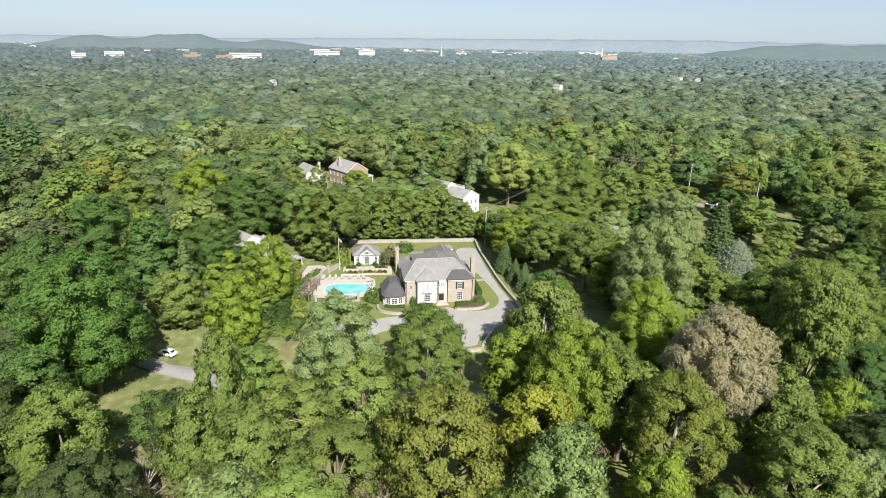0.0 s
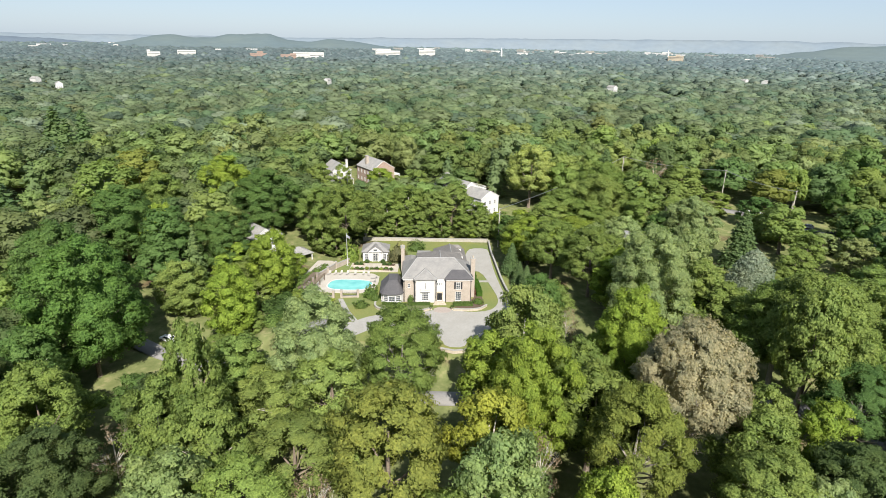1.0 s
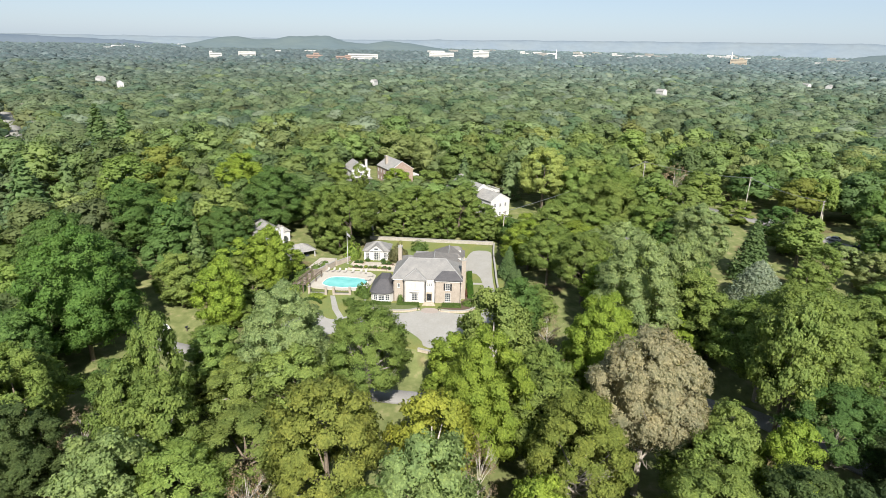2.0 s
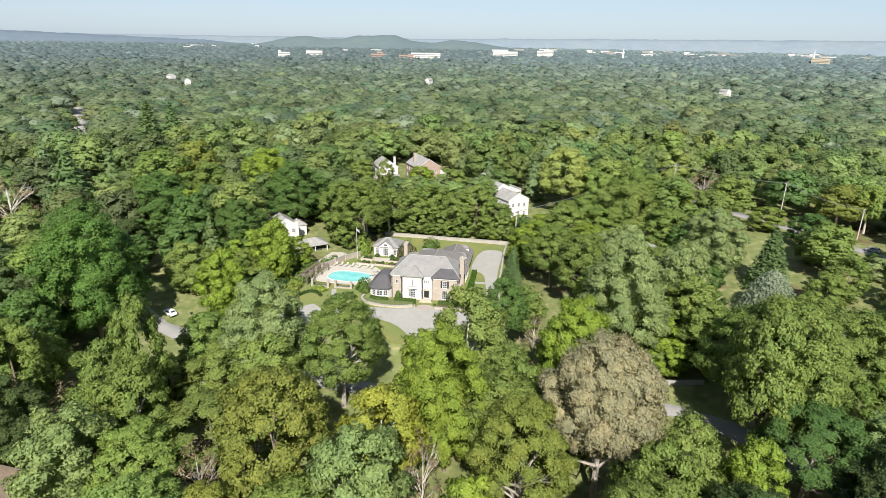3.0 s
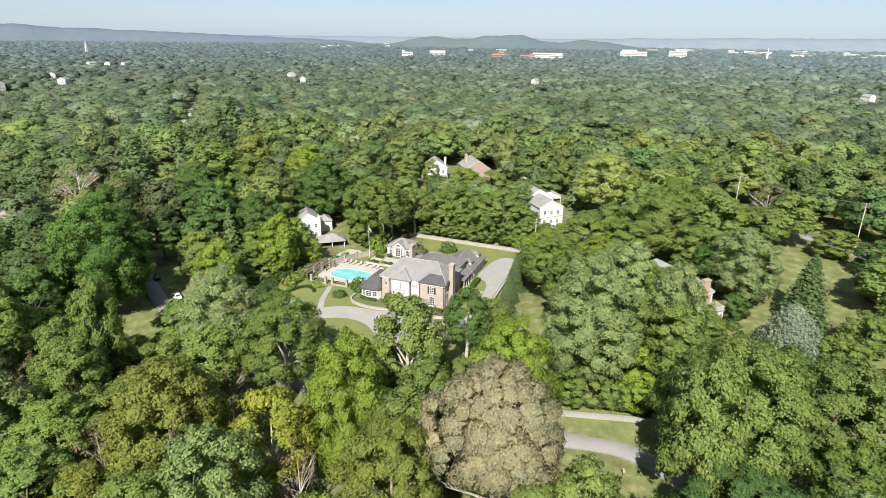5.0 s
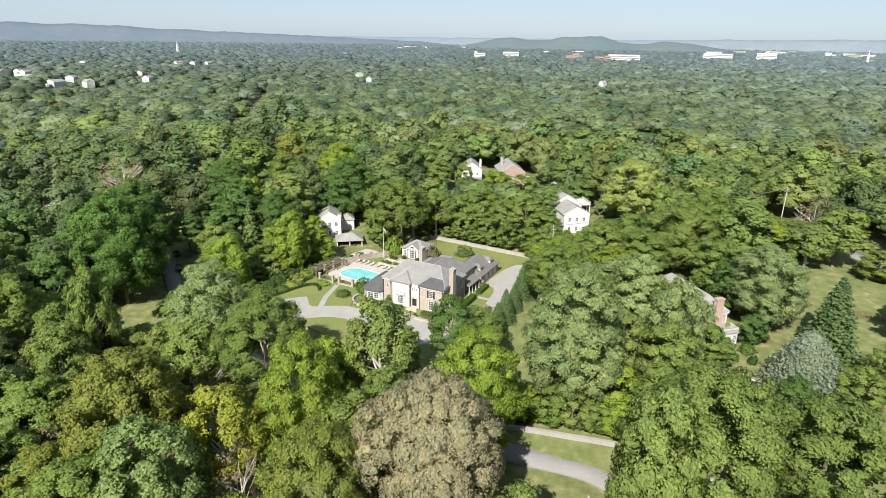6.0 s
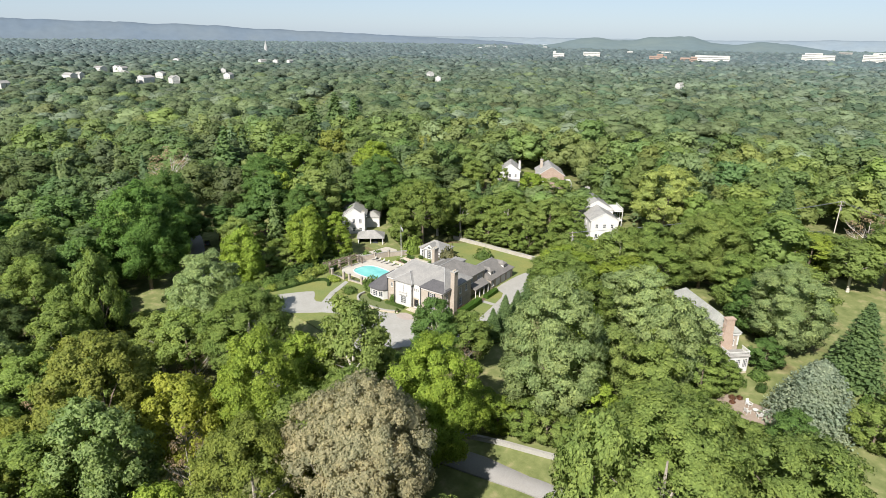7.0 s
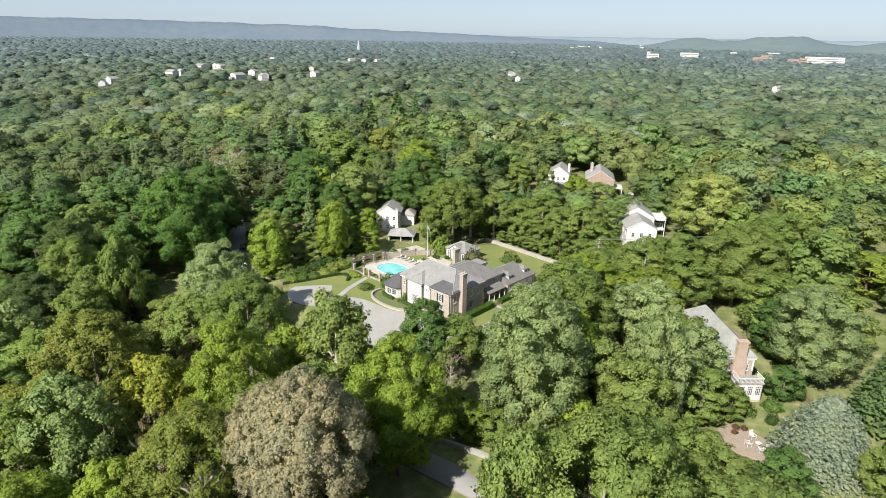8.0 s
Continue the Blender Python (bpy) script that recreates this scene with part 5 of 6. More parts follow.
def railing(name, a, b, z0, z1, material, step=0.16, label="dark iron railing between brick pillars"):
    L = (Vector(b) - Vector(a)).length
    r = thing(name, label, "railing", kind="structure")
    m = along(a, b)
    part("rail", put(boxes((0, L, -0.03, 0.03, z1 - 0.06, z1), (0, L, -0.03, 0.03, z0 + 0.1, z0 + 0.15)), m), material, r)
    bm = bmesh.new()
    for i in range(int(L / step)):
        x = (i + 0.5) * step
        box(bm, x - 0.015, x + 0.015, -0.015, 0.015, z0 + 0.15, z1 - 0.06)
    part("baluster", put(bm, m), material, r)


for a, b in (((-34.9, 154.7), (-30.7, 155.3)), ((-27.9, 155.8), (-23.9, 156.5))):
    low_wall("plinth_wall", [a, b], 0.35, 0.5, BRICK, "low brick plinth wall of the pool garden")
    railing("iron_railing", a, b, 0.5, 1.5, BLACK)
low_wall("pool_wall", [(-38.7, 167.9), (-37.1, 172.9)], 0.35, 1.9, BRICK, "buff brick garden wall beside the pool")
low_wall("pool_wall", [(-36.8, 173.5), (-35.7, 177.7)], 0.35, 1.9, BRICK, "buff brick garden wall beside the pool")
low_wall("pool_wall", [(-35.4, 178.2), (-32.6, 183.5)], 0.35, 1.6, BRICK, "buff brick garden wall beside the pool")
# pergola of weathered timber on the pool's west side
pergola = thing("pergola", "weathered timber pergola on brick piers beside the pool", "pergola", at=(-38.4, 161.4, 0), turn=86)
for y in (-1.6, 1.6):
    part("beam", boxes((-6.5, 6.2, y - 0.1, y + 0.1, 2.3, 2.52)), TIMBER, pergola)
for i in range(15):
    part("rafter", boxes((-6.3 + i * 0.87, -6.18 + i * 0.87, -2.2, 2.2, 2.524, 2.66)), TIMBER, pergola)
for x in (-6.2, -2.1, 2.0, 6.0):
    for y in (-1.6, 1.6):
        part("post", boxes((x - 0.14, x + 0.14, y - 0.14, y + 0.14, 0, 2.3)), TIMBER, pergola)
# raised garden terrace between pool and pool house
tagged(part("garden_terrace", slab([(-31, 175.4), (-15.5, 177.2), (-16, 184.6), (-31.5, 183.2)], -0.3, 0.16), mottled("terrace_paving", (0.36, 0.33, 0.28), 2, 0.3, 0.2)), "paved garden terrace before the pool house", "paving", kind="structure")
for x0, y0, x1, y1 in ((-30.5, 176.2, -26, 178.4), (-24.2, 177.0, -18, 179.4), (-30.8, 180.5, -27, 182.5), (-21.6, 181.2, -17, 183.6)):
    b = thing("planting_bed", "stone-edged raised planting bed", "bed", "beds on the terrace", (x0, y0, 0.1))
    part("edging", boxes((0, x1 - x0, 0, 0.2, 0, 0.4), (0, x1 - x0, y1 - y0 - 0.2, y1 - y0, 0, 0.4), (0, 0.2, 0.204, y1 - y0 - 0.204, 0, 0.4), (x1 - x0 - 0.2, x1 - x0, 0.204, y1 - y0 - 0.204, 0, 0.4)), STONE, b)
    part("soil", boxes((0.2, x1 - x0 - 0.2, 0.2, y1 - y0 - 0.2, 0, 0.34)), MULCH, b)

# flagpole
pole = thing("flagpole", "tall white flagpole with a small pale flag", "flagpole", at=(-32.5, 180.8, 0))
bm = bmesh.new()
tube(bm, [(0, 0, 0), (0, 0, 5), (0, 0, 11)], [0.11, 0.09, 0.05], 8)
part("pole", bm, WHITE, pole)
bm = bmesh.new()
bmesh.ops.create_uvsphere(bm, u_segments=8, v_segments=6, radius=0.13, matrix=pose(0, 0, 11.1))
part("finial", bm, METAL, pole)
bm = bmesh.new()
vs = [[bm.verts.new((0.06 + 0.22 * i, 0.12 * math.sin(i * 1.1) * i / 4, 10.7 - 0.3 * j - 0.14 * i)) for i in range(6)] for j in range(4)]
for r, s in zip(vs, vs[1:]):
    for i in range(5):
        bm.faces.new((r[i], r[i + 1], s[i + 1], s[i]))
bmesh.ops.solidify(bm, geom=bm.faces[:], thickness=0.02)
part("flag", bm, WHITE, pole)
part("base", boxes((-0.3, 0.3, -0.3, 0.3, 0, 0.2)), CONCRETE, pole)


# ---- shrubs and hedges ----
def shrub_mesh(seed, n, leaf, shape="round"):
    rand = np.random.default_rng(seed)
    d = rand.normal(0, 1, (n, 3))
    d[:, 2] = np.abs(d[:, 2]) * 0.9 - 0.15
    d /= np.linalg.norm(d, axis=1)[:, None]
    k = np.array([1 + 0.5 * noise.noise(Vector(p * 1.8 + seed)) for p in d])[:, None]
    p = d * k * rand.uniform(0.85, 1.08, n)[:, None]
    v, f = leaf_cards(p + [0, 0, 0.25], d, leaf, rand)
    cv, cf = lumpy(2, np.array([0, 0, 0.2]), np.array([0.86, 0.86, 0.8]), rand)
    return mesh_from("foliage", np.concatenate([v, cv]), np.concatenate([f, cf + len(v)]), LEAF)


SHRUBS = [shrub_mesh(70 + i, 420, 0.2) for i in range(3)]


def shrub(x, y, r, h, tint, label, category="shrub", group="garden shrubs", z=None):
    root = thing("shrub", label, category, group)
    root.matrix_basis = pose(x, y, ground_z(x, y) + 0.05 if z is None else z, 0, 0, tree_rand.uniform(0, 360)) @ Matrix.Diagonal((r, r, h / 1.2, 1))
    f = new("foliage", tree_rand.choice(SHRUBS))
    f.parent = root
    f.color = (*jitter(tint, 0.15, tree_rand), 1)
    bm = bmesh.new()
    tube(bm, [(0, 0, -0.2), (0, 0, 0.3)], [0.07, 0.05], 5)
    part("stem", bm, BARK, root)


GREEN, DEEP, LIME, RUST = (0.1, 0.155, 0.042), (0.055, 0.1, 0.028), (0.2, 0.26, 0.06), (0.15, 0.075, 0.05)
ROUND = "rounded clipped green garden shrub"
for x, y, r, h in ((-21.3, 150.4, 1.9, 1.7), (-20.0, 157.3, 2.2, 3.2), (-18.6, 155.6, 1.3, 1.6), (-12.5, 199.5, 2.8, 3.0), (-8.2, 155.0, 0.8, 2.2), (10.8, 156.8, 1.3, 1.4), (16.0, 134.5, 1.6, 1.4), (13.6, 134.2, 1.2, 1.0)):
    shrub(x, y, r, h, GREEN, ROUND)
for x, y, r, h in ((-38.6, 135.6, 1.7, 1.5), (-38.4, 138.8, 1.8, 1.7), (-38.0, 142.2, 1.9, 1.8), (-38.2, 145.8, 2.0, 1.9), (-39.2, 149.4, 2.2, 2.4), (-40.2, 153.0, 2.2, 2.6), (-40.6, 156.4, 2.2, 2.8), (-42.2, 141.0, 2.6, 2.4), (-42.6, 146.0, 2.7, 2.6), (-43.4, 151.0, 2.9, 3.2), (-44.4, 156.5, 2.8, 3.0), (-37.2, 148.2, 1.2, 1.1), (-46.5, 148.5, 3.0, 3.6), (-41.4, 136.8, 2.4, 2.2)):
    shrub(x, y, r, h, DEEP if r > 2.5 else (GREEN, LIME)[int(y) % 2], "loose green shrub in the border by the lawn")
for x, y, r, h in ((-31.6, 152.6, 1.8, 1.3), (-33.4, 153.2, 1.2, 1.0)):
    shrub(x, y, r, h, LIME, "low yellow-green shrub by the pool gate")
shrub(-17.0, 187.0, 2.7, 5.6, (0.12, 0.12, 0.06), "tall dark olive bush beside the pool house")
shrub(-32.6, 186.4, 2.9, 4.6, (0.16, 0.22, 0.05), "large light green bush near the flagpole")
for x, y, r, h in ((-41.6, 161.0, 1.6, 2.6), (-41.8, 164.5, 1.8, 2.8), (-41.0, 168.0, 1.7, 2.4), (-40.0, 172.0, 1.6, 2.2), (-38.6, 176.0, 1.5, 2.0)):
    shrub(x, y, r, h, GREEN, "leafy green shrub climbing the pool garden wall")
for x, y, r, h in ((9.9, 163.2, 0.9, 1.3), (9.6, 165.0, 0.9, 1.2)):
    shrub(x, y, r, h, RUST, "rust-red shrub at the foot of the chimney")
for i in range(9):
    shrub(-30.2 + i * 1.55, 177.4 + i * 0.16 + (0.3 if i % 2 else -0.2), 0.65, 0.7, (LIME, GREEN, DEEP)[i % 3], "small flowering shrub in a stone-edged bed", z=0.35)
for x, y in ((-29.6, 181.6), (-28.2, 181.8), (-20.6, 182.4), (-19, 182.6), (-26.8, 184.4), (-21.6, 185.0)):
    shrub(x, y, 0.75, 0.95, DEEP, "dark clipped box ball on the terrace", z=0.3)


def hedge(line, w, h, tint, label, seed):
    """A clipped hedge along a line: a leafy skin over a solid heart."""
    rand = np.random.default_rng(seed)
    root = thing("hedge", label, "hedge")
    vs, fs, n = [], [], 0
    bm = bmesh.new()
    for a, b in zip(line, line[1:]):
        A, B = np.array(a), np.array(b)
        L = np.linalg.norm(B - A)
        d = (B - A) / L
        nn = np.array([-d[1], d[0]])
        k = int(L * (w + 2 * h) * 26)
        s, q = rand.uniform(0, L, k), rand.uniform(-1, 1, k)
        top = rand.random(k) < w / (w + 2 * h)
        off = np.where(top, q * w / 2, np.sign(q) * w / 2)
        z = np.where(top, h, rand.uniform(0.05, h, k)) + rand.normal(0, 0.06, k)
        p = np.stack([A[0] + d[0] * s + nn[0] * off, A[1] + d[1] * s + nn[1] * off, z], 1)
        nor = np.where(top[:, None], [[0, 0, 1]], np.stack([nn[0] * np.sign(q), nn[1] * np.sign(q), np.full(k, 0.3)], 1))
        v, f = leaf_cards(p, nor.astype(float), 0.26, rand)
        vs.append(v)
        fs.append(f + n)
        n += len(v)
        vb = box(bm, -0.1, L + 0.1, -w / 2 + 0.06, w / 2 - 0.06, -0.2, h - 0.05)
        bmesh.ops.transform(bm, matrix=along(a, b), verts=vb)
    core = part("heart", bm, LEAF, root)
    f = new("foliage", mesh_from("foliage", np.concatenate(vs), np.concatenate(fs), LEAF))
    f.parent = root
    for o in (core, f):
        o.color = (*tint, 1)


hedge([(-15.6, 152.6), (-13.8, 151.9), (-10.4, 152.4)], 0.9, 0.9, GREEN, "low clipped hedge below the sunroom windows", 1)
hedge([(-8.6, 153.0), (-2.6, 153.9)], 1.0, 0.8, GREEN, "low clipped hedge before the facade", 2)
hedge([(4.0, 154.4), (9.2, 155.2)], 1.6, 0.95, GREEN, "broad clipped hedge before the brick facade", 3)
hedge([(11.0, 161.5), (10.2, 166.5), (9.4, 171.4)], 1.7, 1.5, (0.07, 0.15, 0.025), "bright green clipped hedge along the side wall", 4)
hedge([(8.9, 174.8), (8.0, 180.6)], 1.5, 1.2, (0.07, 0.14, 0.025), "bright green clipped hedge along the side wall", 5)
hedge(smooth_line([(-38.2, 132.5), (-36.4, 139), (-35.8, 146), (-34.6, 150.6), (-31.6, 150.8), (-29.4, 148.8)]), 0.8, 0.7, DEEP, "dark edging hedge curving round the lawn", 6)
hedge([(-37.4, 155.9), (-38.6, 158.4)], 1.0, 1.6, DEEP, "dark hedge beside the pergola", 7)


def urn(x, y):
    u = thing("garden_urn", "stone urn with a small green plant", "urn", "urns at the forecourt", (x, y, 0.1))
    bm = bmesh.new()
    tube(bm, [(0, 0, 0), (0, 0, 0.12), (0, 0, 0.2), (0, 0, 0.5), (0, 0, 0.75)], [0.3, 0.26, 0.14, 0.3, 0.4], 10)
    part("vase", bm, STONE, u)
    f = new("foliage", SHRUBS[0])
    f.parent = u
    f.matrix_basis = pose(0, 0, 0.75) @ Matrix.Diagonal((0.45, 0.45, 0.45, 1))
    f.color = (*GREEN, 1)


for x, y in ((-1.9, 150.9), (3.8, 151.6)):
    urn(x, y)


# ---- car ----
def car(at, turn, paint, label):
    c = thing("car", label, "car", "parked cars", at, turn)
    prof = [(-2.25, 0.45), (-2.3, 0.75), (-2.1, 0.98), (-1.1, 1.08), (-0.35, 1.6), (1.3, 1.66), (2.05, 1.15), (2.25, 1.0), (2.28, 0.5), (2.1, 0.32), (-2.1, 0.32)]
    bm = bmesh.new()
    sides = []
    for s in (-1, 1):
        sides.append([bm.verts.new((x, s * (0.92 if z < 1.12 else 0.72), z)) for x, z in prof])
    bm.faces.new(sides[0])
    bm.faces.new(sides[1][::-1])
    for i in range(len(prof)):
        j = (i + 1) % len(prof)
        bm.faces.new((sides[0][j], sides[0][i], sides[1][i], sides[1][j]))
    bmesh.ops.recalc_face_normals(bm, faces=bm.faces[:])
    body = part("body", bevelled(bm, 0.05), paint, c)
    bm = bmesh.new()
    solid(bm, [(-1.08, -0.66, 1.12), (-1.08, 0.66, 1.12), (-0.42, 0.6, 1.57), (-0.42, -0.6, 1.57)], [(0, 1, 2, 3)])
    for s in (-1, 1):
        solid(bm, [(-0.9, s * 0.935, 1.13), (1.7, s * 0.935, 1.13), (1.25, s * 0.745, 1.56), (-0.3, s * 0.745, 1.55)], [(0, 1, 2, 3)])
    solid(bm, [(1.95, -0.62, 1.24), (1.95, 0.62, 1.24), (1.42, 0.58, 1.6), (1.42, -0.58, 1.6)], [(3, 2, 1, 0)])
    bmesh.ops.solidify(bm, geom=bm.faces[:], thickness=0.03)
    put(bm, Matrix.Translation((0, 0, 0.02)))
    part("window", bm, GLASS, body, "dark tinted car glass")
    for x in (-1.4, 1.4):
        for y in (-0.86, 0.86):
            bm = bmesh.new()
            tube(bm, [(x, y - 0.11, 0.34), (x, y + 0.11, 0.34)], [0.34, 0.34], 14)
            w = part("wheel", bm, BLACK, c)
            bm = bmesh.new()
            tube(bm, [(x, y - 0.12, 0.34), (x, y + 0.12, 0.34)], [0.2, 0.2], 10)
            part("rim", bm, METAL, w)
    for y in (-0.62, 0.62):
        part("headlight", bevelled(boxes((-2.33, -2.2, y - 0.2, y + 0.2, 0.72, 0.86)), 0.03), GLASS, body)
        part("taillight", bevelled(boxes((2.16, 2.3, y - 0.18, y + 0.18, 0.82, 0.98)), 0.03), mottled("tail_red", (0.4, 0.02, 0.02), 5, 1, 0.1, 0.3, 0.0), body)
    return c


CAR_WHITE = Nodes("white_car_paint").done((0.78, 0.78, 0.77), 0.18, 0.5)
CAR_GREY = Nodes("silver_car_paint").done((0.35, 0.37, 0.39), 0.25, 0.5, 0.3)
CAR_DARK = Nodes("dark_car_paint").done((0.04, 0.045, 0.05), 0.2, 0.5)
car((-67.2, 131.6, ground_z(-67.2, 131.6) + 0.1), -22, CAR_WHITE, "white hatchback parked at the edge of the lane")
for x, y, a in ((-83.2, 137.4, -32), (-94.0, 143.4, -24)):
    car((x, y, ground_z(x, y) + 0.1), a, CAR_DARK, "dark car standing in shade on the lane")


# ---- neighbouring houses ----
def cottage(label, x, y, turn, w, l, eave, ridge, walls, roofing, chimneys=(), floors=2, parts_after=None, group="neighbouring houses", deep=0.8, hip=False):
    """A gabled house whose gable end faces its local -y."""
    z = ground_z(x, y)
    root = thing("house", label, "house", group, (x, y, z), turn)
    pts = rect(-w / 2, w / 2, 0, l)
    n = max(2, int(l / 3.2))
    step = eave / floors
    ends, sides = [], []
    for f in range(floors):
        z0 = f * step + 0.8
        z1 = z0 + min(1.5, step - 1.1)
        ends += [(w * k - 0.5, w * k + 0.5, z0, z1) for k in (0.22, 0.5, 0.78)]
        sides += [(l * (k + 0.5) / n - 0.5, l * (k + 0.5) / n + 0.5, z0, z1) for k in range(n)]
    holes = {0: ends, 1: sides, 3: sides}
    shell("wall", pts, -deep, eave, walls, holes, root)
    for i, hs in holes.items():
        for h in hs:
            window(root, pts[i], pts[(i + 1) % 4], h, 2, 2)
    if not hip:
        for v in (-0.02, l - 0.28):
            bm = bmesh.new()
            solid(bm, [(-w / 2, v, eave), (w / 2, v, eave), (0, v, ridge - 0.1), (-w / 2, v + 0.3, eave), (w / 2, v + 0.3, eave), (0, v + 0.3, ridge - 0.1)], [(0, 1, 2), (5, 4, 3), (0, 3, 4, 1), (1, 4, 5, 2), (2, 5, 3, 0)])
            part("gable", bm, walls, root)
        bm = bmesh.new()
        for s in (-1, 1):
            tube(bm, [(s * (w / 2 + 0.4), -0.08, eave - 0.02), (0, -0.08, ridge)], [0.13, 0.13], 4)
        part("bargeboard", bm, WHITE, root, "white bargeboards")
    part("roof", roof(-w / 2, w / 2, 0 if hip else 0.42, l if hip else l - 0.42, eave + 0.02, ridge, False, hip, hip, 0.4), roofing, root)
    for u0, u1, v0, v1, top in chimneys:
        chimney(root, u0, u1, v0, v1, top, BRICK if walls is not WHITE else WHITE, 1, -0.8)
    return root


GREY_SHINGLE = slate_material("grey_shingle", (0.24, 0.235, 0.225), 0.2)
PALE_SHINGLE = slate_material("pale_shingle", (0.24, 0.245, 0.228), 0.12)
TAN_STACK = brick_material("tan_stack_brick", (0.3, 0.222, 0.172), (0.35, 0.262, 0.205), (0.4, 0.34, 0.3))
TAN_SHINGLE = slate_material("tan_shingle", (0.26, 0.235, 0.2), 0.12)
BROWN_SHINGLE = slate_material("brown_shingle", (0.22, 0.17, 0.13), 0.2)
# white house behind the garden
wh = cottage("white two-storey house with a grey stepped gable roof", 12.6, 233.2, 45, 9.4, 11.5, 6.9, 9.6, WHITE, GREY_SHINGLE)
mw = rect(-5.4, 6.2, 11.52, 29)
shell("main_wall", mw, -1.2, 7.4, WHITE, {1: [(2.0, 3.0, 4.4, 6.0), (7.0, 8.0, 4.4, 6.0), (7.0, 8.4, 0.2, 2.6)]}, wh)
for h in ((2.0, 3.0, 4.4, 6.0), (7.0, 8.0, 4.4, 6.0), (7.0, 8.4, 0.2, 2.6)):
    window(wh, mw[1], mw[2], h, 2, 3)
part("main_roof", roof(-5.4, 6.2, 11.94, 28.6, 7.42, 10.9, False, False, False), GREY_SHINGLE, wh)
for v in (11.48, 28.7):
    bm = bmesh.new()
    solid(bm, [(-5.4, v, 7.4), (6.2, v, 7.4), (0.4, v, 10.8), (-5.4, v + 0.3, 7.4), (6.2, v + 0.3, 7.4), (0.4, v + 0.3, 10.8)], [(0, 1, 2), (5, 4, 3), (0, 3, 4, 1), (1, 4, 5, 2), (2, 5, 3, 0)])
    part("main_gable", bm, WHITE, wh)
bm = bmesh.new()
for q in ((-5.9, 11.4, 7.35), (6.7, 11.4, 7.35)):
    tube(bm, [q, (0.4, 11.4, 10.92)], [0.16, 0.16], 4)
part("main_bargeboard", bm, WHITE, wh, "white bargeboards")
chimney(wh, -0.3, 1.1, 26.4, 27.6, 12.2, WHITE, 1, 6)
deck = part("side_porch", boxes((6.21, 10.4, 13.0, 21.5, 6.4, 6.8), (6.21, 10.4, 13.0, 21.5, -1.2, 0.0), (6.21, 10.4, 13.0, 21.5, 3.0, 3.2)), WHITE, wh, "white two-storey side porch with a railed flat roof")
for v in (13.2, 15.9, 18.6, 21.3):
    part("post", boxes((10.1, 10.3, v - 0.1, v + 0.1, 0.0, 2.998)), WHITE, deck)
    part("post", boxes((10.1, 10.3, v - 0.1, v + 0.1, 3.204, 6.398)), WHITE, deck)
bm = boxes((10.25, 10.35, 13.0, 21.5, 7.55, 7.65), (6.3, 10.35, 13.0, 13.1, 7.55, 7.65))
for i in range(21):
    box(bm, 10.27, 10.33, 13.1 + i * 0.41, 13.16 + i * 0.41, 6.8, 7.55)
for i in range(10):
    box(bm, 6.4 + i * 0.4, 6.46 + i * 0.4, 13.02, 13.08, 6.8, 7.55)
part("railing", bm, WHITE, deck)
# red brick house and porch house further back
rh_ = cottage("red brick house with a grey gable roof and white trim", -38.0, 276.5, 40, 11.5, 16, 7.0, 11.0, RED_BRICK, GREY_SHINGLE, [(-4.2, -3.0, 9.0, 10.4, 12.4)])
part("side_porch", boxes((5.76, 9.5, 1.0, 8.0, 3.4, 3.8), (9.1, 9.4, 1.2, 1.5, -1, 3.4), (9.1, 9.4, 7.4, 7.7, -1, 3.4)), WHITE, rh_, "white side porch")
ph2 = cottage("white gabled house with a columned front porch", -56.5, 271.0, 36, 9, 13, 6.8, 10.2, WHITE, GREY_SHINGLE, [(3.6, 4.5, 4, 5, 11)])
fp = part("porch_roof", boxes((-8.0, 4.6, -3.0, -0.02, 3.1, 3.4)), GREY_SHINGLE, ph2, "grey porch roof on white columns")
for u in (-7.6, -4.6, -1.6, 1.3, 4.3):
    bm = bmesh.new()
    tube(bm, [(u, -2.7, -0.8), (u, -2.7, 3.1)], [0.16, 0.13], 8)
    part("column", bm, WHITE, fp)
# white house and carport west of the pool
lh = cottage("white two-storey house with a dark roof and outside chimney", -60.0, 183.0, 47, 8.5, 15, 6.4, 9.4, WHITE, GREY_SHINGLE, [(3.0, 4.0, -0.9, -0.02, 8.6)])
part("side_wing", boxes((4.26, 9.0, 6.0, 13.0, -0.8, 4.4)), WHITE, lh)
part("side_wing_roof", roof(4.3, 9.0, 6.0, 13.0, 4.42, 6.0, False, True, True, 0.3), GREY_SHINGLE, lh)
cp = thing("carport", "open timber carport with a grey roof on white posts", "carport", at=(-47.9, 180.6, 0.1), turn=47)
part("roof", roof(-4.4, 4.4, 0, 6.5, 2.9, 4.8, True, True, True, 0.4), GREY_SHINGLE, cp)
part("rear_wall", boxes((-4.4, 4.4, 6.2, 6.5, -0.4, 2.7), (-4.4, -4.1, 0.2, 6.19, -0.4, 2.7)), WHITE, cp)
for u in (-4.2, 0, 4.2):
    part("post", boxes((u - 0.13, u + 0.13, 0.0, 0.26, -0.4, 2.7)), WHITE, cp)
car((-48.9, 183.6, 0.15), 47 + 90, CAR_DARK, "dark car parked in the carport")
tagged(part("forecourt", slab(smoothed([(-50.5, 177.5), (-44.5, 184), (-36.5, 184.5), (-37.6, 176), (-40.5, 170), (-46, 171)], 1), -0.5, 0.14), mottled("gravel_court", (0.36, 0.33, 0.29), 6, 0.3, 0.2)), "gravel forecourt before the carport", "driveway", kind="structure")
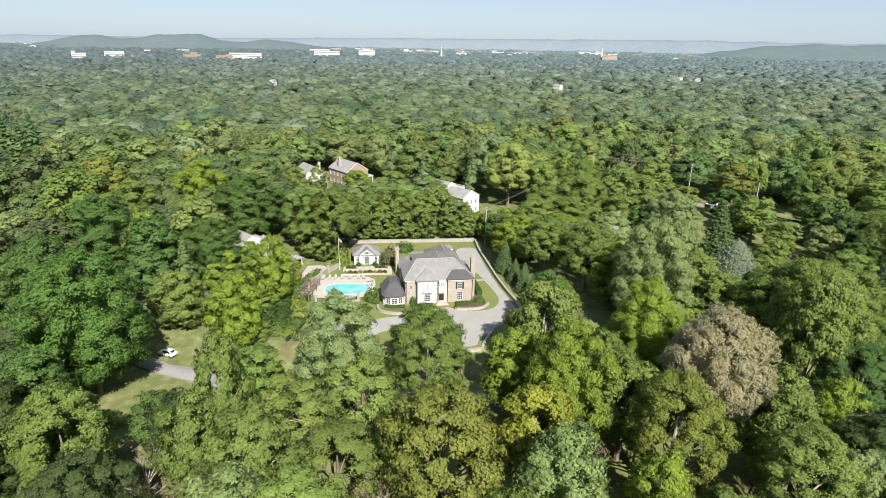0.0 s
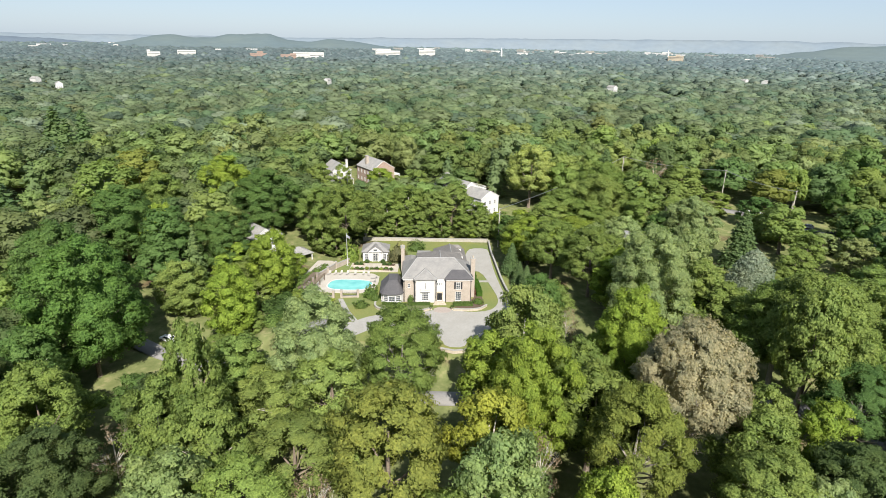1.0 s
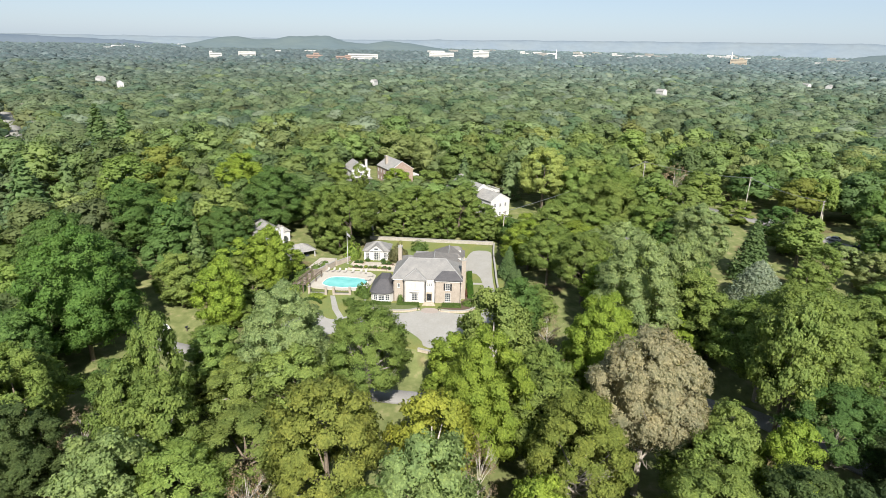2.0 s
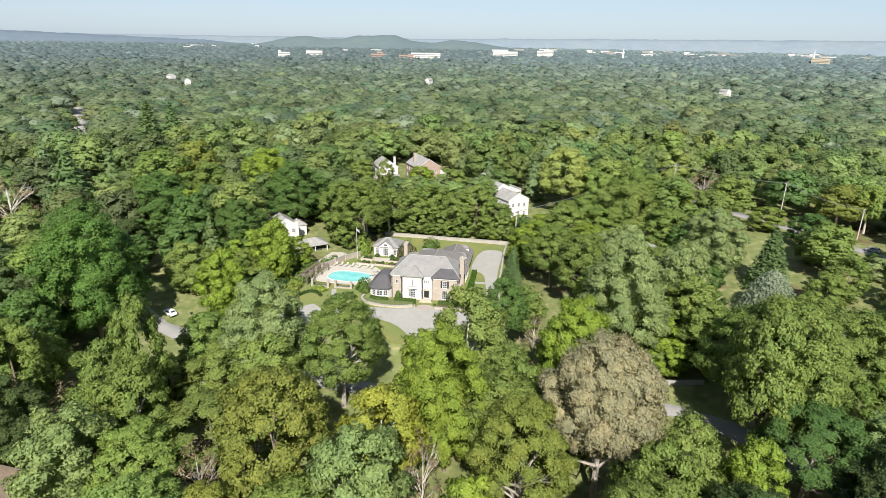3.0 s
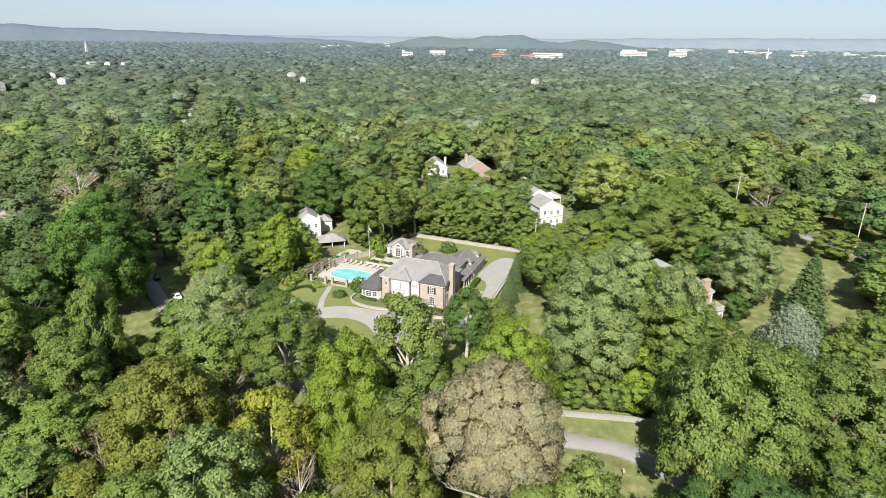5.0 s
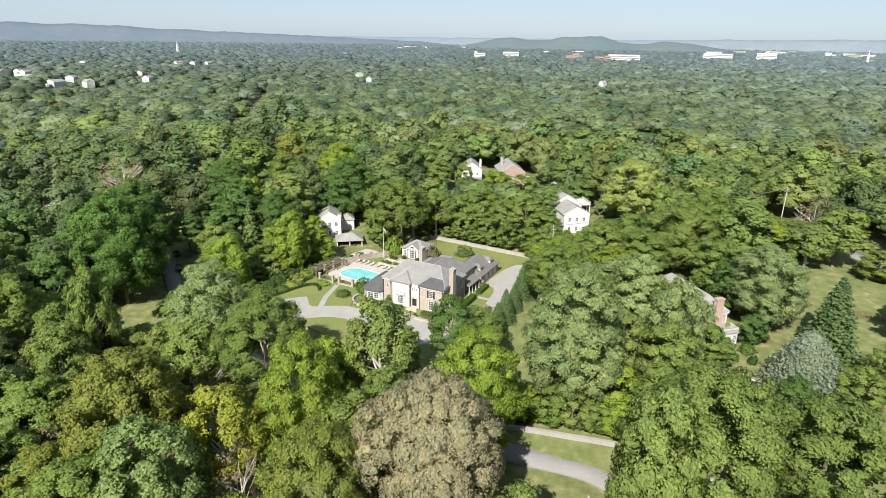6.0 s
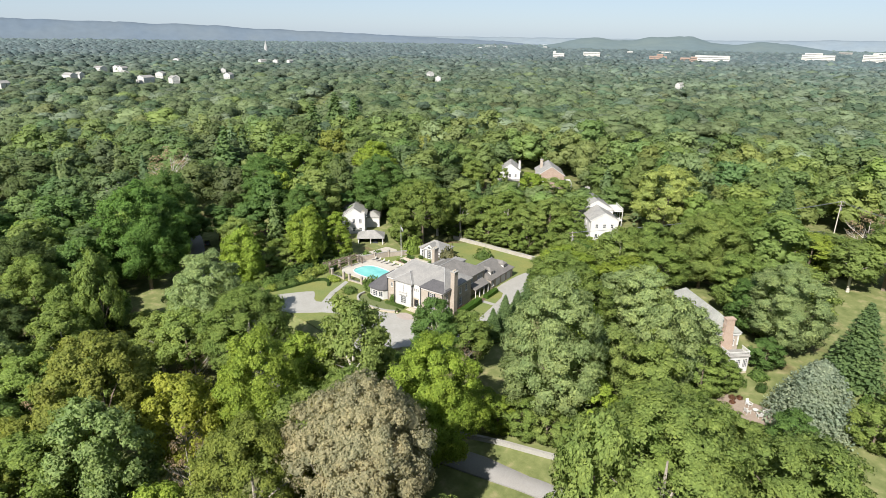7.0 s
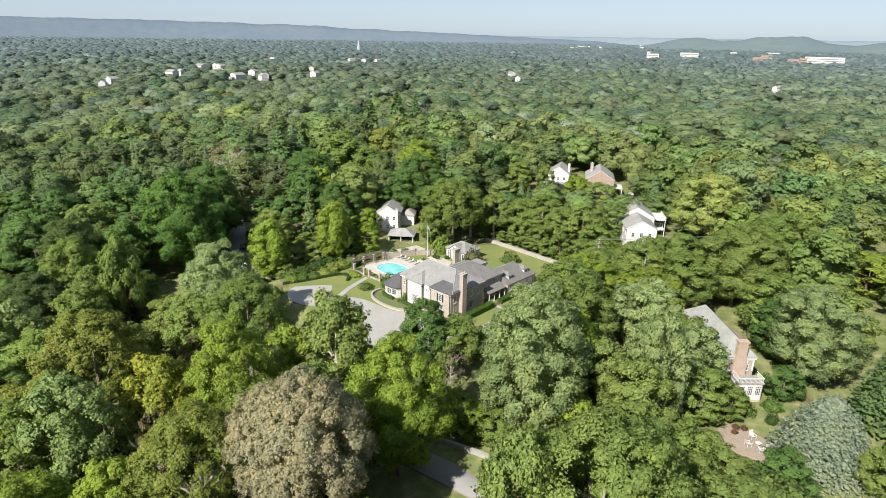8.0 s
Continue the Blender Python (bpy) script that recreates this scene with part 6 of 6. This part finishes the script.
# brick house with an end chimney and a railed sunroom
ZR = ground_z(70.6, 182.6)
rn = cottage("two-storey tan brick house with a pale grey hip roof", 70.6, 182.6, 52, 6.6, 21, 9.2 - ZR, 12.5 - ZR, BRICK, PALE_SHINGLE, (), 2, hip=True)
bm = bmesh.new()
solid(bm, [(-1.5, -0.95, -0.8), (1.5, -0.95, -0.8), (1.5, -0.01, -0.8), (-1.5, -0.01, -0.8), (-1.35, -0.95, 7.2 - ZR), (1.35, -0.95, 7.2 - ZR), (1.35, -0.01, 7.2 - ZR), (-1.35, -0.01, 7.2 - ZR), (-1.0, -0.95, 9.6 - ZR), (1.0, -0.95, 9.6 - ZR), (1.0, 0.2, 9.6 - ZR), (-1.0, 0.2, 9.6 - ZR), (-0.95, -0.95, 12.7 - ZR), (0.95, -0.95, 12.7 - ZR), (0.95, 0.2, 12.7 - ZR), (-0.95, 0.2, 12.7 - ZR)],
      [(3, 2, 1, 0), (12, 13, 14, 15)] + [(k + i, k + (i + 1) % 4, k + 4 + (i + 1) % 4, k + 4 + i) for k in (0, 4, 8) for i in range(4)])
stack = part("chimney", bm, TAN_STACK, rn, "broad tapered tan brick chimney")
part("cap", boxes((-1.1, 1.1, -1.1, 0.35, 12.702 - ZR, 13.0 - ZR)), TAN_STACK, stack)
for u in (-2.45, 2.45):
    part("window_surround", boxes((u - 0.85, u - 0.52, -0.08, -0.004, 6.0 - ZR, 9.0 - ZR), (u + 0.52, u + 0.85, -0.08, -0.004, 6.0 - ZR, 9.0 - ZR), (u - 0.85, u + 0.85, -0.1, -0.002, 8.3 - ZR, 8.95 - ZR)), WHITE, rn, "white timber window surround")
part("cornice", boxes((-3.5, 3.5, -0.38, -0.11, 8.7 - ZR, 8.98 - ZR)), WHITE, rn)
part("sunroom_floor", boxes((-1.1, 3.7, -3.9, -0.96, -0.8, 1.6 - ZR)), STONE, rn)
part("sunroom_roof", boxes((-1.3, 3.9, -4.1, -0.97, 5.2 - ZR, 5.5 - ZR)), GREY_SHINGLE, rn, "dark flat sunroom roof")
for a, b in (((-1.1, -3.9), (3.7, -3.9)), ((3.7, -3.9), (3.7, -0.98)), ((-1.1, -0.98), (-1.1, -3.9))):
    L = (Vector(b) - Vector(a)).length
    k = 3 if L > 4 else 2
    hs = [(L * i / k + 0.22, L * (i + 1) / k - 0.22, 2.6 - ZR, 4.7 - ZR) for i in range(k)]
    bm = bmesh.new()
    wall_with(bm, a, b, 1.6 - ZR, 5.2 - ZR, hs, 0.15)
    w = part("sunroom_wall", bm, WHITE, rn)
    for h in hs:
        window(w, a, b, h, 3, 4, sill=False)
    bm = boxes((0, L, -0.05, 0.05, 6.4 - ZR, 6.52 - ZR))
    for i in range(int(L / 0.25)):
        box(bm, i * 0.25 + 0.05, i * 0.25 + 0.12, -0.03, 0.03, 5.5 - ZR, 6.4 - ZR)
    part("balustrade", put(bm, along(a, b)), WHITE, rn)
part("rear_wing", boxes((-11, -3.31, 12, 20.5, -0.8, 6.4 - ZR)), BRICK, rn)
part("rear_wing_roof", roof(-11, -2.4, 12, 20.5, 6.42 - ZR, 9.0 - ZR, True, True, False), GREY_SHINGLE, rn)
tagged(part("rear_court", slab([(49, 203), (58, 197), (63, 203), (54, 211)], ground_z(56, 203) - 0.8, ground_z(56, 203) + 0.2), mottled("brown_court", (0.2, 0.15, 0.13), 3, 0.3, 0.2)), "brown paved yard behind the brick house", "paving", kind="structure")
# further houses among the trees
for label, x, y, turn, w, l, eave, ridge, walls, roofing in (
        ("low stone house with a broad tan roof half hidden by trees", -173, 140, 60, 14, 22, 3.6, 6.8, STONE, TAN_SHINGLE),
        ("white house with a grey roof among the trees", -211, 286, 20, 10, 14, 5.5, 9, WHITE, GREY_SHINGLE),
        ("stone house with a grey roof among the trees", -298, 352, 30, 11, 16, 6, 10, STONE, GREY_SHINGLE),
        ("small house with a grey roof below tall trees", -47, 60, 30, 8, 11, 3.2, 5.4, STONE, BROWN_SHINGLE)):
    cottage(label, x, y, turn, w, l, eave, ridge, walls, roofing, [(-w / 2 + 1, -w / 2 + 2, l * 0.4, l * 0.4 + 1, ridge + 1.2)], 2 if eave > 4 else 1)

# ---- patio with chairs ----
PZ = ground_z(80.5, 171)
tagged(part("round_patio", slab([(80.6 + 5.6 * math.cos(a * math.tau / 28) * (1 + 0.08 * math.sin(a * 1.3)), 170.6 + 5.2 * math.sin(a * math.tau / 28)) for a in range(28)], PZ - 0.8, PZ + 0.12), mottled("brown_gravel", (0.25, 0.2, 0.16), 5, 0.4, 0.18)), "round brown gravel patio in a lawn", "patio", kind="structure")


def garden_chair():
    c = thing("garden_chair", "white wooden slatted garden chair on the gravel patio", "chair", "chairs on the patio")
    for i in range(5):
        part("seat_slat", boxes((-0.3, 0.3, -0.3 + i * 0.13, -0.2 + i * 0.13, 0.36 - i * 0.02, 0.39 - i * 0.02)), WHITE, c)
        b = part("back_slat", boxes((-0.3 + i * 0.125, -0.2 + i * 0.125, 0, 0.03, 0, 0.8)), WHITE, c)
        b.matrix_basis = pose(0, 0.33, 0.3, -18, 0, 0)
    for x in (-0.36, 0.32):
        part("armrest", boxes((x - 0.05, x + 0.09, -0.4, 0.45, 0.56, 0.59)), WHITE, c)
        for y in (-0.33, 0.35):
            part("leg", boxes((x, x + 0.05, y, y + 0.08, 0, 0.56)), WHITE, c)
    return c


first = garden_chair()
for x, y, a in ((81.0, 168.6, 150), (83.2, 168.8, 220), (83.6, 171.0, 280), (80.4, 171.4, 60)):
    copy_thing(first, pose(x, y, PZ + 0.12, 0, 0, a) @ Matrix.Scale(1.25, 4))
for o in (*first.children, first):
    bpy.data.objects.remove(o)
table = thing("garden_table", "round white garden table on the gravel patio", "table", at=(82.0, 170.2, PZ + 0.12))
bm = bmesh.new()
tube(bm, [(0, 0, 0.42), (0, 0, 0.47)], [0.55, 0.55], 20)
part("tabletop", bm, WHITE, table)
for i in range(4):
    bm = bmesh.new()
    tube(bm, [(0.4 * math.cos(i * 1.57), 0.4 * math.sin(i * 1.57), 0), (0.3 * math.cos(i * 1.57), 0.3 * math.sin(i * 1.57), 0.42)], [0.03, 0.03], 6)
    part("leg", bm, WHITE, table)
for x, y, r in ((77.0, 171.8, 0.6), (78.2, 172.6, 0.6), (77.6, 170.2, 0.55)):
    shrub(x, y, r, 0.8, RUST, "low russet shrub at the patio's edge")
shrub(80.6, 178.4, 1.1, 1.9, DEEP, "dark clipped ball shrub by the sunroom lawn")
for x, y, r, h in ((74.5, 179.0, 1.6, 1.5), (72.0, 179.5, 1.8, 1.8), (78.6, 182.6, 1.8, 2.2), (75.6, 177.4, 1.8, 2.4), (98, 186, 1.8, 2.2), (104, 181, 1.7, 2.0)):
    shrub(x, y, r, h, GREEN, "rounded green shrub on the neighbouring lawn")

# ---- second road, cars, poles ----
ROAD2 = smooth_line([(62, 296), (88, 272), (112, 252), (134, 230.5), (152, 217), (190, 196), (240, 170)], 2)
tagged(ribbon("side_road", ROAD2, 6.5, ASPHALT), "grey asphalt road with parked cars among trees", "road", kind="structure")
ROAD3 = [(-240, 272), (-270, 300), (-294, 323), (-340, 366), (-394, 415), (-470, 485)]
tagged(ribbon("far_road", smooth_line(ROAD3, 1), 11, CONCRETE), "pale straight road cut through the woods", "road", kind="structure")
for x, y, a, paint, label in ((117, 248.5, -40, CAR_WHITE, "white car parked by the side road"), (121, 245.0, -40, CAR_WHITE, "white car parked by the side road"), (134, 232.8, -38, CAR_GREY, "silver car parked by the side road"), (140, 226, -38, CAR_DARK, "dark car parked by the side road"), (15.6, 229.6, 45, CAR_GREY, "silver car parked beside the white house")):
    car((x, y, ground_z(x, y) + 0.12), a, paint, label)


def utility_pole(x, y, h, turn):
    p = thing("utility_pole", "weathered timber utility pole with crossarms and insulators", "utility pole", "utility poles", (x, y, ground_z(x, y)), turn)
    bm = bmesh.new()
    tube(bm, [(0, 0, -1), (0, 0, h)], [0.2, 0.13], 8)
    part("pole", bm, PALE_BARK, p)
    for z, w in ((h - 0.5, 1.25), (h - 1.7, 1.0)):
        a = part("crossarm", boxes((-w, w, -0.2, -0.06, z, z + 0.16)), TIMBER, p)
        for u in (-w + 0.12, -0.4, 0.4, w - 0.12):
            bm = bmesh.new()
            tube(bm, [(u, -0.13, z + 0.16), (u, -0.13, z + 0.36)], [0.06, 0.04], 6)
            part("insulator", bm, WHITE, a)
    bm = bmesh.new()
    tube(bm, [(0.34, 0, h - 3.2), (0.34, 0, h - 2.2)], [0.24, 0.24], 10)
    part("transformer", bm, METAL, p, "grey pole transformer")
    return (x, y, ground_z(x, y) + h - 0.3)


heads = [utility_pole(16.2, 206.5, 14.5, 70), utility_pole(71.5, 276, 17, 35), utility_pole(110, 258, 16, 50), utility_pole(131, 240, 12.5, 50), utility_pole(124, 296, 13, 20)]
far_heads = [utility_pole(-287, 330, 13, 45), utility_pole(-330, 372, 13, 45), utility_pole(-380, 418, 13, 45)]


def wires(a, b, n=3, sag=1.2):
    root = thing("overhead_wires", "thin dark overhead wires slung between utility poles", "wires")
    for k in range(n):
        bm = bmesh.new()
        off = (k - (n - 1) / 2) * 0.7
        pts = [Vector(a).lerp(Vector(b), i / 10) + Vector((off * 0.6, off * 0.6, -sag * 4 * (i / 10) * (1 - i / 10))) for i in range(11)]
        tube(bm, pts, [0.03] * 11, 4)
        part("wire", bm, METAL, root)


wires(heads[0], heads[1])
wires(heads[1], heads[2])
wires(heads[2], heads[3])
wires(far_heads[0], far_heads[1])
wires(far_heads[1], far_heads[2])

# roadside mailboxes
def mailbox(x, y, turn, paint, label):
    m = thing("mailbox", label, "mailbox", "mailboxes by the lane", (x, y, ground_z(x, y)), turn)
    part("post", boxes((-0.08, 0.08, -0.08, 0.08, -0.4, 1.1)), TIMBER, m)
    bm = bmesh.new()
    tube(bm, [(0, -0.35, 1.32), (0, 0.35, 1.32)], [0.22, 0.22], 10)
    box(bm, -0.22, 0.22, -0.35, 0.35, 1.1, 1.32)
    b = part("box", bm, paint, m)
    part("door", boxes((-0.2, 0.2, -0.375, -0.352, 1.12, 1.5)), paint, b)
    part("flag", boxes((0.225, 0.245, 0.0, 0.05, 1.3, 1.6), (0.225, 0.245, 0.05, 0.2, 1.5, 1.6)), METAL, b)


mailbox(65.8, 120.6, 20, STONE, "tan mailbox on a timber post beside the lane")
mailbox(-60.5, 132.2, -20, BLACK, "black mailbox on a timber post beside the lane")

# ---- distance ----
DULL_BRICK = mottled("dull_brick", (0.27, 0.2, 0.17), 0.3, 0.05, 0.15)
DULL_WHITE = mottled("dull_stucco", (0.46, 0.46, 0.45), 0.3, 0.05, 0.12)


def block_building(label, x, y, turn, dims, walls=DULL_WHITE, lift=9, z=0.0):
    """A far commercial building: stepped blocks with rows of windows and a parapet."""
    root = thing("distant_building", label, "building", "far buildings", (x, y, z), turn)
    for u0, u1, v0, v1, h in dims:
        h += lift
        b = part("block", boxes((u0, u1, v0, v1, -4, h), (u0 - 0.3, u1 + 0.3, v0 - 0.3, v1 + 0.3, h + 0.004, h + 0.6)), walls, root)
        rows = max(1, int(h / 4.5))
        for r in range(rows):
            z0 = 2.0 + r * (h - 2) / rows
            part("window_band", boxes((u0 + 1.2, u1 - 1.2, v0 - 0.35, v0 - 0.02, z0, z0 + 1.1)), GLASS, b)
    return root


block_building("long white commercial building above the treetops", -392, 2290, 8, [(-45, 45, 0, 30, 17), (-38, 10, 5, 25, 23)])
block_building("white three-storey office block above the treetops", -255, 2360, 6, [(-30, 30, 0, 25, 21), (-6, 6, 5, 15, 26)])
block_building("red brick school building with a pale roof", -690, 1810, 22, [(-28, 20, 0, 20, 11), (-8, 10, 2, 12, 17)], DULL_BRICK)
block_building("brick and white institutional building", -600, 1800, 20, [(-22, 4, 0, 20, 10), (5, 22, 3, 20, 13)], DULL_BRICK)
block_building("low white commercial building", -560, 1850, 18, [(-40, 50, 0, 25, 16)])
block_building("low white store among far trees", -545, 1770, 18, [(-18, 18, 0, 15, 12)])
block_building("small white building at the wood's edge", -905, 1620, 28, [(-20, 12, 0, 15, 15), (-20, -12, 2, 10, 20)])
block_building("low white building at the wood's edge", -935, 1850, 26, [(-26, 26, 0, 18, 15)])
block_building("pale stone building on a rise", 640, 2300, -14, [(-26, 26, 0, 15, 18), (0, 14, 2, 12, 23)], STONE)
for x, y, w in ((150, 3300, 90), (330, 3300, 60), (520, 3350, 110), (900, 3350, 140), (1090, 3300, 70), (1330, 3250, 90), (-130, 3250, 60), (-40, 3350, 120), *FAR_HOMES, (1900, 2500, 60), (2060, 2520, 40)):
    if abs(w) > 30:
        block_building("long pale industrial building near the horizon", x, y, -math.degrees(math.atan2(x, y)), [(-w / 2, -w * 0.1, 0, 30, 12 + w % 7), (-w * 0.1 + 2, w / 2, 5, 30, 9 + w % 5)], CONCRETE if w % 4 else WHITE, 7)
    else:
        cottage("small white house showing between far treetops", x, y, -math.degrees(math.atan2(x - 90, y)) + tree_rand.uniform(-60, 60), w * 0.7, w * 0.95, 10.8, 13.4, DULL_WHITE, GREY_SHINGLE, (), 2, group="far houses", deep=4)


for k in range(34):
    a, d = radians(tree_rand.choice((tree_rand.uniform(-4, 24), tree_rand.uniform(-12, 8), tree_rand.uniform(-40, -12)))), tree_rand.uniform(2750, 4100)
    w = tree_rand.uniform(18, 70)
    block_building("small pale building showing above far treetops", 45 + math.sin(a) * d, 15 + math.cos(a) * d, -math.degrees(a), [(-w / 2, w / 2, 0, 20, tree_rand.uniform(5, 12))], tree_rand.choice((DULL_WHITE, WHITE, CONCRETE)), 9)


def steeple(x, y, h):
    s = thing("church_steeple", "slender white church steeple over the woods", "steeple", "far steeples", (x, y, 0))
    part("tower", boxes((-3, 3, -3, 3, -3, h * 0.55)), WHITE, s)
    bm = bmesh.new()
    solid(bm, [(-2.6, -2.6, h * 0.55), (2.6, -2.6, h * 0.55), (2.6, 2.6, h * 0.55), (-2.6, 2.6, h * 0.55), (0, 0, h)], [(0, 1, 4), (1, 2, 4), (2, 3, 4), (3, 0, 4), (3, 2, 1, 0)])
    part("spire", bm, WHITE, s)


steeple(24, 2400, 48)
steeple(730, 2750, 50)
steeple(-1720, 1150, 46)


# wooded hills and ridge along the horizon
def hills(name, dist, profile, material, label, depth=260, span=(-95, 46.1)):
    """A long hill range: an uneven crest at a distance, sloping to front and back. profile: azimuth -> crest height."""
    bm = bmesh.new()
    az = np.arange(*span, 0.35)
    rows_ = []
    for k, (dd, f) in enumerate(((-depth, 0.0), (-depth * 0.55, 0.45), (-depth * 0.25, 0.8), (0, 1.0), (depth * 0.3, 0.7))):
        row = []
        for a in az:
            h = float(np.interp(a, [p[0] for p in profile], [p[1] for p in profile]))
            h += (5 * noise.noise((a * 0.5, k * 0.7, 1.0)) + 2.5 * noise.noise((a * 2.3, k * 0.7, 5.0))) * (0.3 + f)
            r = dist + dd
            row.append(bm.verts.new((45 + math.sin(radians(a)) * r, 15 + math.cos(radians(a)) * r, max(h * f, 0) - (8 if f == 0 else 0))))
        rows_.append(row)
    for r, s in zip(rows_, rows_[1:]):
        for i in range(len(az) - 1):
            bm.faces.new((r[i], r[i + 1], s[i + 1], s[i])).smooth = True
    tagged(part(name, bm, material), label, "hills", kind="structure")


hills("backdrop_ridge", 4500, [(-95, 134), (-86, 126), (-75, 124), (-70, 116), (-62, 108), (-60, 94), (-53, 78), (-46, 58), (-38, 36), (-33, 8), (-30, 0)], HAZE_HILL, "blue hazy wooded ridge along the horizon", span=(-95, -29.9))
hills("backdrop_rise", 4750, [(-60, 30), (-46, 60), (-38, 60), (-18, 62), (-3, 80), (11, 92), (23, 98), (30, 92), (46, 96)], PALE_HAZE_HILL, "pale hazy low ridge far beyond the city", span=(-60, 46.1))
hills("backdrop_hills", 3700, [(-95, 4), (-34, 10), (-31.5, 40), (-29.8, 64), (-28.4, 68), (-27, 54), (-25.5, 56), (-24.2, 76), (-22.5, 80), (-20.8, 76), (-19.3, 52), (-17.5, 42), (-15.8, 60), (-13, 46), (-11, 20), (-8, 6), (21, 4), (25, 50), (29, 78), (34, 82), (45, 76)], GREEN_HAZE_HILL, "rounded wooded hills before the horizon with haze in their green", 500)
